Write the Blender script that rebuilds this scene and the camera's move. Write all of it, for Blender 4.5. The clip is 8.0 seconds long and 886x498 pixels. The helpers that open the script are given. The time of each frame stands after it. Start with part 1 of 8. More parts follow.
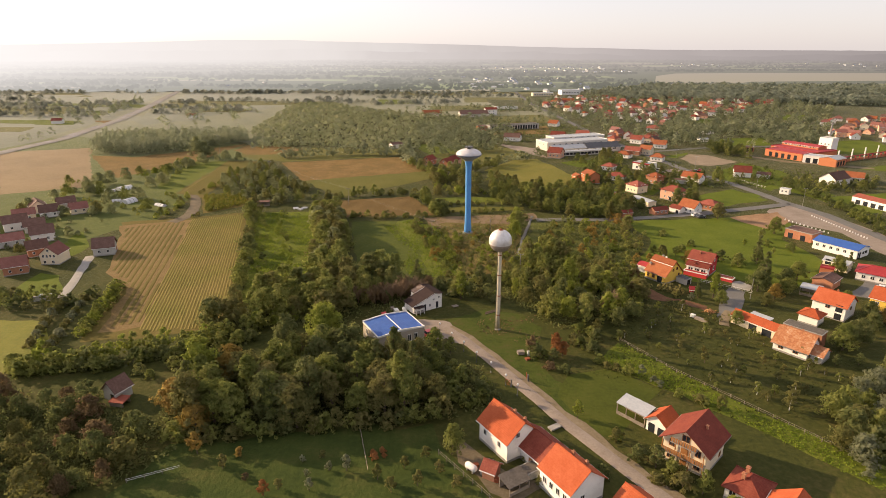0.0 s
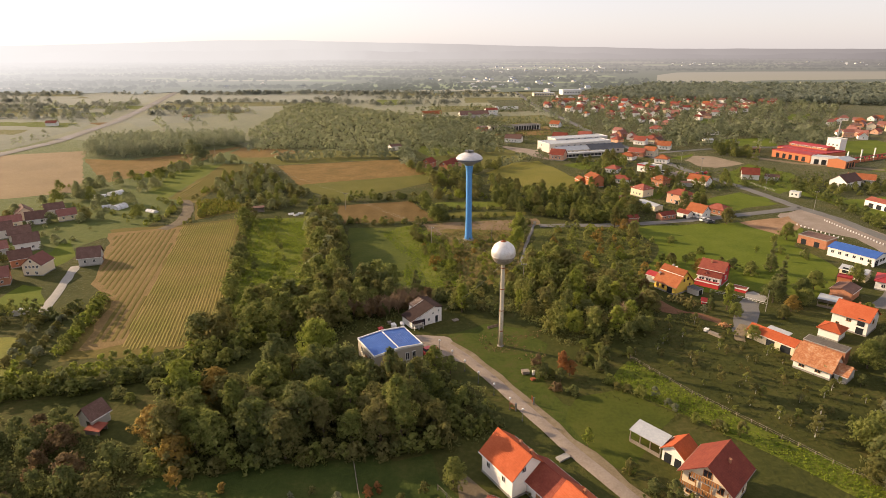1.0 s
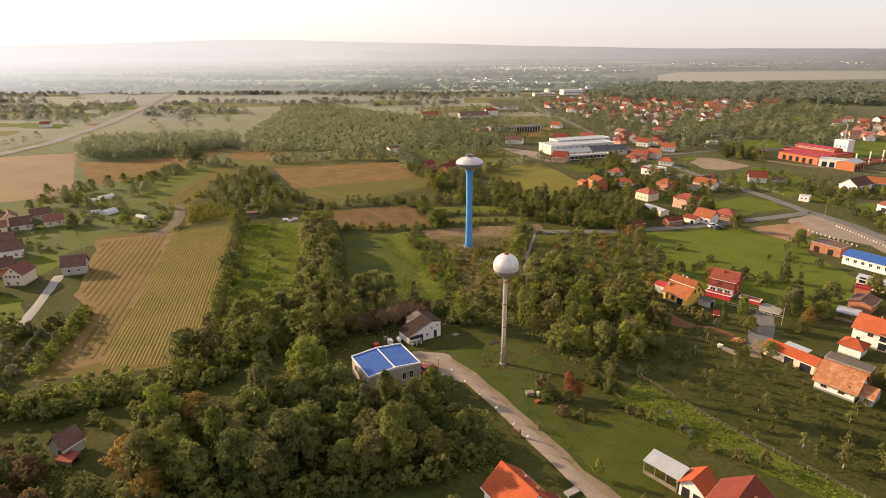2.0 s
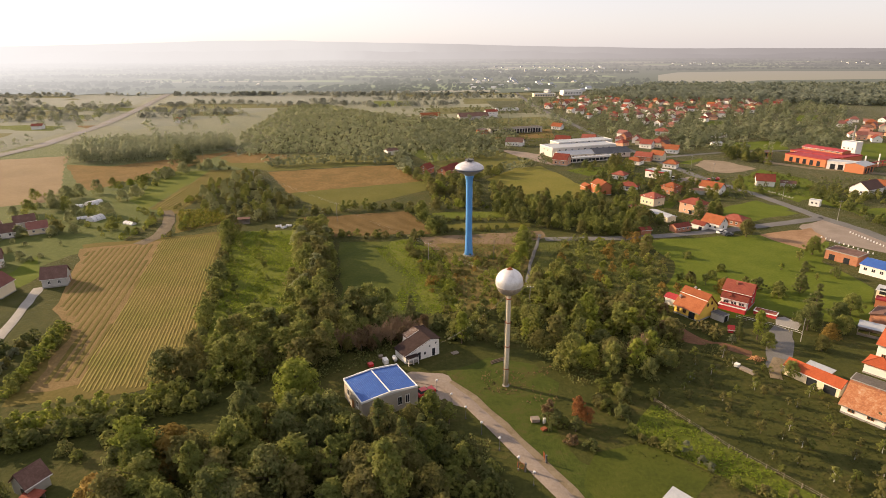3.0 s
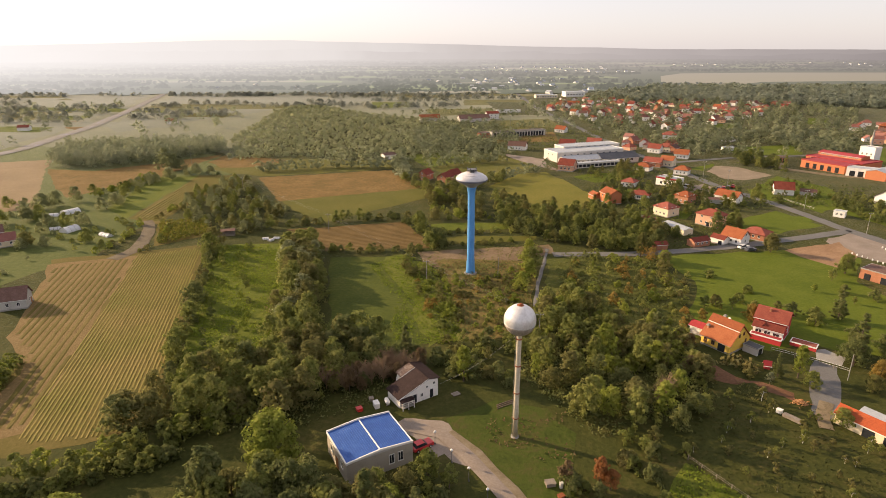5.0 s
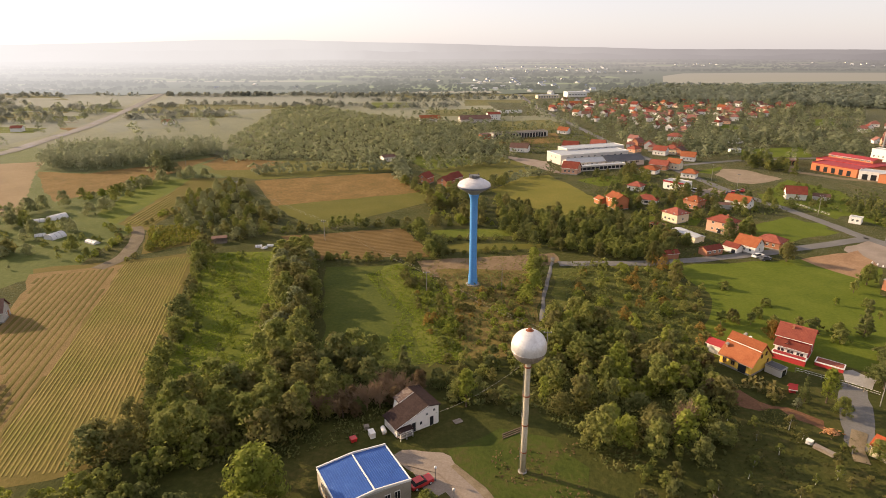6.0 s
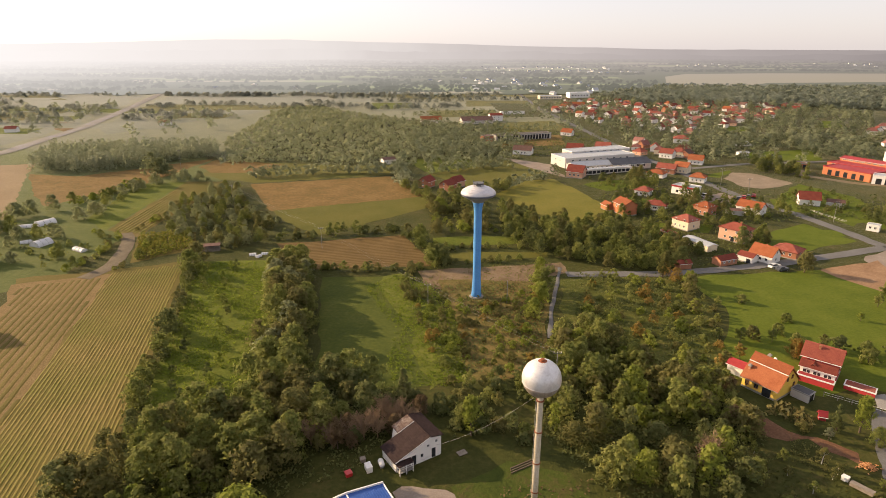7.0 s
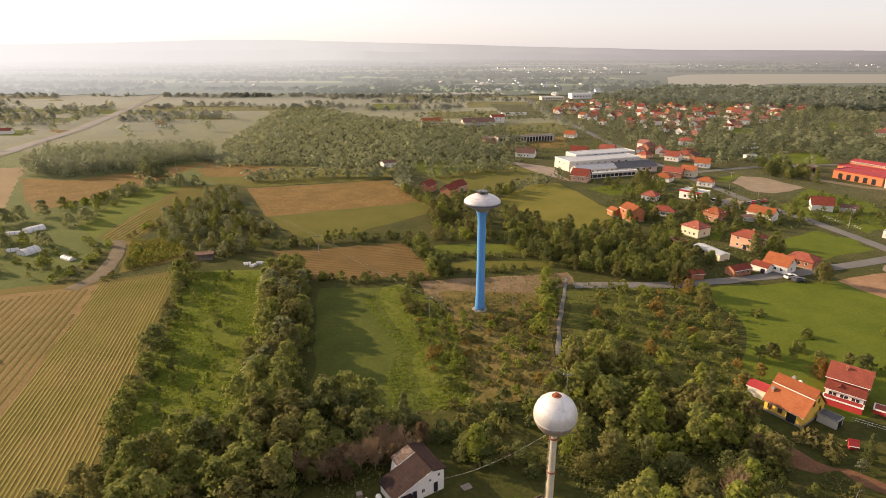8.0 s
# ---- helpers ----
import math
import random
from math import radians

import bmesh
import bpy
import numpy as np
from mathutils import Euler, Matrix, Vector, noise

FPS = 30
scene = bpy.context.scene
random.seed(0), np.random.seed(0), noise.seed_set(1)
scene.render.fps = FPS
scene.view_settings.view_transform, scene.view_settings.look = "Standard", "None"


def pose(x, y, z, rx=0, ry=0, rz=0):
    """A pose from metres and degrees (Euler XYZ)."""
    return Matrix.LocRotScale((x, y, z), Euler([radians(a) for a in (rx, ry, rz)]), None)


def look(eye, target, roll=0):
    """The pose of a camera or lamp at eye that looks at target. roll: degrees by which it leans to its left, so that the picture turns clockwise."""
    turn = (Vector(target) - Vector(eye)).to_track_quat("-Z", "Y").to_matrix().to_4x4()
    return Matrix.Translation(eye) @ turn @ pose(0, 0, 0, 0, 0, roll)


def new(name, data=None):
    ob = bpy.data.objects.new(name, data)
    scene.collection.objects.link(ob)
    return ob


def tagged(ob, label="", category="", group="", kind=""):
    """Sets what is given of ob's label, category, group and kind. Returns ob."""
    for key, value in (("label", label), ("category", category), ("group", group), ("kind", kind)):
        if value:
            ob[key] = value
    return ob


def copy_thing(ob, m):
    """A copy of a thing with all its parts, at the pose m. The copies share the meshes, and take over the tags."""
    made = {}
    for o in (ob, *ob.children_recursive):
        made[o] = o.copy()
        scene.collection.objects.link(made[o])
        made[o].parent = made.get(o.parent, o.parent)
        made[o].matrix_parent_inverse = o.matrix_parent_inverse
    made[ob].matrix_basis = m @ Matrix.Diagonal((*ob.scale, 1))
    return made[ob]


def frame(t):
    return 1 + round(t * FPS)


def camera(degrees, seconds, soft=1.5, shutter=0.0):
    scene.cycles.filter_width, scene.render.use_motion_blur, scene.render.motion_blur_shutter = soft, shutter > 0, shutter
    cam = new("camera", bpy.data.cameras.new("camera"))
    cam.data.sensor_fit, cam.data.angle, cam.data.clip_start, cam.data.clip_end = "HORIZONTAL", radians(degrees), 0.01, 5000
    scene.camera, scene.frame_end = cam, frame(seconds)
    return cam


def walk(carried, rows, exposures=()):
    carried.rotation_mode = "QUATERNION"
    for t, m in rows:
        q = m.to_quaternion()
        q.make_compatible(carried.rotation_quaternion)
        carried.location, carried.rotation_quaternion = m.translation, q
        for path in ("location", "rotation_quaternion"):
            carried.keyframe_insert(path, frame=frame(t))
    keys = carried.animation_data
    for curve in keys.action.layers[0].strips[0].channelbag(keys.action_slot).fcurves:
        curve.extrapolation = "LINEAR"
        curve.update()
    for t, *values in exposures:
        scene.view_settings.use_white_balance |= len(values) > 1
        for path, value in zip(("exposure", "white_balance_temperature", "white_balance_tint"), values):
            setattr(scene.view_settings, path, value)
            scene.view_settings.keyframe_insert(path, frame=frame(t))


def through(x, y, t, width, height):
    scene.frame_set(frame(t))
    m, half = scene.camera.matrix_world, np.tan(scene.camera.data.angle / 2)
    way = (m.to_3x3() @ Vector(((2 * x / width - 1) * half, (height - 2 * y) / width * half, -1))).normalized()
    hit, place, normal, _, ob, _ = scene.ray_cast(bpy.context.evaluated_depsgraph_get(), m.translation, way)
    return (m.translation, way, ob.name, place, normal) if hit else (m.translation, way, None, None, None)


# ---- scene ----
cam = camera(74.3, 8.0, soft=0.5)
PATH = [
    (0, (0.425, 0.165, 69.33), (0.423, 2.057, 68.68), 0.0),
    (0.5, (0.543, 4.142, 69.447), (0.54, 6.033, 68.797), -0.1),
    (1, (0.678, 8.93, 69.567), (0.674, 10.821, 68.916), -0.2),
    (1.5, (0.76, 12.983, 69.655), (0.756, 14.874, 69.003), -0.2),
    (3, (1.029, 26.843, 69.616), (1.028, 28.734, 68.965), -0.3),
    (3.5, (0.964, 31.026, 69.53), (0.964, 32.917, 68.879), -0.3),
    (4, (1.103, 36.007, 69.359), (1.103, 37.898, 68.709), -0.3),
    (4.5, (1.095, 40.188, 69.321), (1.096, 42.08, 68.671), -0.2),
    (6, (0.846, 54.672, 69.214), (0.846, 56.563, 68.563), -0.1),
    (6.5, (0.764, 58.899, 69.27), (0.762, 60.79, 68.619), -0.1),
    (7, (0.367, 64.009, 69.268), (0.365, 65.9, 68.617), -0.0),
    (7.5, (0.234, 68.313, 69.358), (0.232, 70.204, 68.708), -0.1),
    (8, (-0.05, 72.32, 69.53), (-0.054, 74.211, 68.88), -0.0),
]
walk(cam, [(t, look(eye, target, roll)) for t, eye, target, roll in PATH],
     exposures=[(0, 1.04, 6800, 16), (8, 1.04, 6800, 16)])

# ---- light ----
SUN_ELEVATION, SUN_LEFT = 20.0, 66.0  # degrees; the sun stands to the left of the way ahead
world = bpy.data.worlds.new("sky")
world.use_nodes = True
scene.world = world
wn = world.node_tree.nodes
sky = wn.new("ShaderNodeTexSky")
sky.sky_type, sky.sun_disc = "NISHITA", False
sky.sun_elevation, sky.sun_rotation = radians(SUN_ELEVATION), radians(-SUN_LEFT)
sky.air_density, sky.dust_density, sky.ozone_density, sky.altitude = 0.8, 1.4, 1.6, 150
wn["Background"].inputs["Strength"].default_value = 0.174
haze = wn.new("ShaderNodeMix")  # white haze veils the sky low down and thins out upwards
haze.data_type = "RGBA"
across = wn.new("ShaderNodeMapRange")  # the veil is brighter on the sun's side
across.interpolation_type = "SMOOTHSTEP"
for slot, v in (("From Min", -0.75), ("From Max", 0.85), ("To Min", 0.0), ("To Max", 1.0)):
    across.inputs[slot].default_value = v
tone = wn.new("ShaderNodeMix")
tone.data_type = "RGBA"
tone.inputs["A"].default_value, tone.inputs["B"].default_value = (2.62, 2.54, 2.54, 1), (2.18, 2.03, 1.98, 1)
up = wn.new("ShaderNodeSeparateXYZ")
thin = wn.new("ShaderNodeMapRange")
thin.interpolation_type = "SMOOTHSTEP"
for slot, v in (("From Min", 0.0), ("From Max", 0.55), ("To Min", 0.82), ("To Max", 0.76)):
    thin.inputs[slot].default_value = v
sky_links = world.node_tree.links
sky_links.new(wn.new("ShaderNodeTexCoord").outputs["Generated"], up.inputs[0])
sky_links.new(up.outputs["Z"], thin.inputs["Value"])
sky_links.new(up.outputs["X"], across.inputs["Value"])
sky_links.new(across.outputs["Result"], tone.inputs["Factor"])
sky_links.new(tone.outputs["Result"], haze.inputs["B"])
sky_links.new(thin.outputs["Result"], haze.inputs["Factor"])
sky_links.new(sky.outputs["Color"], haze.inputs["A"])
sky_links.new(haze.outputs["Result"], wn["Background"].inputs["Color"])
sun = new("sun", bpy.data.lights.new("sun", "SUN"))
sun.data.energy, sun.data.angle, sun.data.color = 4.25, radians(0.6), (1.0, 0.77, 0.48)
SUN_FROM = Vector((-math.sin(radians(SUN_LEFT)) * math.cos(radians(SUN_ELEVATION)),
                   math.cos(radians(SUN_LEFT)) * math.cos(radians(SUN_ELEVATION)), math.sin(radians(SUN_ELEVATION))))
sun.matrix_world = look(SUN_FROM * 300, (0, 0, 0))

# ---- materials ----


def link(m, a, b):
    m.node_tree.links.new(a, b)


def math_node(m, op, a, b=None):
    n = m.node_tree.nodes.new("ShaderNodeMath")
    n.operation = op
    for slot, v in ((0, a), (1, b)):
        if v is None:
            continue
        if isinstance(v, (int, float)):
            n.inputs[slot].default_value = v
        else:
            link(m, v, n.inputs[slot])
    return n.outputs[0]


def noise_node(m, where, size, detail=4.0, rough=0.6, stretch=None, turn=0.0):
    """Noise whose features are about `size` metres across."""
    if stretch:
        mp = m.node_tree.nodes.new("ShaderNodeMapping")
        mp.inputs["Scale"].default_value = stretch
        mp.inputs["Rotation"].default_value = (0, 0, radians(turn))
        link(m, where, mp.inputs["Vector"])
        where = mp.outputs[0]
    n = m.node_tree.nodes.new("ShaderNodeTexNoise")
    n.inputs["Scale"].default_value, n.inputs["Detail"].default_value, n.inputs["Roughness"].default_value = 1.0 / size, detail, rough
    link(m, where, n.inputs["Vector"])
    return n.outputs["Fac"]


def ramp_node(m, fac, stops):
    n = m.node_tree.nodes.new("ShaderNodeValToRGB")
    els = n.color_ramp.elements
    while len(els) < len(stops):
        els.new(0.5)
    for el, (p, c) in zip(els, stops):
        el.position, el.color = p, (*c, 1)
    link(m, fac, n.inputs["Fac"])
    return n.outputs["Color"]


def surface(name, stops, big=8.0, fine=0.6, mix=0.5, rough=0.85, bump=0.4, bump_size=None, thick=0.05, rand=0.0, island=0.0,
            through=0.0, sheen=0.0, metal=0.0, gloss=0.12, rows=None, own=False, stretch=None, turn=0.0, tiles=False, strips=None):
    """A procedural surface: colour stops over noise at two scales, relief, and, where asked, rows, tiles or light through leaves."""
    m = bpy.data.materials.new(name)
    m.use_nodes = True
    ns = m.node_tree.nodes
    bsdf = ns["Principled BSDF"]
    if own:
        where = ns.new("ShaderNodeTexCoord").outputs["Object"]
    else:
        where = ns.new("ShaderNodeNewGeometry").outputs["Position"]
    a = noise_node(m, where, big, 5.0, 0.6, stretch, turn)
    b = noise_node(m, where, fine, 4.0, 0.65)
    fac = math_node(m, "ADD", math_node(m, "MULTIPLY", a, 1 - mix), math_node(m, "MULTIPLY", b, mix))
    if rand:
        r = ns.new("ShaderNodeObjectInfo").outputs["Random"]
        fac = math_node(m, "ADD", fac, math_node(m, "MULTIPLY", math_node(m, "SUBTRACT", r, 0.5), rand))
    if island:
        r = ns.new("ShaderNodeNewGeometry").outputs["Random Per Island"]
        fac = math_node(m, "ADD", fac, math_node(m, "MULTIPLY", math_node(m, "SUBTRACT", r, 0.5), island))
    height = b
    if rows:  # (metres between rows, degrees, strength)
        mp = ns.new("ShaderNodeMapping")
        mp.inputs["Rotation"].default_value = (0, 0, radians(-rows[1]))
        link(m, where, mp.inputs["Vector"])
        w = ns.new("ShaderNodeTexWave")
        w.inputs["Scale"].default_value, w.inputs["Distortion"].default_value, w.inputs["Detail"].default_value = 0.314 / rows[0], 1.2, 2.0
        w.bands_direction = "Y"
        link(m, mp.outputs[0], w.inputs["Vector"])
        fac = math_node(m, "ADD", fac, math_node(m, "MULTIPLY", math_node(m, "SUBTRACT", w.outputs["Fac"], 0.5), rows[2]))
        height = math_node(m, "ADD", b, w.outputs["Fac"])
    if tiles:  # courses up the slope and columns along it
        for axis, period, amount in (("Z", 0.2, 0.022), ("X", 0.3, 0.012)):
            w = ns.new("ShaderNodeTexWave")
            w.bands_direction = axis
            w.inputs["Scale"].default_value, w.inputs["Distortion"].default_value = 0.314 / period, 0.4
            link(m, where, w.inputs["Vector"])
            height = math_node(m, "ADD", height, w.outputs["Fac"])
            fac = math_node(m, "ADD", fac, math_node(m, "MULTIPLY", math_node(m, "SUBTRACT", w.outputs["Fac"], 0.5), amount))
    col = ramp_node(m, fac, stops)
    link(m, col, bsdf.inputs["Base Color"])
    bsdf.inputs["Roughness"].default_value, bsdf.inputs["Metallic"].default_value = rough, metal
    bsdf.inputs["Specular IOR Level"].default_value = gloss
    if sheen:
        bsdf.inputs["Sheen Weight"].default_value, bsdf.inputs["Sheen Roughness"].default_value = sheen, 0.16
        bsdf.inputs["Sheen Tint"].default_value = (1.0, 0.95, 0.88, 1)
    if bump:
        if bump_size:
            height = noise_node(m, where, bump_size, 3.0)
        bn = ns.new("ShaderNodeBump")
        bn.inputs["Strength"].default_value, bn.inputs["Distance"].default_value = bump, thick
        link(m, height, bn.inputs["Height"])
        link(m, bn.outputs["Normal"], bsdf.inputs["Normal"])
    if through:
        tr, mx = ns.new("ShaderNodeBsdfTranslucent"), ns.new("ShaderNodeMixShader")
        mx.inputs["Fac"].default_value = through
        link(m, col, tr.inputs["Color"])
        link(m, bsdf.outputs[0], mx.inputs[1])
        link(m, tr.outputs[0], mx.inputs[2])
        link(m, mx.outputs[0], ns["Material Output"].inputs["Surface"])
    return m


def ends(a, b, c=None):
    return [(0.3, a), (0.7, b)] if c is None else [(0.28, a), (0.5, b), (0.72, c)]


GRASS = surface("meadow grass", ends((0.024, 0.031, 0.009), (0.049, 0.053, 0.014), (0.094, 0.076, 0.028)), big=14, fine=1.1, mix=0.5, bump=0.8, thick=0.3, sheen=0.2, gloss=0.05)
LUSH = surface("lush green grass", ends((0.054, 0.073, 0.011), (0.090, 0.108, 0.016), (0.138, 0.140, 0.026)), big=9, fine=0.9, mix=0.5, bump=0.8, thick=0.25, sheen=0.1, gloss=0.05)
LAWN = surface("bright green lawn", ends((0.057, 0.081, 0.010), (0.086, 0.109, 0.014), (0.120, 0.134, 0.022)), big=9, fine=0.9, mix=0.5, bump=0.8, thick=0.2, gloss=0.05)
# Mist over the left fields is put into this paler green.
PALE_GRASS = surface("mist-pale green grass", ends((0.053, 0.068, 0.018), (0.080, 0.096, 0.026), (0.116, 0.124, 0.040)), big=18, fine=1.8, mix=0.5, bump=0.6, thick=0.2, sheen=0.5, gloss=0.05)
OLIVE = surface("mown olive meadow", ends((0.065, 0.071, 0.014), (0.097, 0.093, 0.020), (0.127, 0.110, 0.029)), big=20, fine=1.0, mix=0.45, bump=0.6, thick=0.15, sheen=0.25, gloss=0.05)
STUBBLE = surface("dry brown stubble", [(0.28, (0.070, 0.070, 0.018)), (0.40, (0.112, 0.082, 0.026)), (0.52, (0.160, 0.100, 0.036)), (0.64, (0.196, 0.134, 0.054)), (0.74, (0.225, 0.170, 0.085))], big=10, fine=1.4, mix=0.55, bump=0.8, thick=0.15, sheen=0.1, gloss=0.05)
STRAW = surface("golden straw field", ends((0.150, 0.104, 0.055), (0.205, 0.147, 0.080), (0.255, 0.192, 0.108)), big=30, fine=1.5, mix=0.45, bump=0.5, thick=0.12, sheen=0.4, gloss=0.05)
CROP = surface("harvested crop rows", [(0.27, (0.085, 0.102, 0.018)), (0.45, (0.147, 0.133, 0.030)), (0.58, (0.189, 0.144, 0.045)), (0.74, (0.231, 0.153, 0.070))], big=26, fine=0.8, mix=0.35, bump=0.6, thick=0.1, sheen=0.05, gloss=0.05)
CROP_SOIL = surface("soil with straw litter", ends((0.067, 0.061, 0.014), (0.109, 0.088, 0.024), (0.166, 0.121, 0.042)), big=22, fine=0.8, mix=0.4, bump=0.7, thick=0.1, sheen=0.05, gloss=0.05)
CORN = surface("yellow-green corn leaves", ends((0.10, 0.12, 0.02), (0.18, 0.18, 0.03), (0.27, 0.22, 0.05)), big=7, fine=0.8, bump=0, through=0.25, island=0.3, sheen=0.3)
DRY_CORN = surface("dry brown corn stalks", ends((0.082, 0.069, 0.023), (0.150, 0.128, 0.045), (0.224, 0.205, 0.081)), big=5, fine=0.6, bump=0, through=0.2, island=0.3)
SOIL = surface("bare reddish soil", ends((0.15, 0.085, 0.045), (0.24, 0.145, 0.08), (0.33, 0.22, 0.13)), big=6, fine=0.7, bump=0.7, thick=0.1)
GRAVEL = surface("pale gravel", ends((0.163, 0.131, 0.104), (0.228, 0.187, 0.152), (0.297, 0.252, 0.211)), big=5, fine=0.35, bump=0.6, thick=0.05, gloss=0.05)
TRACK = surface("brown earth track", ends((0.082, 0.064, 0.040), (0.120, 0.096, 0.062), (0.168, 0.138, 0.096)), big=3, fine=0.5, bump=0.6, thick=0.06)
VERGE = surface("dusty gravel verge", ends((0.112, 0.086, 0.047), (0.175, 0.137, 0.086), (0.238, 0.194, 0.140)), big=3, fine=0.4, bump=0.6, thick=0.06)
ASPHALT = surface("worn grey asphalt", ends((0.096, 0.092, 0.086), (0.132, 0.127, 0.120), (0.172, 0.168, 0.163)), big=9, fine=0.5, bump=0.3, thick=0.02)
CONCRETE = surface("weathered concrete", ends((0.195, 0.184, 0.165), (0.270, 0.255, 0.232), (0.338, 0.323, 0.292)), big=2.5, fine=0.3, bump=0.3, thick=0.02)
LEAF = {
    "green": surface("green leaves", ends((0.127, 0.148, 0.040), (0.195, 0.215, 0.058), (0.306, 0.295, 0.098)), big=5, fine=0.9, mix=0.35, bump=0, rand=0.16, island=0.22, through=0.54, gloss=0.06, rough=0.85),
    "dark": surface("dark green leaves", ends((0.097, 0.117, 0.041), (0.145, 0.161, 0.057), (0.224, 0.222, 0.089)), big=5, fine=0.9, mix=0.35, bump=0, rand=0.16, island=0.22, through=0.54, gloss=0.06, rough=0.85),
    "olive": surface("dull olive leaves", ends((0.115, 0.120, 0.039), (0.175, 0.168, 0.057), (0.237, 0.211, 0.086)), big=5, fine=0.9, mix=0.35, bump=0, rand=0.16, island=0.22, through=0.54, gloss=0.06, rough=0.85),
    "fresh": surface("fresh green blades", ends((0.090, 0.132, 0.015), (0.147, 0.200, 0.022), (0.224, 0.269, 0.036)), big=5, fine=0.9, mix=0.35, bump=0, rand=0.16, island=0.22, through=0.5, gloss=0.06, rough=0.85),
    "lime": surface("sunny yellow-green leaves", ends((0.150, 0.186, 0.033), (0.228, 0.262, 0.048), (0.321, 0.324, 0.084)), big=5, fine=0.9, mix=0.35, bump=0, rand=0.16, island=0.22, through=0.54, gloss=0.06, rough=0.85),
    "gold": surface("turning golden leaves", ends((0.180, 0.137, 0.038), (0.274, 0.194, 0.052), (0.374, 0.252, 0.084)), big=5, fine=0.9, mix=0.35, bump=0, rand=0.16, island=0.22, through=0.54, gloss=0.06, rough=0.85),
    "rust": surface("rusty autumn leaves", ends((0.185, 0.084, 0.034), (0.300, 0.132, 0.051), (0.424, 0.212, 0.089)), big=5, fine=0.9, mix=0.35, bump=0, rand=0.16, island=0.22, through=0.54, gloss=0.06, rough=0.85),
    "brown": surface("withered brown leaves", ends((0.119, 0.084, 0.044), (0.181, 0.128, 0.068), (0.265, 0.190, 0.105)), big=5, fine=0.9, mix=0.35, bump=0, rand=0.16, island=0.22, through=0.54, gloss=0.06, rough=0.85),
    # Mist before the trees is put into this paler leaf colour.
    "mist": surface("mist-paled leaves", ends((0.172, 0.192, 0.092), (0.240, 0.256, 0.126), (0.325, 0.326, 0.176)), big=5, fine=0.9, mix=0.35, bump=0, rand=0.16, island=0.2, through=0.56, sheen=0.8, gloss=0.06, rough=0.85),
    "grey": surface("silvery grey-green leaves", ends((0.129, 0.146, 0.084), (0.197, 0.211, 0.124), (0.281, 0.286, 0.184)), big=5, fine=0.9, mix=0.35, bump=0, rand=0.16, island=0.22, through=0.54, gloss=0.06, rough=0.85),
}
# Far leaves: distance haze is put into these paler, flatter colours and sheen.
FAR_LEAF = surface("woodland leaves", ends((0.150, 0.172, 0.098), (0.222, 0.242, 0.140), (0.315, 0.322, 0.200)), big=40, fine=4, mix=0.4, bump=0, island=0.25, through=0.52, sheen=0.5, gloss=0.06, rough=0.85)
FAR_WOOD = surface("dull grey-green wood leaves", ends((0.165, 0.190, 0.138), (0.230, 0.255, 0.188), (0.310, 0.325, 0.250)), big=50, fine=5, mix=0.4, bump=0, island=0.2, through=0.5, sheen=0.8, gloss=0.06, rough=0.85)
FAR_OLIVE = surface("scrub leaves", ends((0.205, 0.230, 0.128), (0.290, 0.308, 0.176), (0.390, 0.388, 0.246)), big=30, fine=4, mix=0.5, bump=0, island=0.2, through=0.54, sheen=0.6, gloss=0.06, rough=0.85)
FAR_PALE = surface("haze-pale woodland leaves", ends((0.205, 0.220, 0.180), (0.265, 0.278, 0.232), (0.340, 0.350, 0.298)), big=120, fine=9, mix=0.4, bump=0, island=0.12, through=0.58, sheen=1.0, gloss=0.08, rough=0.8)
FAR_MIST = surface("misted grey-green leaves", ends((0.205, 0.228, 0.142), (0.272, 0.294, 0.188), (0.350, 0.364, 0.244)), big=40, fine=4, mix=0.4, bump=0, island=0.15, through=0.58, sheen=1.0, gloss=0.08, rough=0.8)
# Haze over the far plain is put into these pale grass colours.
HAZE_GRASS = surface("haze-pale grassland", ends((0.080, 0.088, 0.055), (0.110, 0.118, 0.076), (0.146, 0.152, 0.102)), big=60, fine=6, mix=0.5, bump=0.4, thick=0.2, sheen=0.6, gloss=0.05)
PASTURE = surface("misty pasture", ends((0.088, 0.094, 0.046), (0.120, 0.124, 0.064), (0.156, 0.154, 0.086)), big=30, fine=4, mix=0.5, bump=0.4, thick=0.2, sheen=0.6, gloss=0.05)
BARK = surface("grey-brown bark", ends((0.085, 0.062, 0.044), (0.15, 0.115, 0.085)), big=0.8, fine=0.12, bump=0.6, thick=0.03, own=True)
TWIG = surface("dry grey-brown twigs", ends((0.175, 0.118, 0.070), (0.285, 0.200, 0.122)), big=0.8, fine=0.15, bump=0.3, thick=0.02, own=True)
LIMEWASH = surface("limewashed trunk", ends((0.45, 0.43, 0.38), (0.62, 0.60, 0.55)), big=0.5, fine=0.1, bump=0.3, thick=0.02, own=True)
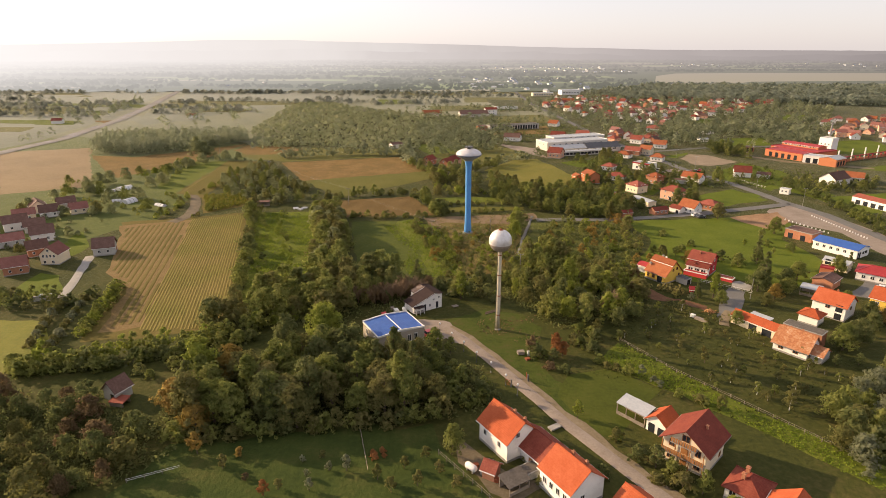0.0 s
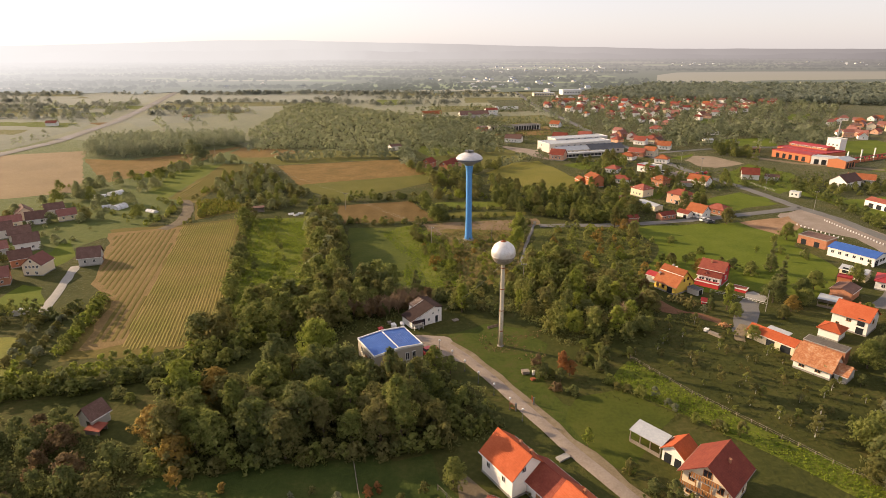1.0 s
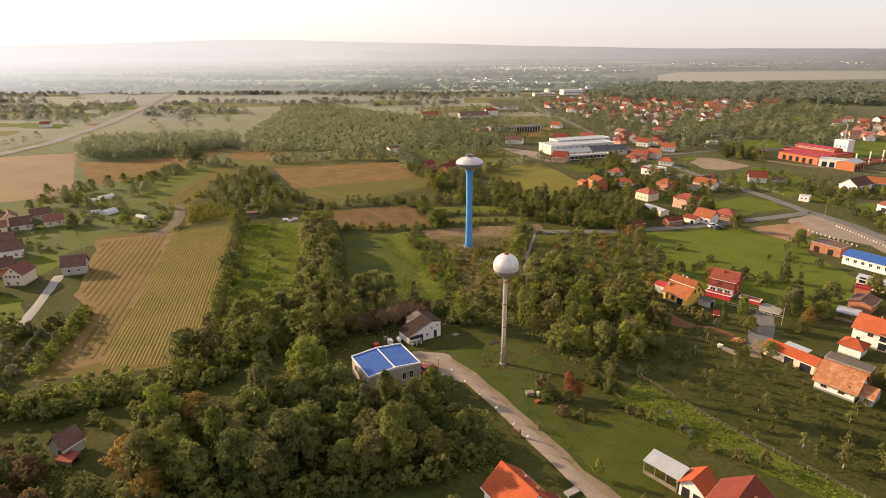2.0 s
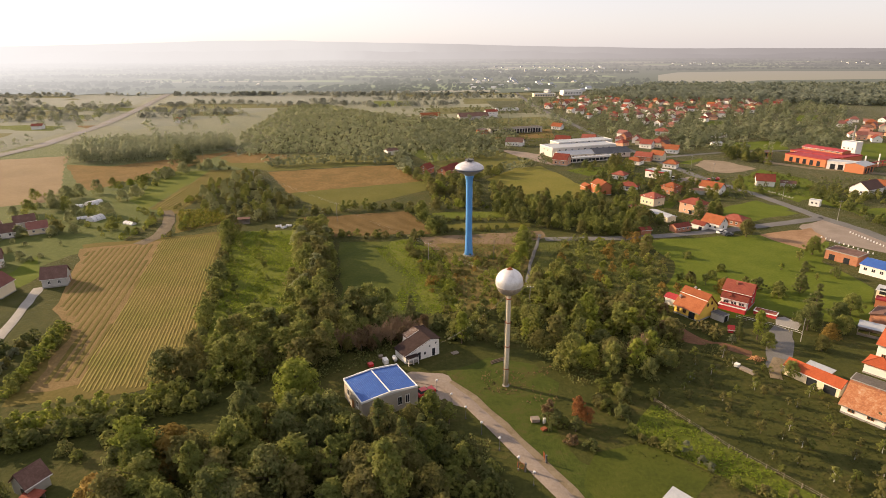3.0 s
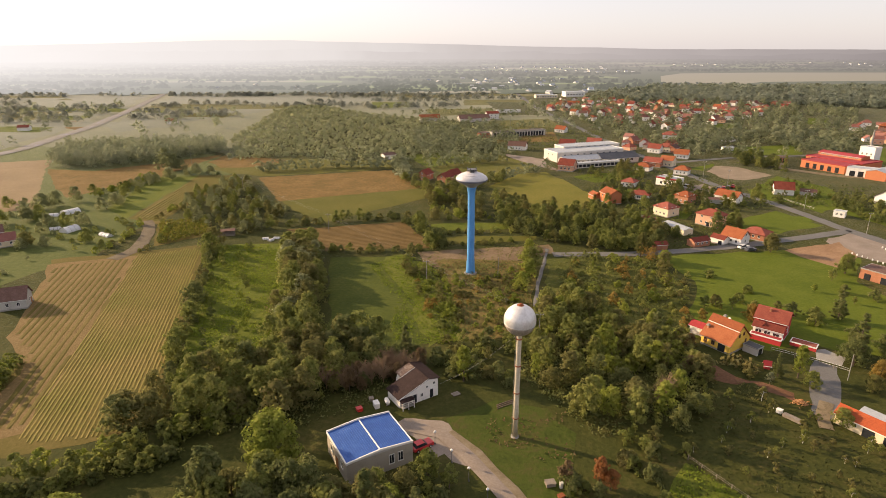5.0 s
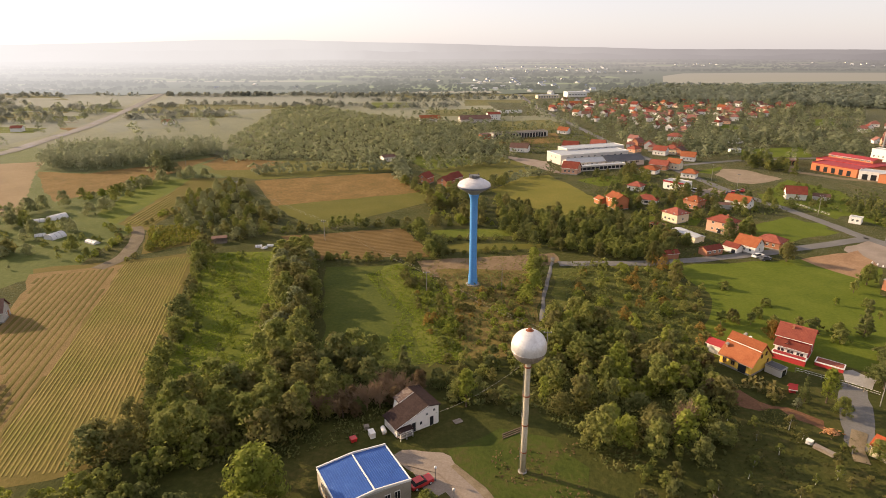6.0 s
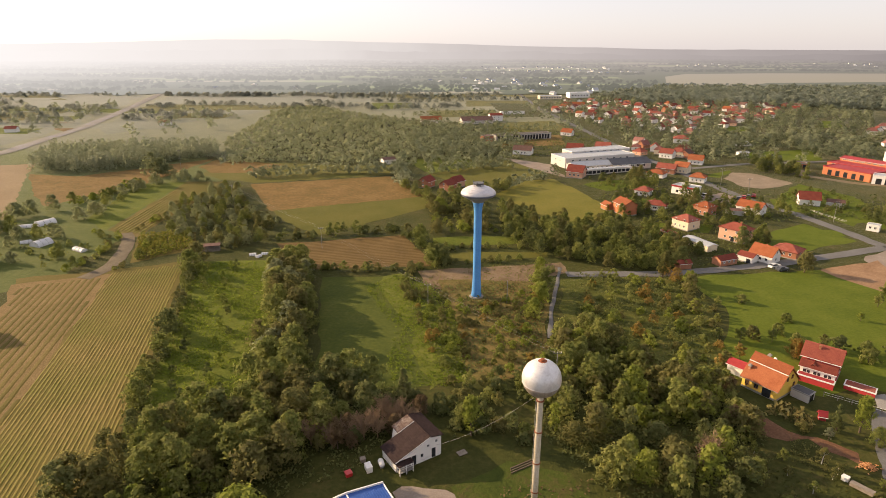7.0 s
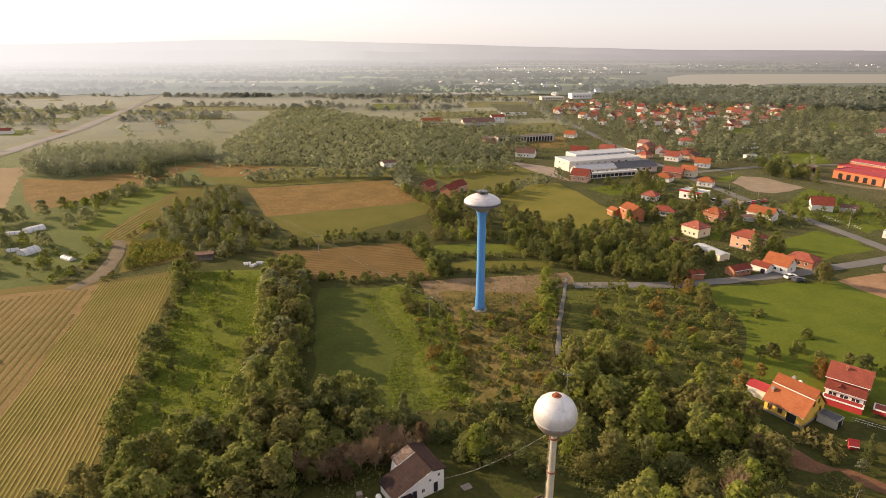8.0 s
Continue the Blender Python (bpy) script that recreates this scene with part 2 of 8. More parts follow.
TILE = {
    "orange": surface("orange clay tiles", ends((0.250, 0.055, 0.021), (0.340, 0.077, 0.029), (0.420, 0.114, 0.051)), big=2.2, fine=0.35, mix=0.5, bump=0.3, thick=0.05, own=True, tiles=True, rand=0.16, gloss=0.15),
    "clay": surface("sun-faded clay tiles", ends((0.180, 0.055, 0.023), (0.250, 0.076, 0.031), (0.320, 0.112, 0.049)), big=2.2, fine=0.35, bump=0.3, thick=0.05, own=True, tiles=True, rand=0.24, gloss=0.15),
    "red": surface("red clay tiles", ends((0.172, 0.044, 0.031), (0.236, 0.066, 0.043), (0.302, 0.106, 0.078)), big=2.2, fine=0.35, bump=0.3, thick=0.05, own=True, tiles=True, rand=0.24, gloss=0.15),
    # Haze over the far roofs is put into this duller red.
    "dusty": surface("dusty dull red tiles", ends((0.150, 0.062, 0.050), (0.205, 0.088, 0.070), (0.270, 0.128, 0.104)), big=2.2, fine=0.35, bump=0.3, thick=0.05, own=True, tiles=True, rand=0.3, gloss=0.15),
    "maroon": surface("dark maroon tiles", ends((0.114, 0.027, 0.019), (0.167, 0.040, 0.026), (0.229, 0.065, 0.041)), big=2.2, fine=0.35, bump=0.3, thick=0.05, own=True, tiles=True, rand=0.15, gloss=0.15),
    "brown": surface("old brown tiles", ends((0.078, 0.045, 0.037), (0.121, 0.069, 0.054), (0.179, 0.109, 0.088)), big=1.6, fine=0.35, bump=0.3, thick=0.05, own=True, tiles=True, rand=0.2),
    "old": surface("weathered orange tiles with pale patches", [(0.32, (0.20, 0.095, 0.05)), (0.47, (0.32, 0.125, 0.058)), (0.56, (0.37, 0.19, 0.10)), (0.68, (0.44, 0.33, 0.24))], big=1.3, fine=0.4, bump=0.3, thick=0.05, own=True, tiles=True),
    "patchy": surface("lichen-patched old tiles", [(0.30, (0.055, 0.036, 0.030)), (0.48, (0.100, 0.066, 0.054)), (0.58, (0.170, 0.135, 0.115)), (0.70, (0.28, 0.25, 0.22))], big=1.2, fine=0.4, bump=0.3, thick=0.05, own=True, tiles=True),
    "umber": surface("dark umber tiles", ends((0.018, 0.011, 0.010), (0.027, 0.016, 0.015), (0.044, 0.028, 0.025)), big=1.6, fine=0.35, bump=0.3, thick=0.05, own=True, tiles=True, rand=0.2),
    "grey": surface("pale sheet roofing", ends((0.259, 0.274, 0.289), (0.331, 0.348, 0.367), (0.396, 0.407, 0.421)), big=2.5, fine=0.4, bump=0.3, thick=0.03, own=True, rough=0.55),
    "tin": surface("old grey-brown tin", ends((0.068, 0.058, 0.048), (0.109, 0.094, 0.078), (0.156, 0.135, 0.115)), big=1.5, fine=0.4, bump=0.3, thick=0.03, own=True, rough=0.7),
    "slate": surface("dark slate roofing", ends((0.055, 0.058, 0.066), (0.085, 0.088, 0.096), (0.12, 0.12, 0.13)), big=4, fine=0.6, bump=0.4, thick=0.03, own=True, rough=0.7),
    "blue": surface("blue sheet metal roofing", ends((0.020, 0.068, 0.250), (0.026, 0.085, 0.300), (0.045, 0.115, 0.350)), big=3.5, fine=0.8, bump=0.15, thick=0.02, own=True, rough=0.5, gloss=0.3),
    "scarlet": surface("bright red sheet roofing", ends((0.224, 0.022, 0.026), (0.290, 0.032, 0.034), (0.330, 0.052, 0.055)), big=3, fine=0.6, bump=0.2, thick=0.02, own=True, rough=0.6, gloss=0.2),
}


def plaster(name, c, dirt=0.72):
    d = tuple(v * dirt for v in c)
    return surface(name, [(0.25, d), (0.45, c), (0.75, tuple(min(0.85, v * 1.06) for v in c))], big=1.8, fine=0.25, mix=0.4, bump=0.2, thick=0.01, own=True, rough=0.9, rand=0.08)


WALL = {
    "white": plaster("white plaster", (0.74, 0.71, 0.66)),
    "offwhite": plaster("greyed off-white plaster", (0.54, 0.50, 0.45)),
    "cream": plaster("cream plaster", (0.68, 0.58, 0.42)),
    "yellow": plaster("bright yellow plaster", (0.72, 0.48, 0.09)),
    "pink": plaster("salmon pink plaster", (0.58, 0.34, 0.23)),
    "red": plaster("crimson plaster", (0.46, 0.050, 0.050)),
    "orange": plaster("orange plaster", (0.44, 0.165, 0.08)),
    "grey": plaster("grey plaster", (0.44, 0.42, 0.38)),
    "brick": surface("bare red brick", ends((0.27, 0.115, 0.065), (0.37, 0.165, 0.095), (0.45, 0.23, 0.15)), big=1.5, fine=0.2, bump=0.4, thick=0.02, own=True, rand=0.15),
}
GLASS = surface("dark window glass", ends((0.018, 0.020, 0.024), (0.035, 0.038, 0.044)), big=1, fine=0.3, bump=0.02, thick=0.01, rough=0.12, gloss=0.6, own=True)
WHITE_PAINT = surface("white painted trim", ends((0.62, 0.60, 0.56), (0.76, 0.74, 0.70)), big=1, fine=0.2, bump=0.05, own=True, rough=0.55)
WOOD = surface("brown varnished wood", ends((0.20, 0.085, 0.030), (0.30, 0.135, 0.050), (0.38, 0.19, 0.08)), big=0.9, fine=0.12, bump=0.3, thick=0.01, own=True, stretch=(1, 6, 6), rough=0.6)
GREY_WOOD = surface("weathered grey timber", ends((0.13, 0.105, 0.08), (0.22, 0.185, 0.15), (0.31, 0.27, 0.22)), big=0.9, fine=0.12, bump=0.4, thick=0.01, own=True)
STEEL = surface("silver-painted steel", ends((0.46, 0.43, 0.41), (0.62, 0.60, 0.58), (0.70, 0.69, 0.67)), big=1.6, fine=0.35, mix=0.45, bump=0.06, thick=0.02, own=True, rough=0.42, metal=0.35, gloss=0.5)
POLE = surface("stained cream steel column", ends((0.34, 0.27, 0.17), (0.50, 0.44, 0.33), (0.62, 0.57, 0.47)), big=1.2, fine=0.3, bump=0.08, thick=0.02, own=True, rough=0.5, stretch=(3, 3, 0.5))
RUST = surface("rusted iron", ends((0.14, 0.045, 0.022), (0.24, 0.075, 0.036), (0.33, 0.13, 0.07)), big=0.6, fine=0.15, bump=0.5, thick=0.02, own=True)
BLUE_PAINT = surface("sky blue painted steel", ends((0.060, 0.22, 0.52), (0.085, 0.285, 0.62), (0.13, 0.35, 0.66)), big=3, fine=0.5, bump=0.08, thick=0.02, own=True, rough=0.4, gloss=0.5, stretch=(2, 2, 0.4))
PALE_STEEL = surface("pale enamelled steel", ends((0.40, 0.38, 0.385), (0.52, 0.50, 0.505), (0.62, 0.60, 0.60)), big=2, fine=0.4, bump=0.05, thick=0.02, own=True, rough=0.45, gloss=0.4)
DULL_STEEL = surface("dull grey steel", ends((0.22, 0.215, 0.21), (0.31, 0.30, 0.295)), big=2, fine=0.4, bump=0.05, own=True, rough=0.5)
DARK_STEEL = surface("dark galvanised steel", ends((0.10, 0.10, 0.105), (0.19, 0.19, 0.195)), big=0.8, fine=0.2, bump=0.1, own=True, rough=0.5, metal=0.5)
PLASTIC = surface("white plastic sheeting", ends((0.60, 0.60, 0.60), (0.78, 0.78, 0.78)), big=1.5, fine=0.3, bump=0.4, thick=0.05, own=True, rough=0.4, through=0.2)
RUBBER = surface("black rubber", ends((0.016, 0.016, 0.017), (0.030, 0.030, 0.032)), big=0.5, fine=0.1, bump=0.1, own=True)


def paint(name, c):
    return surface(name, ends(tuple(v * 0.85 for v in c), c), big=1.5, fine=0.3, bump=0.02, own=True, rough=0.3, gloss=0.6)


CAR_WHITE, CAR_RED, CAR_DARK = paint("white car paint", (0.72, 0.72, 0.70)), paint("red car paint", (0.50, 0.03, 0.03)), paint("dark grey car paint", (0.06, 0.065, 0.075))


# ---- building helpers ----


def mesh_of(name, verts, faces, *materials, smooth=False, slots=None):
    me = bpy.data.meshes.new(name)
    me.from_pydata([tuple(v) for v in verts], [], [tuple(f) for f in faces])
    for m in materials:
        me.materials.append(m)
    if slots is not None:
        me.polygons.foreach_set("material_index", slots)
    if smooth:
        me.polygons.foreach_set("use_smooth", [True] * len(me.polygons))
    me.update()
    return me


def leaf_mesh(name, corners, *materials):
    """One mesh from an array of separate faces, n x corners x 3."""
    n, k = len(corners), corners.shape[1]
    me = bpy.data.meshes.new(name)
    me.vertices.add(k * n)
    me.vertices.foreach_set("co", np.ascontiguousarray(corners, dtype=np.float32).ravel())
    me.loops.add(k * n)
    me.loops.foreach_set("vertex_index", np.arange(k * n, dtype=np.int32))
    me.polygons.add(n)
    me.polygons.foreach_set("loop_start", np.arange(0, k * n, k, dtype=np.int32))
    for m in materials:
        me.materials.append(m)
    me.update(calc_edges=True)
    return me


def part(name, me, parent, at=None, label="", kind=""):
    ob = new(name, me)
    ob.parent = parent
    if at is not None:
        ob.matrix_basis = at
    return tagged(ob, label, kind=kind)


def thing(name, m, label, category, group="", kind=""):
    ob = new(name)
    ob.empty_display_size = 0.5
    ob.matrix_basis = m
    return tagged(ob, label, category, group, kind)


class Solid:
    """Collects boxes, bars, prisms and turned shapes into one mesh."""

    def __init__(self):
        self.v, self.f = [], []

    def add(self, verts, faces):
        n = len(self.v)
        self.v += [tuple(p) for p in verts]
        self.f += [tuple(i + n for i in f) for f in faces]
        return self

    def box(self, x0, x1, y0, y1, z0, z1, m=None):
        vs = [Vector((x, y, z)) for z in (z0, z1) for x, y in ((x0, y0), (x1, y0), (x1, y1), (x0, y1))]
        return self.add([m @ v for v in vs] if m else vs, [(3, 2, 1, 0), (4, 5, 6, 7), (0, 1, 5, 4), (1, 2, 6, 5), (2, 3, 7, 6), (3, 0, 4, 7)])

    def bar(self, a, b, r0, r1=None, n=6):
        a, b, r1 = Vector(a), Vector(b), r0 if r1 is None else r1
        q = (b - a).to_track_quat("Z", "Y").to_matrix()
        ring = [(q @ Vector((math.cos(2 * math.pi * i / n), math.sin(2 * math.pi * i / n), 0))) for i in range(n)]
        vs = [a + r0 * c for c in ring] + [b + r1 * c for c in ring]
        return self.add(vs, [(i, (i + 1) % n, n + (i + 1) % n, n + i) for i in range(n)] + [tuple(range(n - 1, -1, -1)), tuple(range(n, 2 * n))])

    def lathe(self, profile, n=32, cx=0.0, cy=0.0):
        vs = [(cx + r * math.cos(2 * math.pi * i / n), cy + r * math.sin(2 * math.pi * i / n), z) for r, z in profile for i in range(n)]
        fs = [(k * n + i, k * n + (i + 1) % n, (k + 1) * n + (i + 1) % n, (k + 1) * n + i) for k in range(len(profile) - 1) for i in range(n)]
        return self.add(vs, fs + [tuple(range(n - 1, -1, -1)), tuple(range((len(profile) - 1) * n, len(profile) * n))])

    def extrude(self, section, x0, x1):
        """A closed section of (y, z) points drawn out along x."""
        n = len(section)
        vs = [(x, y, z) for x in (x0, x1) for y, z in section]
        return self.add(vs, [(i, (i + 1) % n, n + (i + 1) % n, n + i) for i in range(n)] + [tuple(range(n - 1, -1, -1)), tuple(range(n, 2 * n))])

    def mesh(self, name, *materials, smooth=False):
        return mesh_of(name, self.v, self.f, *materials, smooth=smooth)


def inside(poly, x, y):
    hit = False
    for (x0, y0), (x1, y1) in zip(poly, poly[1:] + poly[:1]):
        if (y0 > y) != (y1 > y) and x < x0 + (y - y0) * (x1 - x0) / (y1 - y0):
            hit = not hit
    return hit


def scatter(poly, gap, seed):
    """Points about `gap` apart, strewn over a polygon of the plan."""
    rng = random.Random(seed)
    xs, ys = [p[0] for p in poly], [p[1] for p in poly]
    out, y = [], min(ys)
    while y < max(ys):
        x = min(xs) + rng.random() * gap
        while x < max(xs):
            px, py = x + rng.uniform(-0.42, 0.42) * gap, y + rng.uniform(-0.42, 0.42) * gap
            if inside(poly, px, py):
                out.append((px, py))
            x += gap
        y += gap * 0.9
    return out


def along(points, gap, wobble, seed):
    rng = random.Random(seed)
    out = []
    for (x0, y0), (x1, y1) in zip(points, points[1:]):
        n = max(1, round(math.hypot(x1 - x0, y1 - y0) / gap))
        for i in range(n):
            t = (i + rng.uniform(-0.3, 0.3)) / n
            out.append((x0 + t * (x1 - x0) + rng.uniform(-wobble, wobble), y0 + t * (y1 - y0) + rng.uniform(-wobble, wobble)))
    return out


# ---- ground, fields, roads ----
SHEETS = []  # (x0, x1, y0, y1, layer) of the fields laid so far


def field(name, poly, m, label, wobble=0.8, seed=0, category="field"):
    """A field: a thin sheet on the ground with slightly uneven edges."""
    rng = random.Random(seed + len(poly))
    xs, ys = [p[0] for p in poly], [p[1] for p in poly]
    box = (min(xs) - 3, max(xs) + 3, min(ys) - 3, max(ys) + 3)
    layer = 1 + max([q[4] for q in SHEETS if q[0] < box[1] and q[1] > box[0] and q[2] < box[3] and q[3] > box[2]], default=0)
    SHEETS.append((*box, layer))
    level = 0.012 + 0.004 * layer
    pts = []
    for (x0, y0), (x1, y1) in zip(poly, poly[1:] + poly[:1]):
        n = max(2, int(math.hypot(x1 - x0, y1 - y0) / max(5, 4 * wobble)))
        for i in range(n):
            w = wobble if i else wobble * 0.4
            pts.append((x0 + (x1 - x0) * i / n + rng.uniform(-w, w), y0 + (y1 - y0) * i / n + rng.uniform(-w, w), level))
    return tagged(new(name, mesh_of(name, pts, [range(len(pts))], m)), label, category, kind="structure")


def road(name, line, width, m, label, lift=0.16, rough_edge=0.3, seed=1):
    """A strip along a line, subdivided and with uneven edges."""
    rng = random.Random(seed)
    pts = []
    for (x0, y0), (x1, y1) in zip(line, line[1:]):
        n = max(1, int(math.hypot(x1 - x0, y1 - y0) / 4))
        pts += [Vector((x0 + (x1 - x0) * i / n, y0 + (y1 - y0) * i / n, 0)) for i in range(n)]
    pts.append(Vector((*line[-1], 0)))
    vs = []
    for i, p in enumerate(pts):
        d = (pts[min(i + 1, len(pts) - 1)] - pts[max(i - 1, 0)]).normalized()
        side = Vector((-d.y, d.x, 0))
        a, b = width / 2 + rng.uniform(-rough_edge, rough_edge), width / 2 + rng.uniform(-rough_edge, rough_edge)
        vs += [p + side * a, p + side * a * 0.55 + Vector((0, 0, lift)), p - side * b * 0.55 + Vector((0, 0, lift)), p - side * b]
        vs[-4].z = vs[-1].z = lift * 0.5
    fs = [(4 * i + k, 4 * i + k + 1, 4 * i + k + 5, 4 * i + k + 4) for i in range(len(pts) - 1) for k in range(3)]
    return tagged(new(name, mesh_of(name, vs, fs, m, smooth=True)), label, "road", kind="structure")


tagged(new("ground", mesh_of("ground", [(-4900, -1200, 0), (4900, -1200, 0), (4900, 4900, 0), (-4900, 4900, 0)], [(0, 1, 2, 3)], GRASS)),
       "rough green and olive grassland reaching the horizon", "ground", kind="structure")

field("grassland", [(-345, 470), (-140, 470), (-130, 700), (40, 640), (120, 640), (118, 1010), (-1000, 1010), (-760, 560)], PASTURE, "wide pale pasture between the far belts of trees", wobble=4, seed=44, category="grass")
field("grassland", [(-340, 290), (-330, 480), (-200, 520), (-150, 440), (-122, 385), (-119, 282), (-124, 262), (-122, 240), (-140, 205), (-230, 225)], PALE_GRASS, "mist-paled grass among the misty fields", wobble=2, seed=71, category="grass")
field("crop_field", [(-135, 236), (-87, 252), (-60.5, 156), (-59.5, 139), (-72, 133.5), (-90, 130), (-98, 165), (-112, 186), (-127, 222)], CROP_SOIL, "harvested field with straw-coloured crop rows")
field("stubble_field", [(-133, 231), (-107, 240), (-94, 193), (-79, 139), (-89, 135), (-96, 165), (-110, 178), (-126, 219)], surface("brown broken stubble", ends((0.105, 0.078, 0.028), (0.165, 0.112, 0.048), (0.225, 0.160, 0.080)), big=8, fine=0.6, mix=0.6, bump=0.8, thick=0.12, gloss=0.05), "brown broken stubble at the crop field's edge", wobble=0.9, seed=72)
field("orchard_grass", [(-85, 252), (-57, 253), (-37, 163), (-57, 153)], LUSH, "bright green grass of a narrow young orchard", seed=2, category="grass")
field("meadow", [(-38, 237), (-15, 239), (1, 176), (-10, 172), (-27, 173)], surface("mown meadow grass", ends((0.036, 0.050, 0.012), (0.066, 0.080, 0.016), (0.104, 0.106, 0.026)), big=12, fine=1.0, mix=0.45, bump=0.7, thick=0.2, sheen=0.15, gloss=0.05), "mown dark green meadow between hedges", seed=3, category="meadow")
field("stubble_field", [(-62, 271), (-15, 282), (-2, 248), (-44, 244)], surface("ploughed brown soil", ends((0.085, 0.058, 0.022), (0.118, 0.078, 0.030), (0.160, 0.108, 0.046)), big=9, fine=1.0, mix=0.5, bump=0.8, thick=0.15, gloss=0.05, rows=(1.7, 12, 0.05)), "small brown stubble field", seed=4)
field("stubble_field", [(-103, 372), (-30, 393), (-8, 345), (-60, 308), (-78, 318)], STUBBLE, "wide dry brown stubble field", seed=5)
field("meadow", [(-76, 318), (-8, 345), (-1, 329), (-48, 282), (-66, 300)], OLIVE, "olive-green strip of grass beside the stubble", seed=6, category="meadow")
field("meadow", [(25, 347), (45, 380), (62, 386), (72, 345), (79, 308), (48, 295), (38, 318)], surface("golden mown meadow", ends((0.088, 0.092, 0.016), (0.132, 0.122, 0.024), (0.172, 0.144, 0.036)), big=16, fine=1.0, mix=0.45, bump=0.6, thick=0.15, sheen=0.2, gloss=0.05), "golden-olive mown meadow below the houses", seed=7, category="meadow")
field("grass_strip", [(-152, 304), (-162, 372), (-140, 378), (-135, 288)], LUSH, "long strip of yellowish-green grass", seed=8, category="field")
field("crop_strip", [(-134.5, 288), (-139.5, 378), (-118, 378), (-118, 279)], CROP_SOIL, "narrow strip of crop rows", seed=9)
field("straw_field", [(-312, 411), (-257, 431), (-243, 402), (-186, 304), (-222, 285)], STRAW, "golden straw field in the mist", seed=10)
field("straw_field", [(-240, 398), (-207, 392), (-150, 448), (-160, 372), (-184, 325), (-205, 350)], STUBBLE, "orange-brown stubble field in front of a wood", seed=11)
field("rape_field", [(-122, 143), (-105, 142), (-96, 127), (-99, 114), (-125, 112)], surface("yellow flowering crop", ends((0.085, 0.095, 0.012), (0.128, 0.128, 0.016), (0.175, 0.158, 0.026)), big=6, fine=0.7, bump=0.7, thick=0.2), "yellow-green flowering field", seed=12)
field("lawn", [(76, 238), (124, 244), (146, 235), (130, 214), (131, 190), (113, 165), (99, 169), (92, 174), (80, 170), (66, 177), (61.5, 175), (66, 187), (76, 203), (80, 215)], LAWN, "broad bright green lawn beside the road", seed=13, category="lawn")
field("bare_ground", [(-8, 243), (20, 248), (40, 251), (41, 242), (30, 236), (18, 226), (-6, 229)], surface("trampled dry ground", ends((0.10, 0.066, 0.036), (0.165, 0.115, 0.066), (0.24, 0.18, 0.115)), big=7, fine=0.8, bump=0.6, thick=0.1), "pale trampled ground around the blue tower", seed=14, category="ground")
field("grass_strip", [(0, 252), (20, 254), (37, 256), (38, 262), (20, 262), (-1, 261)], OLIVE, "yellowish strip of grass between bushes", seed=81, category="grass")
field("grass_strip", [(-2, 268), (22, 270), (30, 272), (26, 281), (6, 280), (-4, 278)], LUSH, "sunny strip of grass between bushes", seed=82, category="grass")
field("car_park", [(145, 254), (163, 266), (172, 236), (173, 205), (157, 194), (158, 222), (146, 237)], GRAVEL, "pale gravel parking place", seed=15, category="pavement")
field("bare_ground", [(124, 244), (150, 253), (146, 237), (132, 226)], SOIL, "brown bare patch beside the parking place", seed=16, category="ground")
field("lawn", [(-142, 204), (-144, 224), (-130, 204), (-131, 193), (-137, 195)], LAWN, "green garden beside the grey house", seed=73, category="lawn")
field("lawn", [(-130, 165), (-131, 178), (-124, 176), (-114, 162), (-113, 153)], LAWN, "green garden beside the concrete drive", seed=74, category="lawn")
field("vegetable_bed", [(59.3, 166.4), (63.3, 166), (66.2, 158.3), (71, 156.6), (75.4, 151.6), (74.4, 147), (72.6, 150.6), (68.6, 156), (64.4, 155.4), (61, 157.4), (57.8, 162)], surface("dark red-brown garden soil", ends((0.085, 0.042, 0.022), (0.13, 0.066, 0.036), (0.19, 0.11, 0.065)), big=4, fine=0.5, bump=0.7, thick=0.1), "strip of bare reddish garden soil", seed=17, category="field")
field("grassland", [(-146, 424), (-108, 432), (-50, 424), (-28, 440), (-24, 400), (-32, 395), (-102, 375), (-122, 382), (-138, 396)], OLIVE, "olive grass between the stubble and the scrub", wobble=2, seed=83, category="grass")
field("stubble_field", [(-146, 448), (-120, 436), (-100, 428), (-112, 404), (-136, 402), (-150, 420)], STUBBLE, "patch of dry orange grass beside the plantation", wobble=2, seed=84)
field("meadow", [(5, 462), (38, 450), (50, 425), (60, 404), (44, 384), (26, 360), (8, 372), (-8, 398), (25, 425)], OLIVE, "grass around the brick houses", seed=85, category="meadow")
field("grass_strip", [(-24, 441), (5, 462), (25, 425), (-8, 399)], LUSH, "bright green strips of grass", seed=18, category="field")
field("gravel_yard", [(-7.8, 142.2), (-4.8, 143.3), (0.5, 142.6), (3.9, 138.4), (7, 134.2), (8.6, 130.5), (5, 129.5), (1.5, 133), (-1.2, 131.5), (-3.5, 135.5), (-5.5, 138.4)], GRAVEL, "gravel turning place at the road's end", seed=21, category="pavement")
field("grass_strip", [(37, 121), (58, 99), (73, 79), (80, 82), (62, 104), (44, 130)], LUSH, "bright weedy grass strip beside the orchard fence", seed=22, category="grass")
field("grassland", [(-19, 232), (-14, 240), (-3, 232), (4, 205), (6, 176), (-2, 173), (-6, 180), (-7, 192), (-9, 205), (-15, 220)], surface("sunny weedy grass", ends((0.062, 0.078, 0.014), (0.105, 0.118, 0.020), (0.150, 0.148, 0.034)), big=6, fine=0.9, bump=0.9, thick=0.3, sheen=0.1, gloss=0.05), "sunny yellow-green weeds beside the meadow", wobble=2.5, seed=61, category="grass")
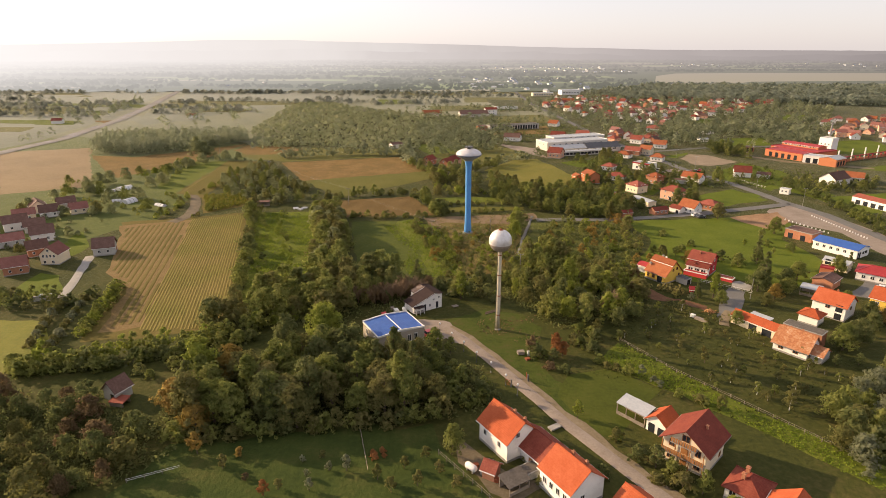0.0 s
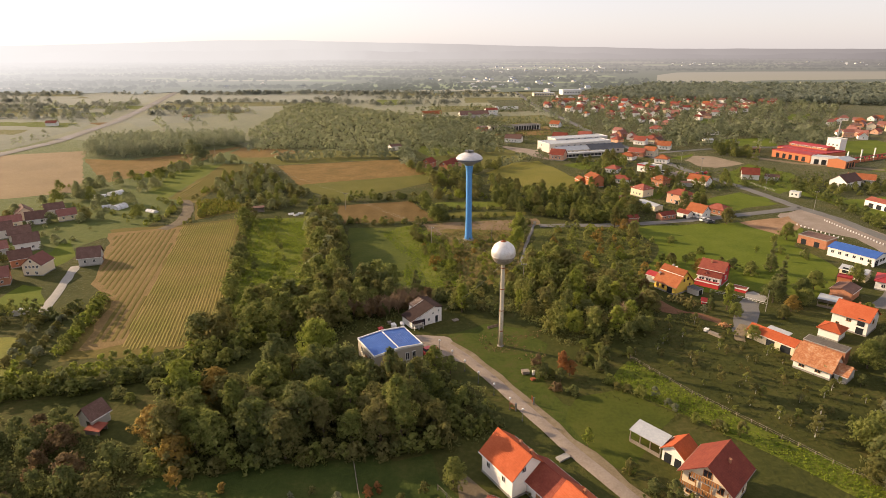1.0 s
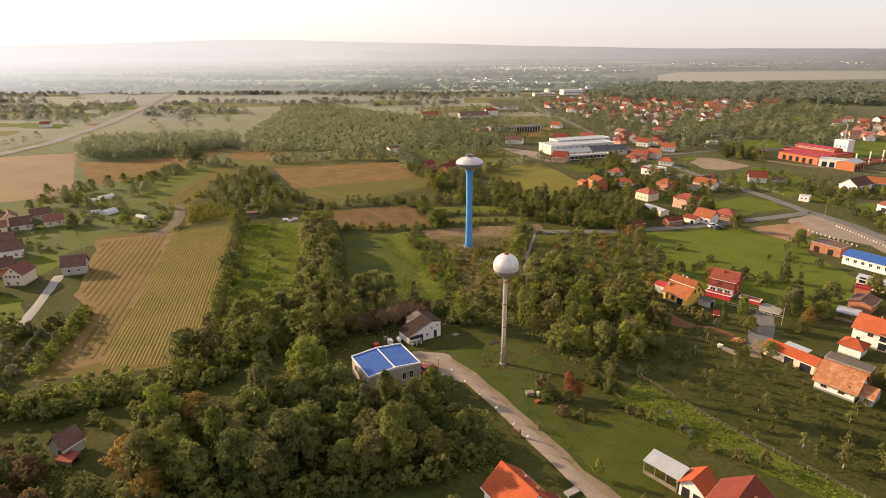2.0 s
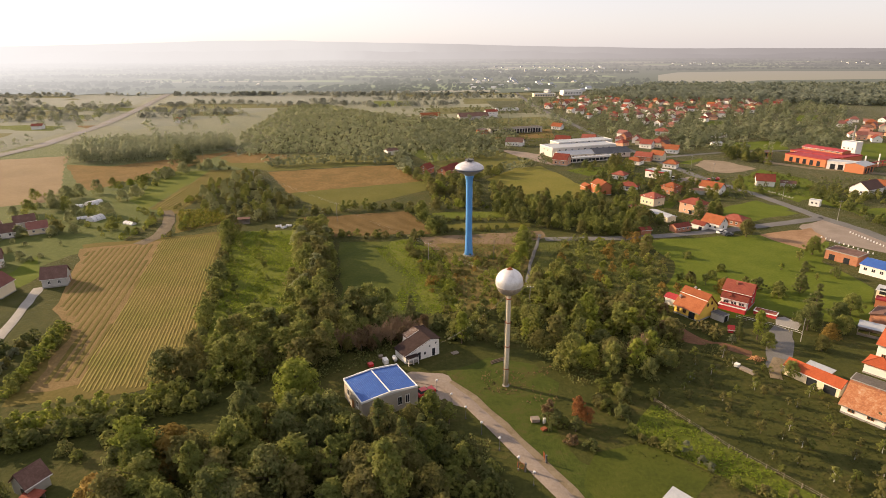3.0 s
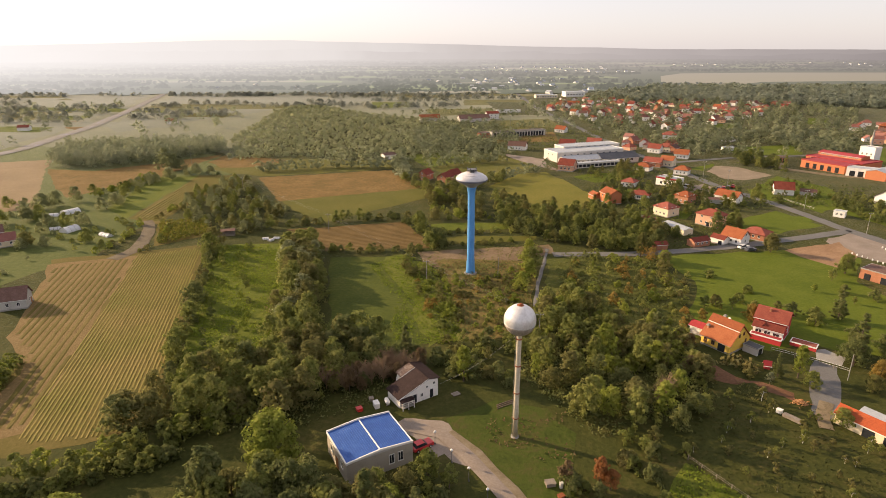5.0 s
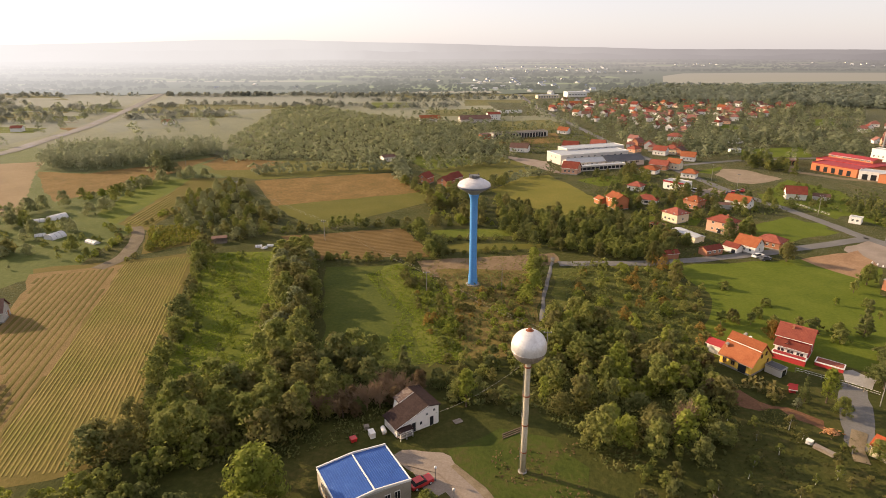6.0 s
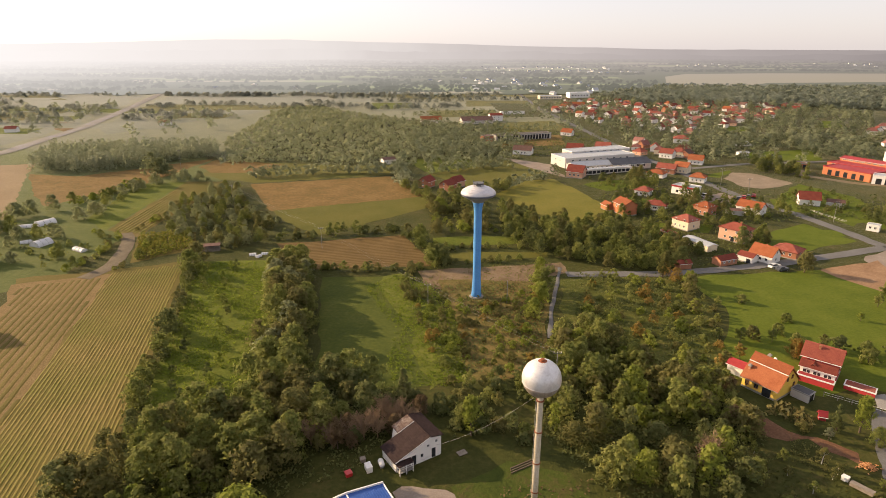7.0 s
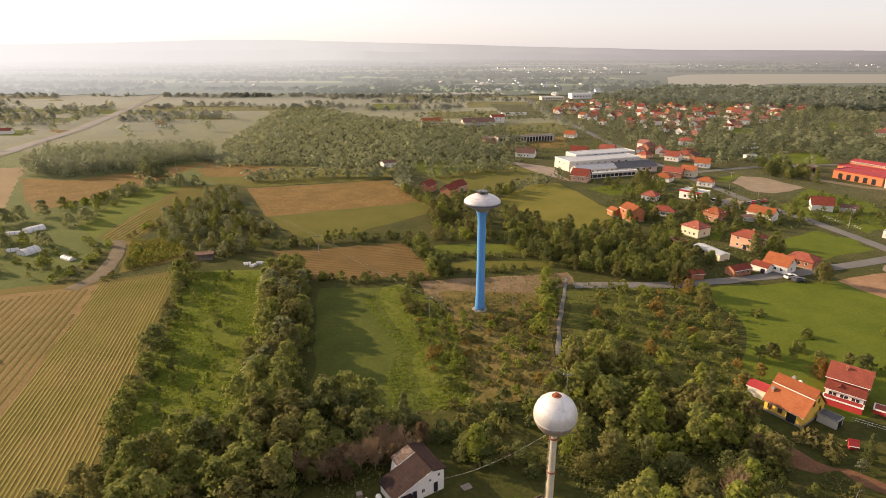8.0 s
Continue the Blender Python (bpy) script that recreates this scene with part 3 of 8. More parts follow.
field("grassland", [(-2, 234), (30, 234), (27, 204), (22, 180), (6, 177), (4, 205)], surface("rusty brown weeds", ends((0.078, 0.072, 0.020), (0.135, 0.106, 0.034), (0.200, 0.132, 0.058)), big=5, fine=0.9, bump=0.9, thick=0.3, sheen=0.1, gloss=0.05), "brown and olive weeds below the blue tower", wobble=2.5, seed=62, category="grass")
field("grassland", [(36, 236), (74, 236), (76, 214), (64, 178), (50, 186), (34, 204)], surface("sunlit rough grass", ends((0.042, 0.054, 0.012), (0.078, 0.084, 0.018), (0.128, 0.110, 0.036)), big=7, fine=0.9, mix=0.5, bump=0.9, thick=0.3, sheen=0.15, gloss=0.05), "olive-green rough grassland with scattered bushes", wobble=2.5, seed=63, category="grass")
field("lawn", [(2, 143.6), (12, 150), (22, 147), (26, 138), (24, 128), (23, 119), (30, 108), (37, 99), (30, 93), (22, 104), (13, 121), (7.5, 132)], surface("worn lawn with reddish patches", ends((0.025, 0.038, 0.009), (0.052, 0.067, 0.013), (0.084, 0.060, 0.027)), big=7, fine=1.0, mix=0.42, bump=0.8, thick=0.25, sheen=0.15, gloss=0.05), "green lawn with worn reddish patches beside the lane", wobble=1.5, seed=75, category="lawn")
field("lawn", [(24.5, 106.5), (29, 115), (40, 119), (47, 109), (37.5, 97.5), (34, 91), (30, 93.5)], surface("sunny short lawn", ends((0.032, 0.043, 0.009), (0.056, 0.068, 0.012), (0.079, 0.081, 0.019)), big=8, fine=0.9, mix=0.45, bump=0.7, thick=0.2, sheen=0.1, gloss=0.05), "short sunny lawn between the lane and the shed", wobble=1.2, seed=76, category="lawn")
field("driveway", [(88.3, 166), (91, 162.2), (88, 156.5), (84, 150), (77.8, 142.3), (74.8, 144.6), (77, 148.6), (79.3, 153.2), (83, 159.5)], ASPHALT, "grey gravel drive in front of the houses", wobble=0.4, seed=23, category="driveway")
road("driveway", [(74.5, 139.5), (76.3, 143.5), (80, 148.5)], 2.4, VERGE, "sandy lower end of the drive", seed=33)
field("yard", [(91, 170.6), (93.6, 171), (96, 166.5), (92.6, 163), (88.6, 166)], CONCRETE, "pale concrete slab in front of the crimson house", wobble=0.2, seed=34, category="pavement")
field("meadow", [(-58, 70), (-10, 68), (9, 70), (7, 80), (-2, 97), (-20, 95), (-50, 91)], surface("deep green meadow grass", ends((0.022, 0.036, 0.010), (0.042, 0.058, 0.014), (0.080, 0.078, 0.024)), big=10, fine=1.0, mix=0.4, bump=0.8, thick=0.3, sheen=0.15, gloss=0.05), "deep green meadow before the wood", wobble=1.5, seed=77, category="meadow")
field("gravel_yard", [(4, 92), (12, 83), (18, 80), (12, 76), (8, 78), (3, 86)], TRACK, "trodden earth farmyard between sheds", seed=24, category="pavement")
field("yard", [(130, 168), (140, 176), (136, 163), (128, 156), (120, 160)], ASPHALT, "grey paved yard behind a white house", seed=25, category="pavement")
field("factory_yard", [(40, 452), (68, 428), (66, 405), (72, 386), (60, 404), (50, 425)], GRAVEL, "pale gravel yard before the white factory hall", seed=26, category="pavement")
field("forecourt", [(117, 338), (130, 347), (140, 352), (150, 338), (135, 330)], GRAVEL, "pale paved forecourt", seed=27, category="pavement")
field("bare_ground", [(157, 386), (170, 403), (181, 400), (185, 386), (190, 375), (178, 366), (166, 361), (158, 366)], surface("pale brown gravel", ends((0.15, 0.115, 0.08), (0.21, 0.165, 0.115), (0.28, 0.22, 0.16)), big=8, fine=1.0, bump=0.5, thick=0.05), "flat gravel lot with puddle marks", seed=28, category="ground")
field("stubble_field", [(55, 548), (98, 560), (92, 505), (40, 498)], STUBBLE, "dry grass field before the long shed", seed=30)
field("meadow", [(45, 640), (110, 660), (112, 585), (40, 565)], OLIVE, "dry olive meadow behind the long shed", seed=31, category="meadow")
field("corn_ground", [(-119, 282), (-98, 286), (-90, 265), (-106, 250)], CROP_SOIL, "soil under a small corn plot", seed=32)

ROAD_LINE = [(43, 66), (34.5, 80), (29.8, 88), (25.2, 95.5), (20.5, 104.5), (15.5, 114), (11, 122.5), (5.5, 132), (1, 138.2), (-5, 140.5)]
road("verge", [(x + 0.9, y + 0.55) for x, y in ROAD_LINE[:-1]], 3.8, VERGE, "dusty stony edge of the gravel road", lift=0.16, rough_edge=0.6)
road("gravel_road", ROAD_LINE, 3.0, GRAVEL, "pale grey gravel lane", lift=0.24, rough_edge=0.08)
road("side_road", [(40, 240), (72, 240.5), (92, 244.5), (112, 249.5), (136, 257.5), (163, 267)], 4.6, ASPHALT, "narrow grey side road", seed=2)
MAIN = [(172, 140), (170, 215), (168, 249), (162, 272), (158, 300), (153, 322), (146, 345), (141, 390), (138, 424), (131, 460), (127, 552), (121, 669), (116, 785), (120, 1000), (140, 1400)]
road("main_road", MAIN, 5.4, ASPHALT, "two-lane grey main road through the village", seed=3)
road("highway", [(-300, 330), (-309, 400), (-308, 440), (-306, 471), (-318, 537), (-330, 607), (-381, 793), (-456, 1043), (-527, 1328), (-700, 2000)], 11, surface("sunlit pale concrete road", ends((0.150, 0.138, 0.118), (0.190, 0.177, 0.152), (0.228, 0.220, 0.304)), big=20, fine=1.5, bump=0.2), "pale highway crossing the misty plain", lift=0.5, seed=4)
road("farm_track", [(-114, 236), (-111.5, 244), (-112, 253), (-115, 264), (-119, 274), (-125, 284)], 5.0, TRACK, "grey-brown earth track beside the fields", seed=5)
road("farm_track", [(39, 246), (36, 233), (31, 215), (27, 196)], 1.1, ASPHALT, "narrow grey footpath below the blue tower", seed=6)
road("drive", [(-111.5, 158), (-124, 194)], 3.0, CONCRETE, "straight pale concrete drive", seed=7)
road("side_road", [(38, 454), (60, 423), (68, 392)], 4.5, GRAVEL, "gravel lane beside the factory", seed=8)
road("side_road", [(142, 412), (190, 430), (260, 440)], 4.5, ASPHALT, "side road towards the red factory", seed=9)
road("side_road", [(213, 412), (206, 395), (222, 375), (262, 352)], 6.0, VERGE, "dusty lane along the red factory", seed=10)

field("grassland", [(-330, 300), (-322, 480), (-348, 610), (-398, 793), (-474, 1043), (-640, 1500), (-1500, 1500), (-700, 420)], HAZE_GRASS, "haze-pale grassland beyond the highway", wobble=6, seed=41, category="grass")
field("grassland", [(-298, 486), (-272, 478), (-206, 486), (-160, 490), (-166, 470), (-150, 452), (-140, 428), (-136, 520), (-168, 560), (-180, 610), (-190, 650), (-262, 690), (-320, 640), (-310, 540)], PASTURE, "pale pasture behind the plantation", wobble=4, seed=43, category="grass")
field("grassland", [(-280, 560), (-200, 760), (-150, 900), (-200, 1400), (-480, 1250), (-366, 793), (-312, 600)], HAZE_GRASS, "haze-pale grassland beside the highway", wobble=6, seed=42, category="grass")
for i, pts in enumerate(([(113, 266), (128, 284), (150, 298), (157, 274), (128, 262)], [(150, 318), (158, 340), (185, 345), (200, 330), (175, 312)], [(176, 302), (186, 312), (196, 284), (182, 270)], [(82, 296), (100, 302), (112, 296), (104, 284)],
                         [(149, 393), (171, 410), (168, 403), (156, 388)], [(161, 340), (191, 373), (202, 344), (190, 309), (168, 294), (164, 319)], [(140, 277), (142, 290), (159, 287), (157, 280)], [(78, 330), (92, 344), (110, 335), (96, 326)], [(250, 350), (330, 388), (380, 380), (300, 330)], [(185, 250), (190, 280), (230, 290), (230, 262)], [(75, 372), (112, 390), (116, 374), (84, 356)])):
    field("lawn", pts, LAWN, "bright green grass between village houses", wobble=1.5, seed=50 + i, category="lawn")
# ---- patchwork of far fields ----
for pts, m, words in (([(-94, 858), (-40, 855), (-37, 789), (-85, 777)], LUSH, "distant green meadow"), ([(31, 897), (128, 891), (118, 820), (28, 808)], OLIVE, "distant mown field"), ([(-436, 697), (-384, 700), (-372, 656), (-412, 658)], LUSH, "distant green meadow"),
                      ([(-384, 648), (-336, 640), (-322, 575), (-345, 590)], STUBBLE, "distant brown field"), ([(-640, 910), (-525, 903), (-600, 990), (-700, 990)], OLIVE, "distant pale field"), ([(-300, 733), (-225, 720), (-232, 676), (-290, 690)], OLIVE, "distant mown field"),
                      ([(-20, 760), (60, 770), (56, 700), (-10, 690)], OLIVE, "distant mown field"), ([(60, 860), (112, 850), (110, 700), (66, 690)], GRASS, "distant rough grass")):
    field("far_field", pts, m, words, wobble=2, seed=len(words))
for pts in ([(253, 609), (284, 617), (273, 582), (238, 575)], [(208, 473), (266, 485), (247, 443), (201, 440)], [(299, 462), (340, 470), (330, 420), (283, 401), (270, 411)], [(377, 658), (398, 657), (365, 606), (345, 608)]):
    field("lawn", pts, LAWN, "bright green grass between village houses", wobble=1.5, seed=70, category="lawn")
PATCH = [LUSH, OLIVE, STRAW, GRASS, OLIVE, STUBBLE, HAZE_GRASS]
PATCH_WORDS = ["distant green meadow", "distant olive field", "distant straw field", "distant rough grass", "distant mown field", "distant brown field", "distant haze-pale field"]
rng = random.Random(7)
for i in range(150):
    d = 560 * (1 + i / 150 * 4.2) + rng.uniform(-60, 60)
    x = rng.uniform(-0.95, 0.62) * d
    if x > 90 and d < 1150 or (-190 < x < 60 and d < 800) or x > 400 and d < 1900:
        continue
    if x < -250 and d < 1300:
        x += -90 if x < -0.42 * d else 60
    w, deep = rng.uniform(35, 150) * (0.6 + d / 1500), rng.uniform(14, 40) * (0.6 + d / 1200)
    k = rng.choice((0, 1, 6, 6, 6, 4, 0, 6)) if x < -60 else rng.choice((0, 1, 1, 2, 3, 4, 4, 5))
    sl = rng.uniform(-0.25, 0.25)
    field("far_field", [(x - w, d - deep - sl * w), (x + w, d - deep + sl * w), (x + w * 0.9, d + deep + sl * w), (x - w * 1.05, d + deep - sl * w)], PATCH[k], PATCH_WORDS[k], wobble=3, seed=i)


def crop_rows(name, poly, gap, degrees, tall, m, label, seed=3):
    """Low uneven ridges of stubble running across a field."""
    rng = random.Random(seed)
    c, s = math.cos(radians(degrees)), math.sin(radians(degrees))
    turned = [(x * c + y * s, -x * s + y * c) for x, y in poly]
    vs, fs = [], []
    v = min(p[1] for p in turned) + gap / 2
    while v < max(p[1] for p in turned):
        u, last = min(p[0] for p in turned), None
        while u < max(p[0] for p in turned):
            w = v + rng.uniform(-0.05, 0.05)
            if inside(turned, u, v):
                h, half = tall * rng.uniform(0.7, 1.25), gap * rng.uniform(0.24, 0.34)
                n = len(vs)
                for dv, z in ((-half, 0.03), (-half * 0.4, h), (half * 0.4, h * rng.uniform(0.7, 1)), (half, 0.03)):
                    vs.append((u * c - (w + dv) * s, u * s + (w + dv) * c, z))
                if last is not None:
                    fs += [(last + k, last + k + 1, n + k + 1, n + k) for k in range(3)]
                last = n
            else:
                last = None
            u += rng.uniform(1.2, 2.8)
        v += gap * rng.uniform(0.92, 1.08)
    return tagged(new(name, mesh_of(name, vs, fs, m)), label, "crop", kind="stuff")


crop_rows("crop_rows", [(-108, 242), (-88, 250), (-61.5, 156), (-60.5, 139.5), (-72, 134.5), (-79, 136), (-94, 193)], 0.85, 104, 0.10, CROP, "straw-coloured rows of cut crop")
crop_rows("crop_rows", [(-131, 229), (-108, 238), (-95, 193), (-80, 140), (-88, 137), (-95, 165), (-109, 180), (-125, 219)], 1.9, 104, 0.10, CROP_SOIL, "flattened rows of brown stubble", seed=8)
crop_rows("crop_rows", [(-133.5, 290), (-138, 375), (-120, 375), (-119.5, 282)], 1.8, 92, 0.2, CROP, "straw-coloured rows of cut crop", seed=5)


# ---- buildings ----


def window_mesh():
    s = Solid()
    s.box(-0.5, 0.5, -0.10, 0.02, -0.5, -0.42).box(-0.5, 0.5, -0.06, 0.02, 0.43, 0.5)
    s.box(-0.5, -0.42, -0.06, 0.02, -0.42, 0.43).box(0.42, 0.5, -0.06, 0.02, -0.42, 0.43).box(-0.035, 0.035, -0.05, 0.02, -0.42, 0.43)
    return s.mesh("window_frame", WHITE_PAINT)


FRAME_MESH = window_mesh()
FRAME_DARK = FRAME_MESH.copy()
FRAME_DARK.materials[0] = WOOD
PANE_MESH = Solid().box(-0.42, 0.42, -0.03, -0.015, -0.42, 0.43).mesh("pane", GLASS)
DOOR_MESH = Solid().box(-0.5, 0.5, -0.07, 0.02, 0, 1).box(-0.4, 0.4, -0.1, -0.07, 0.08, 0.92).mesh("door", WOOD)
GATE_MESH = Solid().box(-0.5, 0.5, -0.05, 0.02, 0, 1).box(-0.46, 0.46, -0.08, -0.05, 0.05, 0.95).mesh("gate", GLASS)
POT_MESH = Solid().box(-0.28, 0.28, -0.28, 0.28, -0.8, 1.0).box(-0.36, 0.36, -0.36, 0.36, 1.0, 1.12).box(-0.15, 0.15, -0.15, 0.15, 1.12, 1.3).mesh("chimney", WALL["brick"])


def face_pose(face, L, W, u, z):
    """Where a thing at u along a wall and z high sits; its -y side looks out."""
    if face == "S":
        return pose(u, -W / 2, z)
    if face == "N":
        return pose(-u, W / 2, z, 0, 0, 180)
    if face == "E":
        return pose(L / 2, u, z, 0, 0, 90)
    return pose(-L / 2, -u, z, 0, 0, -90)


def window(parent, face, L, W, u, z, w, h, dark=False, panes=True):
    at = face_pose(face, L, W, u, z) @ Matrix.Diagonal((w, 1, h, 1))
    fr = part("window", FRAME_DARK if dark else FRAME_MESH, parent, at)
    part("pane", PANE_MESH, fr)
    return fr


def opening(parent, mesh, name, face, L, W, u, z, w, h):
    return part(name, mesh, parent, face_pose(face, L, W, u, z) @ Matrix.Diagonal((w, 1, h, 1)))


SIZE = [1.0]


def gable_house(label, x, y, yaw, L, W, h, rise, wall, tile, over=0.45, wins=(), chims=(), doors=(), gates=(), group="", name="house", category="house",
                plinth=True, dark=False, z=0.0):
    """A house with a saddle roof; local x runs along the ridge."""
    top = thing(name, pose(x, y, z, 0, 0, yaw) @ Matrix.Scale(SIZE[0], 4), label, category, group)
    k = rise / (W / 2)
    part("wall", Solid().extrude([(-W / 2, 0), (W / 2, 0), (W / 2, h), (0, h + rise), (-W / 2, h)], -L / 2, L / 2).mesh("wall", WALL[wall]), top)
    if plinth:
        part("plinth", Solid().box(-L / 2 - 0.06, L / 2 + 0.06, -W / 2 - 0.06, W / 2 + 0.06, -0.1, 0.45).mesh("plinth", CONCRETE), top)
    t, o = 0.16, over
    e = W / 2 + o
    outer = [(-e, h - o * k + 0.1), (0, h + rise + 0.1), (e, h - o * k + 0.1), (e, h - o * k + 0.1 + t), (0, h + rise + 0.1 + t * 1.2), (-e, h - o * k + 0.1 + t)]
    s = Solid().extrude(outer, -L / 2 - o, L / 2 + o)
    s.f = s.f[:-2]
    n = 6
    s.f += [(4, 5, 0, 1), (4, 1, 2, 3), (n + 1, n + 0, n + 5, n + 4), (n + 2, n + 1, n + 4, n + 3)]
    roof = part("roof", s.mesh("roof", TILE[tile]), top)
    part("ridge_cap", Solid().extrude([(-0.16, h + rise + 0.2), (0, h + rise + 0.38), (0.16, h + rise + 0.2)], -L / 2 - o, L / 2 + o).mesh("ridge_cap", TILE[tile]), roof)
    for side in (-1, 1):
        part("gutter", Solid().bar((-L / 2 - o, side * (e + 0.06), h - o * k + 0.12), (L / 2 + o, side * (e + 0.06), h - o * k + 0.12), 0.08).mesh("gutter", GREY_WOOD if dark else WHITE_PAINT), roof)
    for w in wins:
        window(top, w[0], L, W, *w[1:], dark=dark)
    for d in doors:
        opening(top, DOOR_MESH, "door", d[0], L, W, d[1], 0.1, d[2], d[3])
    for d in gates:
        opening(top, GATE_MESH, "gate", d[0], L, W, d[1], d[4] if len(d) > 4 else 0.0, d[2], d[3])
    for u, v in chims:
        part("chimney", POT_MESH, roof, pose(u, v, h + rise - abs(v) * k + 0.1) @ Matrix.Diagonal((0.75, 0.75, 0.8, 1)))
    return top


def hip_house(label, x, y, yaw, L, W, h, rise, wall, tile, over=0.5, wins=(), chims=(), doors=(), gates=(), group="", name="house", category="house", dark=False):
    top = thing(name, pose(x, y, 0, 0, 0, yaw) @ Matrix.Scale(SIZE[0], 4), label, category, group)
    part("wall", Solid().box(-L / 2, L / 2, -W / 2, W / 2, -0.1, h).mesh("wall", WALL[wall]), top)
    part("plinth", Solid().box(-L / 2 - 0.06, L / 2 + 0.06, -W / 2 - 0.06, W / 2 + 0.06, -0.1, 0.4).mesh("plinth", CONCRETE), top)
    a, b, r = L / 2 + over, W / 2 + over, max(0.4, (L - W) / 2 + 0.4)
    vs = [(-a, -b, h), (a, -b, h), (a, b, h), (-a, b, h), (-a, -b, h + 0.16), (a, -b, h + 0.16), (a, b, h + 0.16), (-a, b, h + 0.16), (-r, 0, h + rise), (r, 0, h + rise)]
    roof = part("roof", mesh_of("roof", vs, [(3, 2, 1, 0), (0, 1, 5, 4), (1, 2, 6, 5), (2, 3, 7, 6), (3, 0, 4, 7), (4, 5, 9, 8), (6, 7, 8, 9), (5, 6, 9), (7, 4, 8)], TILE[tile]), top)
    caps = Solid().bar((-r, 0, h + rise), (r, 0, h + rise), 0.13)
    for i, j in ((4, 8), (7, 8), (5, 9), (6, 9)):
        caps.bar(vs[i], vs[j], 0.11)
    part("ridge_cap", caps.mesh("ridge_cap", TILE[tile]), roof)
    for w in wins:
        window(top, w[0], L, W, *w[1:], dark=dark)
    for d in doors:
        opening(top, DOOR_MESH, "door", d[0], L, W, d[1], 0.1, d[2], d[3])
    for d in gates:
        opening(top, GATE_MESH, "gate", d[0], L, W, d[1], d[4] if len(d) > 4 else 0.0, d[2], d[3])
    for u, v in chims:
        part("chimney", POT_MESH, roof, pose(u, v, h + rise * 0.75))
    return top


def flat_house(label, x, y, yaw, L, W, h, wall, tile, wins=(), doors=(), gates=(), group="", name="building", category="building", rim=0.35, dark=False):
    top = thing(name, pose(x, y, 0, 0, 0, yaw) @ Matrix.Scale(SIZE[0], 4), label, category, group)
    part("wall", Solid().box(-L / 2, L / 2, -W / 2, W / 2, -0.1, h).mesh("wall", WALL[wall]), top)
    s = Solid()
    for x0, x1, y0, y1 in ((-L / 2 - 0.1, L / 2 + 0.1, -W / 2 - 0.1, -W / 2 + 0.15), (-L / 2 - 0.1, L / 2 + 0.1, W / 2 - 0.15, W / 2 + 0.1),
                           (-L / 2 - 0.1, -L / 2 + 0.15, -W / 2 + 0.15, W / 2 - 0.15), (L / 2 - 0.15, L / 2 + 0.1, -W / 2 + 0.15, W / 2 - 0.15)):
        s.box(x0, x1, y0, y1, h - 0.15, h + rim)
    part("parapet", s.mesh("parapet", TILE["scarlet"] if wall == "orange" else (CONCRETE if wall in ("grey", "brick") else WHITE_PAINT)), top)
    part("roof", Solid().box(-L / 2 + 0.15, L / 2 - 0.15, -W / 2 + 0.15, W / 2 - 0.15, h, h + 0.12).mesh("roof", TILE[tile]), top)
    for w in wins:
        window(top, w[0], L, W, *w[1:], dark=dark)
    for d in doors:
        opening(top, DOOR_MESH, "door", d[0], L, W, d[1], 0.1, d[2], d[3])
    for d in gates:
        opening(top, GATE_MESH, "gate", d[0], L, W, d[1], d[4] if len(d) > 4 else 0.0, d[2], d[3])
    return top


def row_of(face, n, span, z, w, h, shift=0.0):
    return [(face, shift + span * ((i + 0.5) / n - 0.5), z, w, h) for i in range(n)]



def gates_of(face, n, span, z, w, h):
    return [(face, span * ((i + 0.5) / n - 0.5), w, h, z) for i in range(n)]


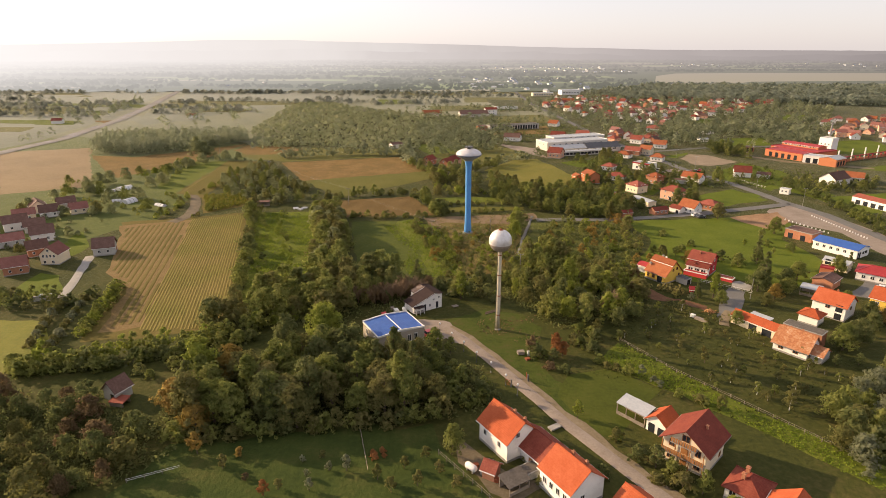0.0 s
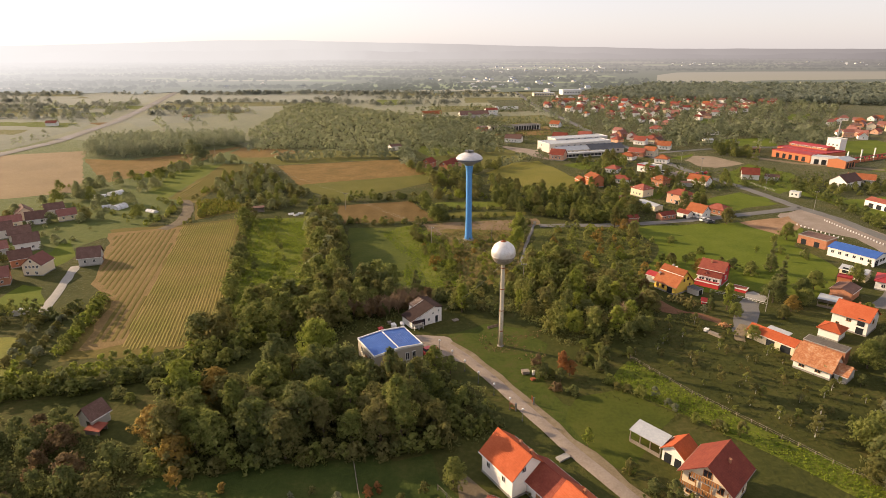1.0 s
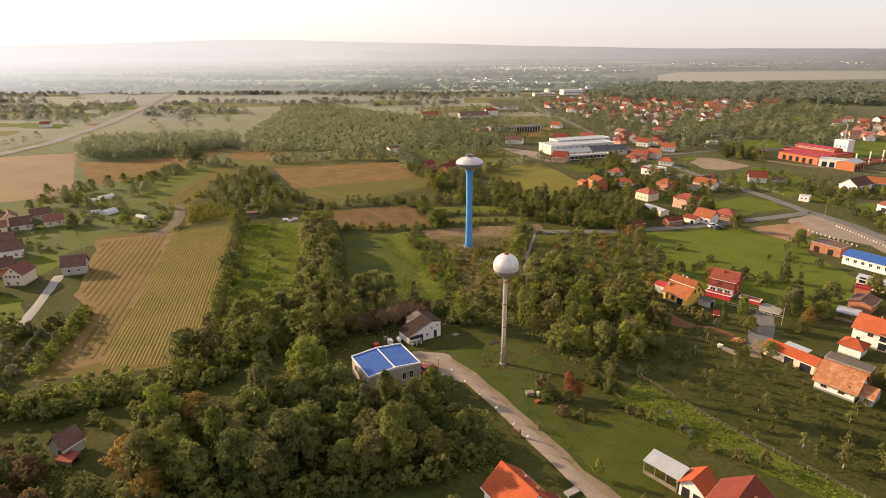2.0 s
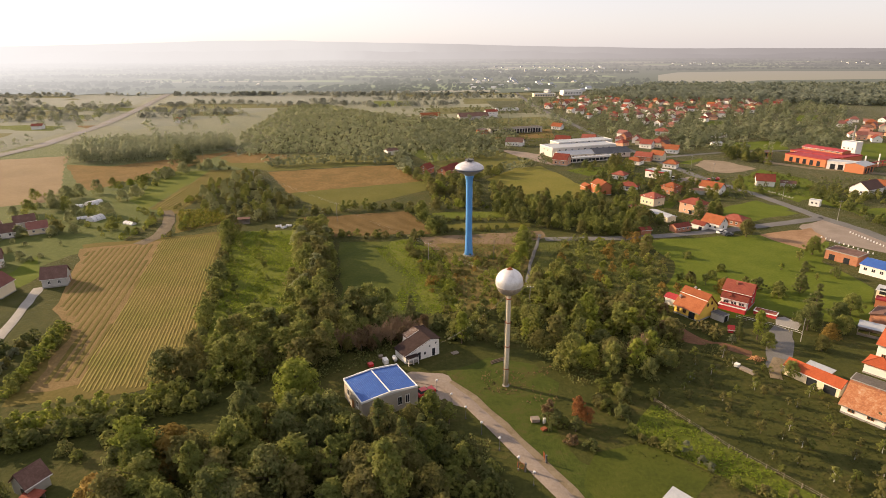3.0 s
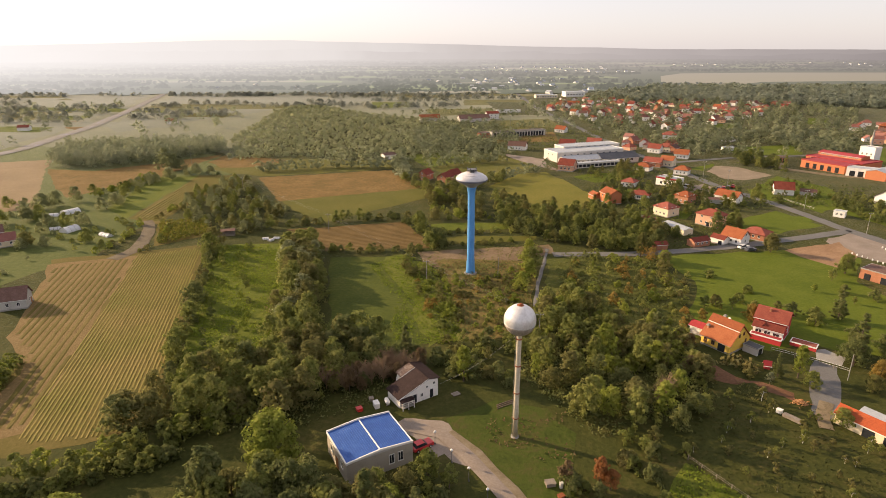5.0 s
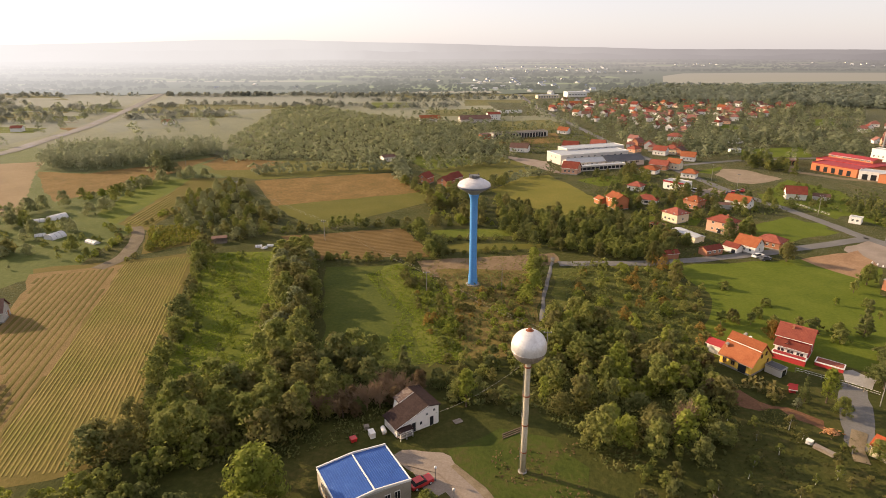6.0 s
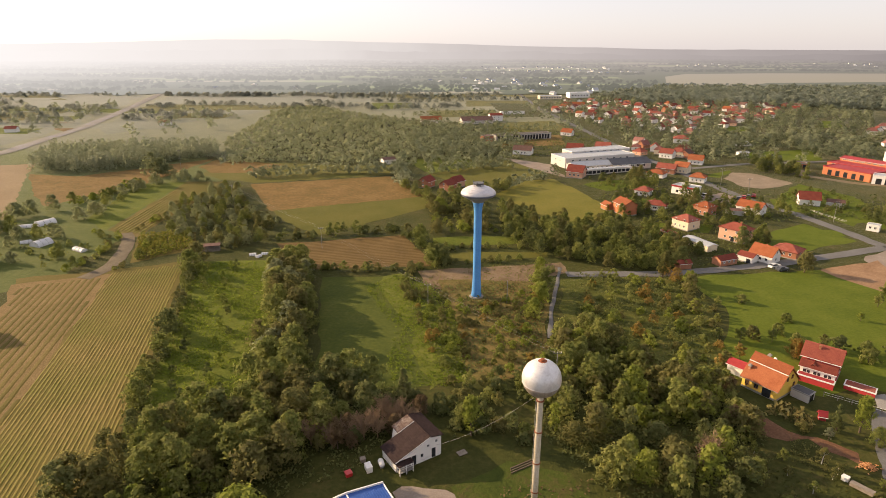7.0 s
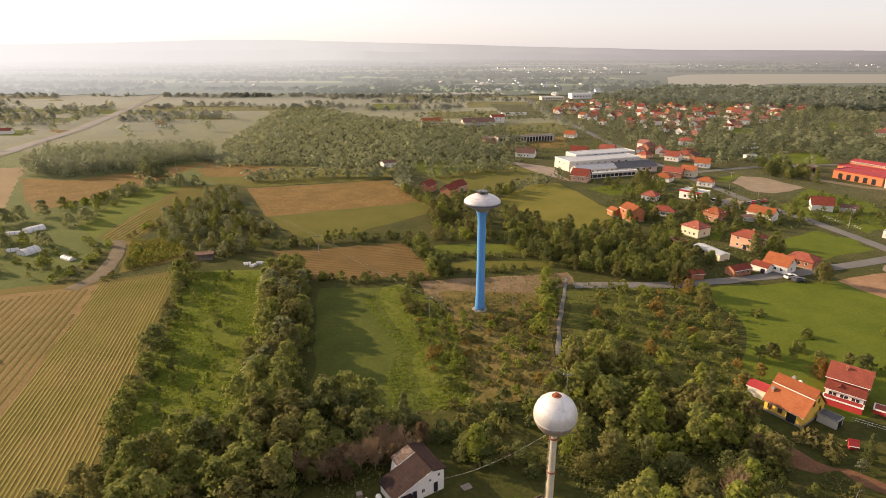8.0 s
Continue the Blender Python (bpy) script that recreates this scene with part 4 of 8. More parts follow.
# the two towers
def ball_tower(x, y):
    top = thing("water_tower", pose(x, y, 0), "silver steel ball water tower on a slender stained column", "water tower")
    r, cz = 2.85, 24.3
    stained = surface("dirt-streaked steel", ends((0.20, 0.165, 0.13), (0.30, 0.255, 0.21), (0.42, 0.38, 0.33)), big=1.1, fine=0.3, bump=0.06, own=True, rough=0.55, metal=0.2, stretch=(3, 3, 0.5))
    part("lower_shell", Solid().lathe([(max(0.02, (r + 0.006) * math.sin(math.pi * i / 40)), cz - (r + 0.006) * math.cos(math.pi * i / 40)) for i in range(18)], 48).mesh("lower_shell", stained, smooth=True), top, label="dirt-streaked lower half of the ball")
    ball = part("ball", Solid().lathe([(max(0.02, r * math.sin(math.pi * i / 28)), cz - r * math.cos(math.pi * i / 28)) for i in range(29)], 48).mesh("ball", STEEL, smooth=True), top, label="silver-painted steel ball tank")
    for a in (-12, 38):
        q = r * math.cos(radians(a)) + 0.012
        zz = cz + r * math.sin(radians(a))
        part("seam", Solid().lathe([(q - 0.04, zz - 0.035), (q + 0.004, zz - 0.02), (q + 0.004, zz + 0.02), (q - 0.04, zz + 0.035)], 48).mesh("seam", STEEL), ball)
    part("hatch", Solid().lathe([(0.40, cz + r - 0.10), (0.40, cz + r + 0.10), (0.30, cz + r + 0.16), (0.28, cz + r + 0.26), (0.05, cz + r + 0.30)], 20).mesh("hatch", RUST), ball, label="rusted iron hatch on top")
    part("rust_patch", Solid().lathe([(0.66, cz + r * math.cos(0.234) - 0.0), (0.62, cz + r * math.cos(0.219) + 0.012), (0.42, cz + r * math.cos(0.148) + 0.012)], 18).mesh("rust_patch", RUST), ball)
    col = part("column", Solid().lathe([(0.52, 0.15), (0.52, 7.0), (0.50, 14.0), (0.46, 21.0), (0.46, 21.3), (0.75, 21.75)], 24).mesh("column", POLE, smooth=True), top, label="cream steel column with rust stains")
    for z in (4.2, 9.6, 15.2, 20.6):
        part("flange", Solid().lathe([(0.50, z - 0.10), (0.60, z - 0.08), (0.60, z + 0.08), (0.50, z + 0.10)], 24).mesh("flange", RUST), col)
    lad = Solid()
    for sx in (-0.18, 0.18):
        lad.bar((sx, -0.68, 0.4), (sx, -0.62, 21.5), 0.025, n=4)
    for i in range(52):
        lad.bar((-0.18, -0.66, 0.6 + i * 0.4), (0.18, -0.66, 0.6 + i * 0.4), 0.018, n=4)
    part("ladder", lad.mesh("ladder", DARK_STEEL), col, pose(0, 0, 0, 0, 0, -70))
    part("footing", Solid().lathe([(0.8, -0.1), (0.8, 0.12), (0.7, 0.2)], 16).mesh("footing", CONCRETE), top)


def disc_tower(x, y):
    top = thing("water_tower", pose(x, y, 0), "tall water tower with pale disc tank on blue column", "water tower")
    part("column", Solid().lathe([(1.5, 0.0), (1.46, 1.2), (1.36, 2.6), (1.22, 5.0), (1.15, 8.0), (1.13, 25.0), (1.2, 27.0), (1.45, 28.2), (1.75, 28.9)], 32).mesh("column", BLUE_PAINT, smooth=True), top, label="sky blue steel column")
    part("footing", Solid().lathe([(2.1, -0.1), (2.1, 0.25), (1.9, 0.4)], 24).mesh("footing", CONCRETE), top)
    part("lower_cone", Solid().lathe([(1.7, 28.7), (1.78, 29.0), (4.55, 30.55), (4.62, 30.75)], 48).mesh("lower_cone", DULL_STEEL, smooth=True), top, label="grey underside of the tank")
    part("tank", Solid().lathe([(4.6, 30.7), (4.82, 31.0), (4.86, 31.3), (4.75, 31.65), (4.3, 32.15), (3.4, 32.7), (2.4, 33.05), (1.75, 33.2), (1.7, 33.25), (0.02, 33.3)], 48).mesh("tank", PALE_STEEL, smooth=True), top, label="pale domed steel tank")
    for r, z in ((4.42, 32.06), (3.5, 32.66), (2.5, 33.04)):
        part("seam", Solid().lathe([(r + 0.03, z - 0.04), (r + 0.04, z), (r - 0.02, z + 0.03)], 48).mesh("seam", PALE_STEEL), top)
    part("rim_band", Solid().lathe([(4.66, 30.66), (4.90, 30.95), (4.92, 31.2), (4.84, 31.2)], 48).mesh("rim_band", surface("blue-grey painted rim", ends((0.13, 0.14, 0.19), (0.20, 0.21, 0.26)), big=1.5, fine=0.3, bump=0.05, own=True, rough=0.5)), top, label="blue-grey painted rim band")
    part("service_cabin", Solid().lathe([(0.8, 33.2), (0.8, 33.7), (0.7, 33.85), (0.05, 33.9)], 12).mesh("service_cabin", DULL_STEEL), top)
    for i in range(10):
        a = 2 * math.pi * i / 10
        part("rail_post", Solid().bar((1.5 * math.cos(a), 1.5 * math.sin(a), 33.2), (1.5 * math.cos(a), 1.5 * math.sin(a), 34.15), 0.05, n=5).mesh("rail_post", DARK_STEEL), top)
    for z in (33.7, 34.12):
        part("handrail", Solid().lathe([(1.46, z - 0.04), (1.54, z - 0.04), (1.54, z + 0.04), (1.46, z + 0.04)], 24).mesh("handrail", DARK_STEEL), top)
    for i, hgt in ((1, 34.8), (4, 34.6), (7, 34.9)):
        a = 2 * math.pi * i / 10
        part("antenna", Solid().bar((1.55 * math.cos(a), 1.55 * math.sin(a), 33.4), (1.55 * math.cos(a), 1.55 * math.sin(a), hgt), 0.05, n=5).box(-0.13, 0.13, -0.09, 0.09, 33.8, 34.5, pose(1.64 * math.cos(a), 1.64 * math.sin(a), 0)).mesh("antenna", DARK_STEEL), top)


ball_tower(14.5, 137.6)
disc_tower(10.0, 222.2)

# blue-roofed pump house
def pump_house(x, y, yaw, L, W, h):
    top = thing("pump_house", pose(x, y, 0, 0, 0, yaw), "grey pump house with low blue metal roof and white rims", "building")
    k = 0.55
    part("wall", Solid().extrude([(-W / 2, 0), (W / 2, 0), (W / 2, h), (-W / 2, h)], -L / 2, L / 2).mesh("wall", plaster("pale grey-ochre plaster", (0.36, 0.32, 0.26))), top)
    gable = Solid().extrude([(-L / 2, h), (L / 2, h), (0, h + k)], -W / 2, W / 2)
    gable.v = [(-b, a, c) for a, b, c in gable.v]
    part("gable", gable.mesh("gable", WALL["grey"]), top)
    for sgn in (-1, 1):
        n = 16
        us = [u for i in range(n) for u in ((i / n * L / 2, 0.05), ((i + 0.80) / n * L / 2, 0.05), ((i + 0.84) / n * L / 2, 0.10), ((i + 0.96) / n * L / 2, 0.10))] + [(L / 2, 0.05)]
        s = Solid().add([(sgn * u, v, h + k * (1 - u / (L / 2)) + lift) for u, lift in us for v in (-W / 2, W / 2)], [(2 * i, 2 * i + 1, 2 * i + 3, 2 * i + 2) for i in range(len(us) - 1)])
        part("roof_sheet", s.mesh("roof_sheet", TILE["blue"]), top, label="blue ribbed sheet metal")
    for v in (-1, 1):
        for sgn in (-1, 1):
            p, q = Vector((sgn * (L / 2 + 0.05), v * (W / 2), h + 0.1)), Vector((0, v * (W / 2), h + k + 0.1))
            part("rim", Solid().box(0, (q - p).length, -0.11, 0.11, -0.24, 0.16, look(p, q) @ pose(0, 0, 0, 0, 90, 0) @ pose(0, 0, 0, 90, 0, 0)).mesh("rim", WHITE_PAINT), top)
    for sgn in (-1, 1):
        part("rim", Solid().box(sgn * L / 2 - 0.10, sgn * L / 2 + 0.10, -W / 2, W / 2, h - 0.18, h + 0.18).mesh("rim", WHITE_PAINT), top)
    part("ridge_cap", Solid().box(-0.11, 0.11, -W / 2, W / 2, h + k, h + k + 0.16).mesh("ridge_cap", WHITE_PAINT), top)
    for u in (2.0, 3.7):
        window(top, "S", L, W, u, 2.2, 1.0, 2.0)
    for u in (-2.5, 2.5):
        window(top, "W", L, W, u, 2.6, 1.2, 1.6)
    opening(top, DOOR_MESH, "door", "E", L, W, 1.0, 0, 1.8, 2.6)
    opening(top, DOOR_MESH, "door", "W", L, W, 0, 0, 1.2, 2.2)


pump_house(-12.1, 132.0, 29.5, 12.2, 10.0, 4.15)

# white house beside it: a two-part roof and a terrace
SIZE[0] = 0.93
def white_house(x, y, yaw):
    """Two storeys at the gable's one end, a long slope down to one storey at the other."""
    L, W = 5.0, 9.2
    top = thing("house", pose(x, y, 0, 0, 0, yaw), "white plastered house with long dark brown roof slope", "house")
    part("wall", Solid().extrude([(-4.6, 0), (4.6, 0), (4.6, 2.1), (-2.2, 4.6), (-4.6, 4.15)], -L / 2, L / 2).mesh("wall", WALL["white"]), top)
    part("rear_wall", Solid().extrude([(-4.5, 0), (1.6, 0), (0.9, 3.4), (-2.2, 4.5), (-4.5, 4.05)], L / 2, L / 2 + 2.6).mesh("rear_wall", WALL["white"]), top)
    for name, prof, x0, x1, m in (("roof", [(4.95, 2.02), (-2.2, 4.66), (-2.2, 4.82), (4.95, 2.18)], -L / 2 - 0.35, L / 2 + 0.2, "umber"), ("roof", [(-2.2, 4.66), (-4.9, 4.14), (-4.9, 4.30), (-2.2, 4.82)], -L / 2 - 0.35, L / 2 + 2.8, "umber"),
                                  ("roof", [(1.2, 3.36), (-2.2, 4.62), (-2.2, 4.78), (1.2, 3.52)], L / 2 + 0.2, L / 2 + 2.8, "patchy")):
        part(name, Solid().extrude(prof, x0, x1).mesh(name, TILE[m]), top)
    part("ridge_cap", Solid().bar((-L / 2 - 0.35, -2.2, 4.82), (L / 2 + 2.8, -2.2, 4.82), 0.12, n=6).mesh("ridge_cap", TILE["umber"]), top)
    for x, a, b in ((-L / 2 - 0.36, (-2.2, 4.84), (4.95, 2.2)), (L / 2 + 0.2, (-2.2, 4.86), (1.2, 3.56))):
        part("verge_board", Solid().bar((x, *a), (x, *b), 0.07, n=4).mesh("verge_board", WHITE_PAINT), top)
    for u, z, w, h in ((3.6, 3.3, 0.5, 0.6), (1.9, 2.9, 0.5, 0.5), (0.6, 1.4, 0.6, 0.8), (-2.6, 1.4, 0.9, 0.8)):
        window(top, "W", L, W, u, z, w, h)
    opening(top, GATE_MESH, "door", "W", L, W, 3.0, 0.1, 0.8, 1.9)
    opening(top, GATE_MESH, "door", "W", L, W, -1.0, 0.1, 0.8, 1.9)
    porch = part("porch", Solid().box(-L / 2 - 1.3, -L / 2, 1.8, 4.6, 0.5, 0.62).mesh("porch", CONCRETE), top)
    for v in (1.9, 3.2, 4.5):
        part("post", Solid().box(-L / 2 - 1.28, -L / 2 - 1.16, v - 0.06, v + 0.06, 0, 2.05).mesh("post", WHITE_PAINT), porch)
    part("railing", Solid().bar((-L / 2 - 1.22, 1.9, 1.6), (-L / 2 - 1.22, 4.5, 1.6), 0.04).bar((-L / 2 - 1.22, 1.9, 1.25), (-L / 2 - 1.22, 4.5, 1.25), 0.03).mesh("railing", WHITE_PAINT), porch)
    part("porch_roof", Solid().box(-L / 2 - 1.4, -L / 2, 1.7, 4.8, 1.95, 2.05).mesh("porch_roof", TILE["umber"]), porch)


white_house(-5.3, 151.3, 123)
SIZE[0] = 1.0


# houses along the gravel lane
gable_house("white house with steep orange tiled roof by the lane", 12.3, 90.8, -57.5, 8.2, 7.0, 4.2, 2.9, "white", "orange", over=0.45,
            wins=[("S", -2.3, 2.6, 0.9, 1.2), ("S", 1.8, 2.6, 0.9, 1.2), ("E", -1.2, 5.0, 0.9, 1.1), ("E", 1.2, 2.4, 0.9, 1.2)], chims=[(-0.2, 1.6), (2.8, 1.4)])
gable_house("low wing with dark red tiled roof and pale walls", 17.6, 87.3, -57.5, 7.0, 6.2, 2.7, 2.2, "white", "maroon", over=0.45,
            wins=[("E", -1.6, 1.7, 0.9, 1.2), ("E", 0.6, 1.9, 0.9, 1.2), ("S", 2.5, 1.5, 0.8, 1.1)], doors=[("S", 1.2, 1.0, 2.0)], name="house_wing")
gable_house("white house with plain orange tiled roof by the lane", 21.4, 78.6, -59, 7.3, 7.2, 3.9, 2.8, "white", "orange", over=0.4,
            wins=row_of("S", 4, 6.4, 2.2, 0.9, 1.3) + [("E", -1.0, 1.9, 0.9, 1.3)], chims=[(-1.2, 1.2), (1.3, 1.8)])


def balcony_house(x, y, yaw):
    L, W = 9.0, 8.4
    top = gable_house("three-storey cream house with maroon roof and wooden balconies", x, y, yaw, L, W, 5.2, 3.1, "cream", "maroon", over=0.75, dark=True,
                      wins=[("W", -2.6, 1.6, 1.3, 1.5), ("W", 2.6, 1.6, 1.3, 1.5), ("W", -2.5, 4.4, 1.2, 1.5), ("W", 2.5, 4.4, 1.2, 1.5), ("W", 0, 6.5, 1.6, 1.5), ("S", 0, 3.2, 0.8, 1.2), ("S", 2.5, 1.6, 0.8, 1.2)],
                      doors=[("W", 0, 1.2, 2.2)], chims=[(0.5, -1.8)])
    opening(top, DOOR_MESH, "balcony_door", "W", L, W, 0.0, 3.0, 1.4, 2.2)
    for z, half in ((2.75, W / 2), (5.4, 2.5)):
        b = part("balcony", Solid().box(-L / 2 - 1.25, -L / 2, -half, half, z - 0.15, z).mesh("balcony", CONCRETE), top)
        part("rail", Solid().box(-L / 2 - 1.27, -L / 2 - 1.17, -half, half, z + 0.92, z + 1.02).mesh("rail", WOOD), b)
        n = int(half * 2 / 0.42)
        for i in range(n):
            v = -half + (i + 0.5) * 2 * half / n
            part("slat", SLAT, b, pose(-L / 2 - 1.22, v, z + 0.06))
    for v in (-W / 2 + 0.2, -1.4, 1.4, W / 2 - 0.2):
        part("post", Solid().box(-L / 2 - 1.2, -L / 2 - 1.05, v - 0.08, v + 0.08, 0, 5.4).mesh("post", WOOD), top)


SLAT = Solid().box(-0.03, 0.03, -0.15, 0.15, 0, 0.84).mesh("slat", WOOD)
SIZE[0] = 0.9
balcony_house(45.0, 87.4, 45)
SIZE[0] = 1.0


def open_shed(x, y, yaw, L, W, h, label, tile, rise=0.7):
    top = thing("shed", pose(x, y, 0, 0, 0, yaw), label, "shed")
    part("roof", Solid().extrude([(-W / 2, h), (W / 2, h + rise), (W / 2, h + rise + 0.1), (-W / 2, h + 0.1)], -L / 2, L / 2).mesh("roof", TILE[tile]), top)
    part("back_wall", Solid().box(-L / 2 + 0.2, L / 2 - 0.2, W / 2 - 0.35, W / 2 - 0.2, 0, h + rise - 0.06).mesh("back_wall", GREY_WOOD), top)
    n = max(3, int(L / 1.6))
    for i in range(n):
        u = -L / 2 + 0.25 + (L - 0.5) * i / (n - 1)
        part("post", POST_MESH, top, pose(u, -W / 2 + 0.2, 0) @ Matrix.Diagonal((1, 1, h + 0.02, 1)))
    part("sill", Solid().box(-L / 2 + 0.2, L / 2 - 0.2, -W / 2 + 0.1, -W / 2 + 0.25, 0, 0.7).mesh("sill", GREY_WOOD), top)
    return top


POST_MESH = Solid().box(-0.08, 0.08, -0.08, 0.08, 0, 1).mesh("post", GREY_WOOD)
open_shed(38.3, 99.1, -50, 6.6, 3.4, 2.5, "open timber shed with pale sheet roof", "grey")
gable_house("small white garage with orange gable roof", 42.3, 95.3, 40, 4.4, 4.0, 2.5, 1.5, "white", "orange", over=0.4, gates=[("W", -0.9, 1.3, 1.9), ("W", 1.0, 1.2, 1.7)], plinth=False, name="garage", category="garage")
hip_house("low house with dark maroon hipped roof", 50.0, 77.4, 45, 5.8, 5.4, 2.3, 1.9, "white", "maroon", wins=[("W", -1.5, 1.6, 1.1, 1.1), ("W", 1.2, 1.6, 1.1, 1.1)], chims=[(1.0, 0.8), (-1.0, 0.8)])
gable_house("house with bright orange tiled roof", 52.5, 70.0, 45, 8.0, 7.0, 2.8, 2.4, "white", "orange", wins=[("W", 0, 1.7, 1.0, 1.1)])
gable_house("house with orange roof close to the lane", 31.0, 70.5, -58, 8.0, 6.8, 3.0, 2.4, "white", "orange", wins=[("S", 0, 1.7, 1.0, 1.1)])
gable_house("little red-roofed well house", 8.6, 82.4, -30, 2.2, 2.6, 1.9, 0.9, "brick", "red", over=0.4, plinth=False, name="well_house", category="shed")
open_shed(12.2, 79.6, 32, 4.6, 3.2, 1.7, "low grey-brown tin-roofed yard shed", "tin", rise=0.5)
flat_house("low outbuilding with stained slab roof", 15.2, 82.6, 32, 3.4, 2.4, 1.5, "grey", "tin", rim=0.04, name="outbuilding", category="shed")

# old house, long stable and white house on the right
SIZE[0] = 0.92
gable_house("old house with patchy weathered orange roof", 85.6, 126.4, -51, 8.2, 7.6, 2.4, 3.2, "white", "old", over=0.55, dark=True,
            wins=[("S", -2.2, 1.5, 1.3, 1.1), ("S", 1.4, 1.5, 1.3, 1.1), ("E", -2.0, 1.4, 1.0, 1.1)], chims=[(-2.2, 0.8), (0.8, 0.5)])
gable_house("grey porch wing of the old house", 88.9, 122.0, -51, 2.6, 5.2, 1.9, 1.5, "grey", "old", over=0.3, wins=[("S", 0, 1.3, 0.9, 0.9)], name="house_wing")
flat_house("back wing with pale flat sheet roof", 90.2, 131.2, -50, 9.6, 4.0, 4.2, "brick", "tin", rim=0.05, name="house_wing", category="house")
gable_house("long low stable with orange roof and open bays", 81.9, 138.0, -57, 12.4, 4.2, 2.4, 1.2, "cream", "orange", over=0.35,
            wins=[("S", -4.8, 1.6, 0.9, 0.7), ("S", -2.6, 1.6, 1.1, 0.8)], gates=[("S", 0.2, 2.2, 1.9), ("S", 4.2, 2.6, 1.9)], plinth=False, name="stable", category="barn")
open_shed(84.2, 140.4, -57, 5.5, 2.6, 2.2, "small lean-to with grey sheet roof", "grey", rise=0.3)
gable_house("two-storey white house with orange roof and balcony bays", 107.6, 147.2, -51.5, 8.8, 8.2, 4.4, 2.6, "white", "orange", over=0.45, dark=True,
            wins=[("S", -0.3, 3.6, 1.3, 1.2), ("S", -2.8, 1.5, 0.9, 1.0), ("E", 0, 3.4, 1.2, 1.2)], gates=[("S", 2.7, 1.8, 2.2, 2.6), ("S", 2.7, 1.8, 2.0, 0.1)], chims=[(0.2, 0.6)])
hip_house("low annex with orange hipped roof", 98.6, 142.0, -51, 5.0, 5.0, 2.6, 1.6, "white", "orange")
gable_house("house with orange roof beside a paved yard", 124.5, 149.5, -51, 8.0, 7.5, 4.0, 2.4, "yellow", "orange", wins=[("S", -2, 2.6, 1, 1.1), ("S", 1, 2.6, 1, 1.1)])
open_shed(109.5, 160.5, -40, 5.5, 4.5, 2.3, "timber carport with flat grey roof", "grey", rise=0.2)
gable_house("plain brick outbuilding with brown sheet roof", 118.2, 167.2, 40, 8.0, 6.0, 2.8, 0.9, "brick", "brown", over=0.3, plinth=False, name="outbuilding", category="shed")
hip_house("long house with red sheet roof", 137.5, 172.0, -40, 12, 8.5, 2.9, 2.0, "white", "scarlet", wins=row_of("S", 4, 10, 1.6, 1.2, 1.2))
flat_house("small orange kiosk with red roof", 124.5, 177.0, -40, 4.0, 3.0, 2.6, "orange", "scarlet", name="kiosk", category="building")

# large blue-roofed hall by the parking place
gable_house("long workshop hall with blue sheet metal roof", 143.2, 199.5, -58, 16.0, 9.5, 3.2, 1.2, "white", "blue", over=0.35,
            wins=row_of("S", 6, 15, 2.0, 1.2, 1.2) + [("E", 1.2, 1.8, 4.6, 1.4)], gates=[("E", -3.6, 1.0, 2.4), ("E", -2.3, 1.0, 2.4)], plinth=False, name="workshop", category="building")
flat_house("unfinished brick hall with flat concrete roof", 138.8, 215.0, -58, 11.0, 8.0, 3.6, "brick", "brown", rim=0.15, name="workshop", category="building", gates=[("S", -3, 2.0, 2.2), ("S", 2, 2.0, 2.2)])
gable_house("low grey-roofed workshop annex", 131.0, 182.0, -50, 8.0, 5.0, 2.8, 0.8, "cream", "grey", over=0.3, gates=gates_of("S", 3, 7, 1.6, 1.8, 2.0), plinth=False, name="outbuilding", category="shed")

SIZE[0] = 1.0
# the yellow and the crimson house
YELLOW = gable_house("yellow house with two-stage orange tiled roof", 70.4, 173.6, -56, 7.4, 8.4, 2.6, 3.9, "yellow", "clay", over=0.4, dark=True,
            wins=[("E", 1.2, 4.2, 0.8, 1.0), ("E", -0.6, 4.0, 0.8, 1.0), ("E", 2.4, 2.0, 0.8, 1.1), ("S", -2.6, 1.4, 0.3, 1.4)], gates=[("S", 1.6, 1.8, 2.0)], chims=[(-1.2, 0.5), (-3.2, -2.8)])
K = 3.9 / 4.2
part("upper_roof", Solid().extrude([(-1.5, 6.78 - 1.5 * K), (0.1, 6.80), (0.1, 7.0), (-1.62, 7.02 - 1.62 * K)], -4.12, 4.12).mesh("upper_roof", TILE["clay"]), YELLOW, label="raised upper stage of the orange roof")
part("step_flashing", Solid().box(-4.12, 4.12, -1.66, -1.58, 6.84 - 1.62 * K, 7.0 - 1.62 * K).mesh("step_flashing", WHITE_PAINT), YELLOW)
for u in (-2.6, -0.6):
    window(YELLOW, "S", 7.4, 8.4, u, 1.5, 0.9, 1.1, dark=True)
for u, v, top_z in ((-1.2, 0.5, 7.62), (-3.2, -2.8, 5.3)):
    part("chimney_cap", Solid().box(u - 0.34, u + 0.34, v - 0.34, v + 0.34, top_z - 0.65, top_z - 0.35).box(u - 0.2, u + 0.2, v - 0.2, v + 0.2, top_z - 0.35, top_z - 0.15).mesh("chimney_cap", CONCRETE), YELLOW, label="cream rendered chimney cap")
part("satellite_dish", Solid().lathe([(0.04, 0), (0.22, 0.04), (0.36, 0.12), (0.38, 0.15)], 16).mesh("satellite_dish", WHITE_PAINT, smooth=True), YELLOW, pose(0.2, 0.2, 6.9, 60, 0, 0), "round white satellite dish")
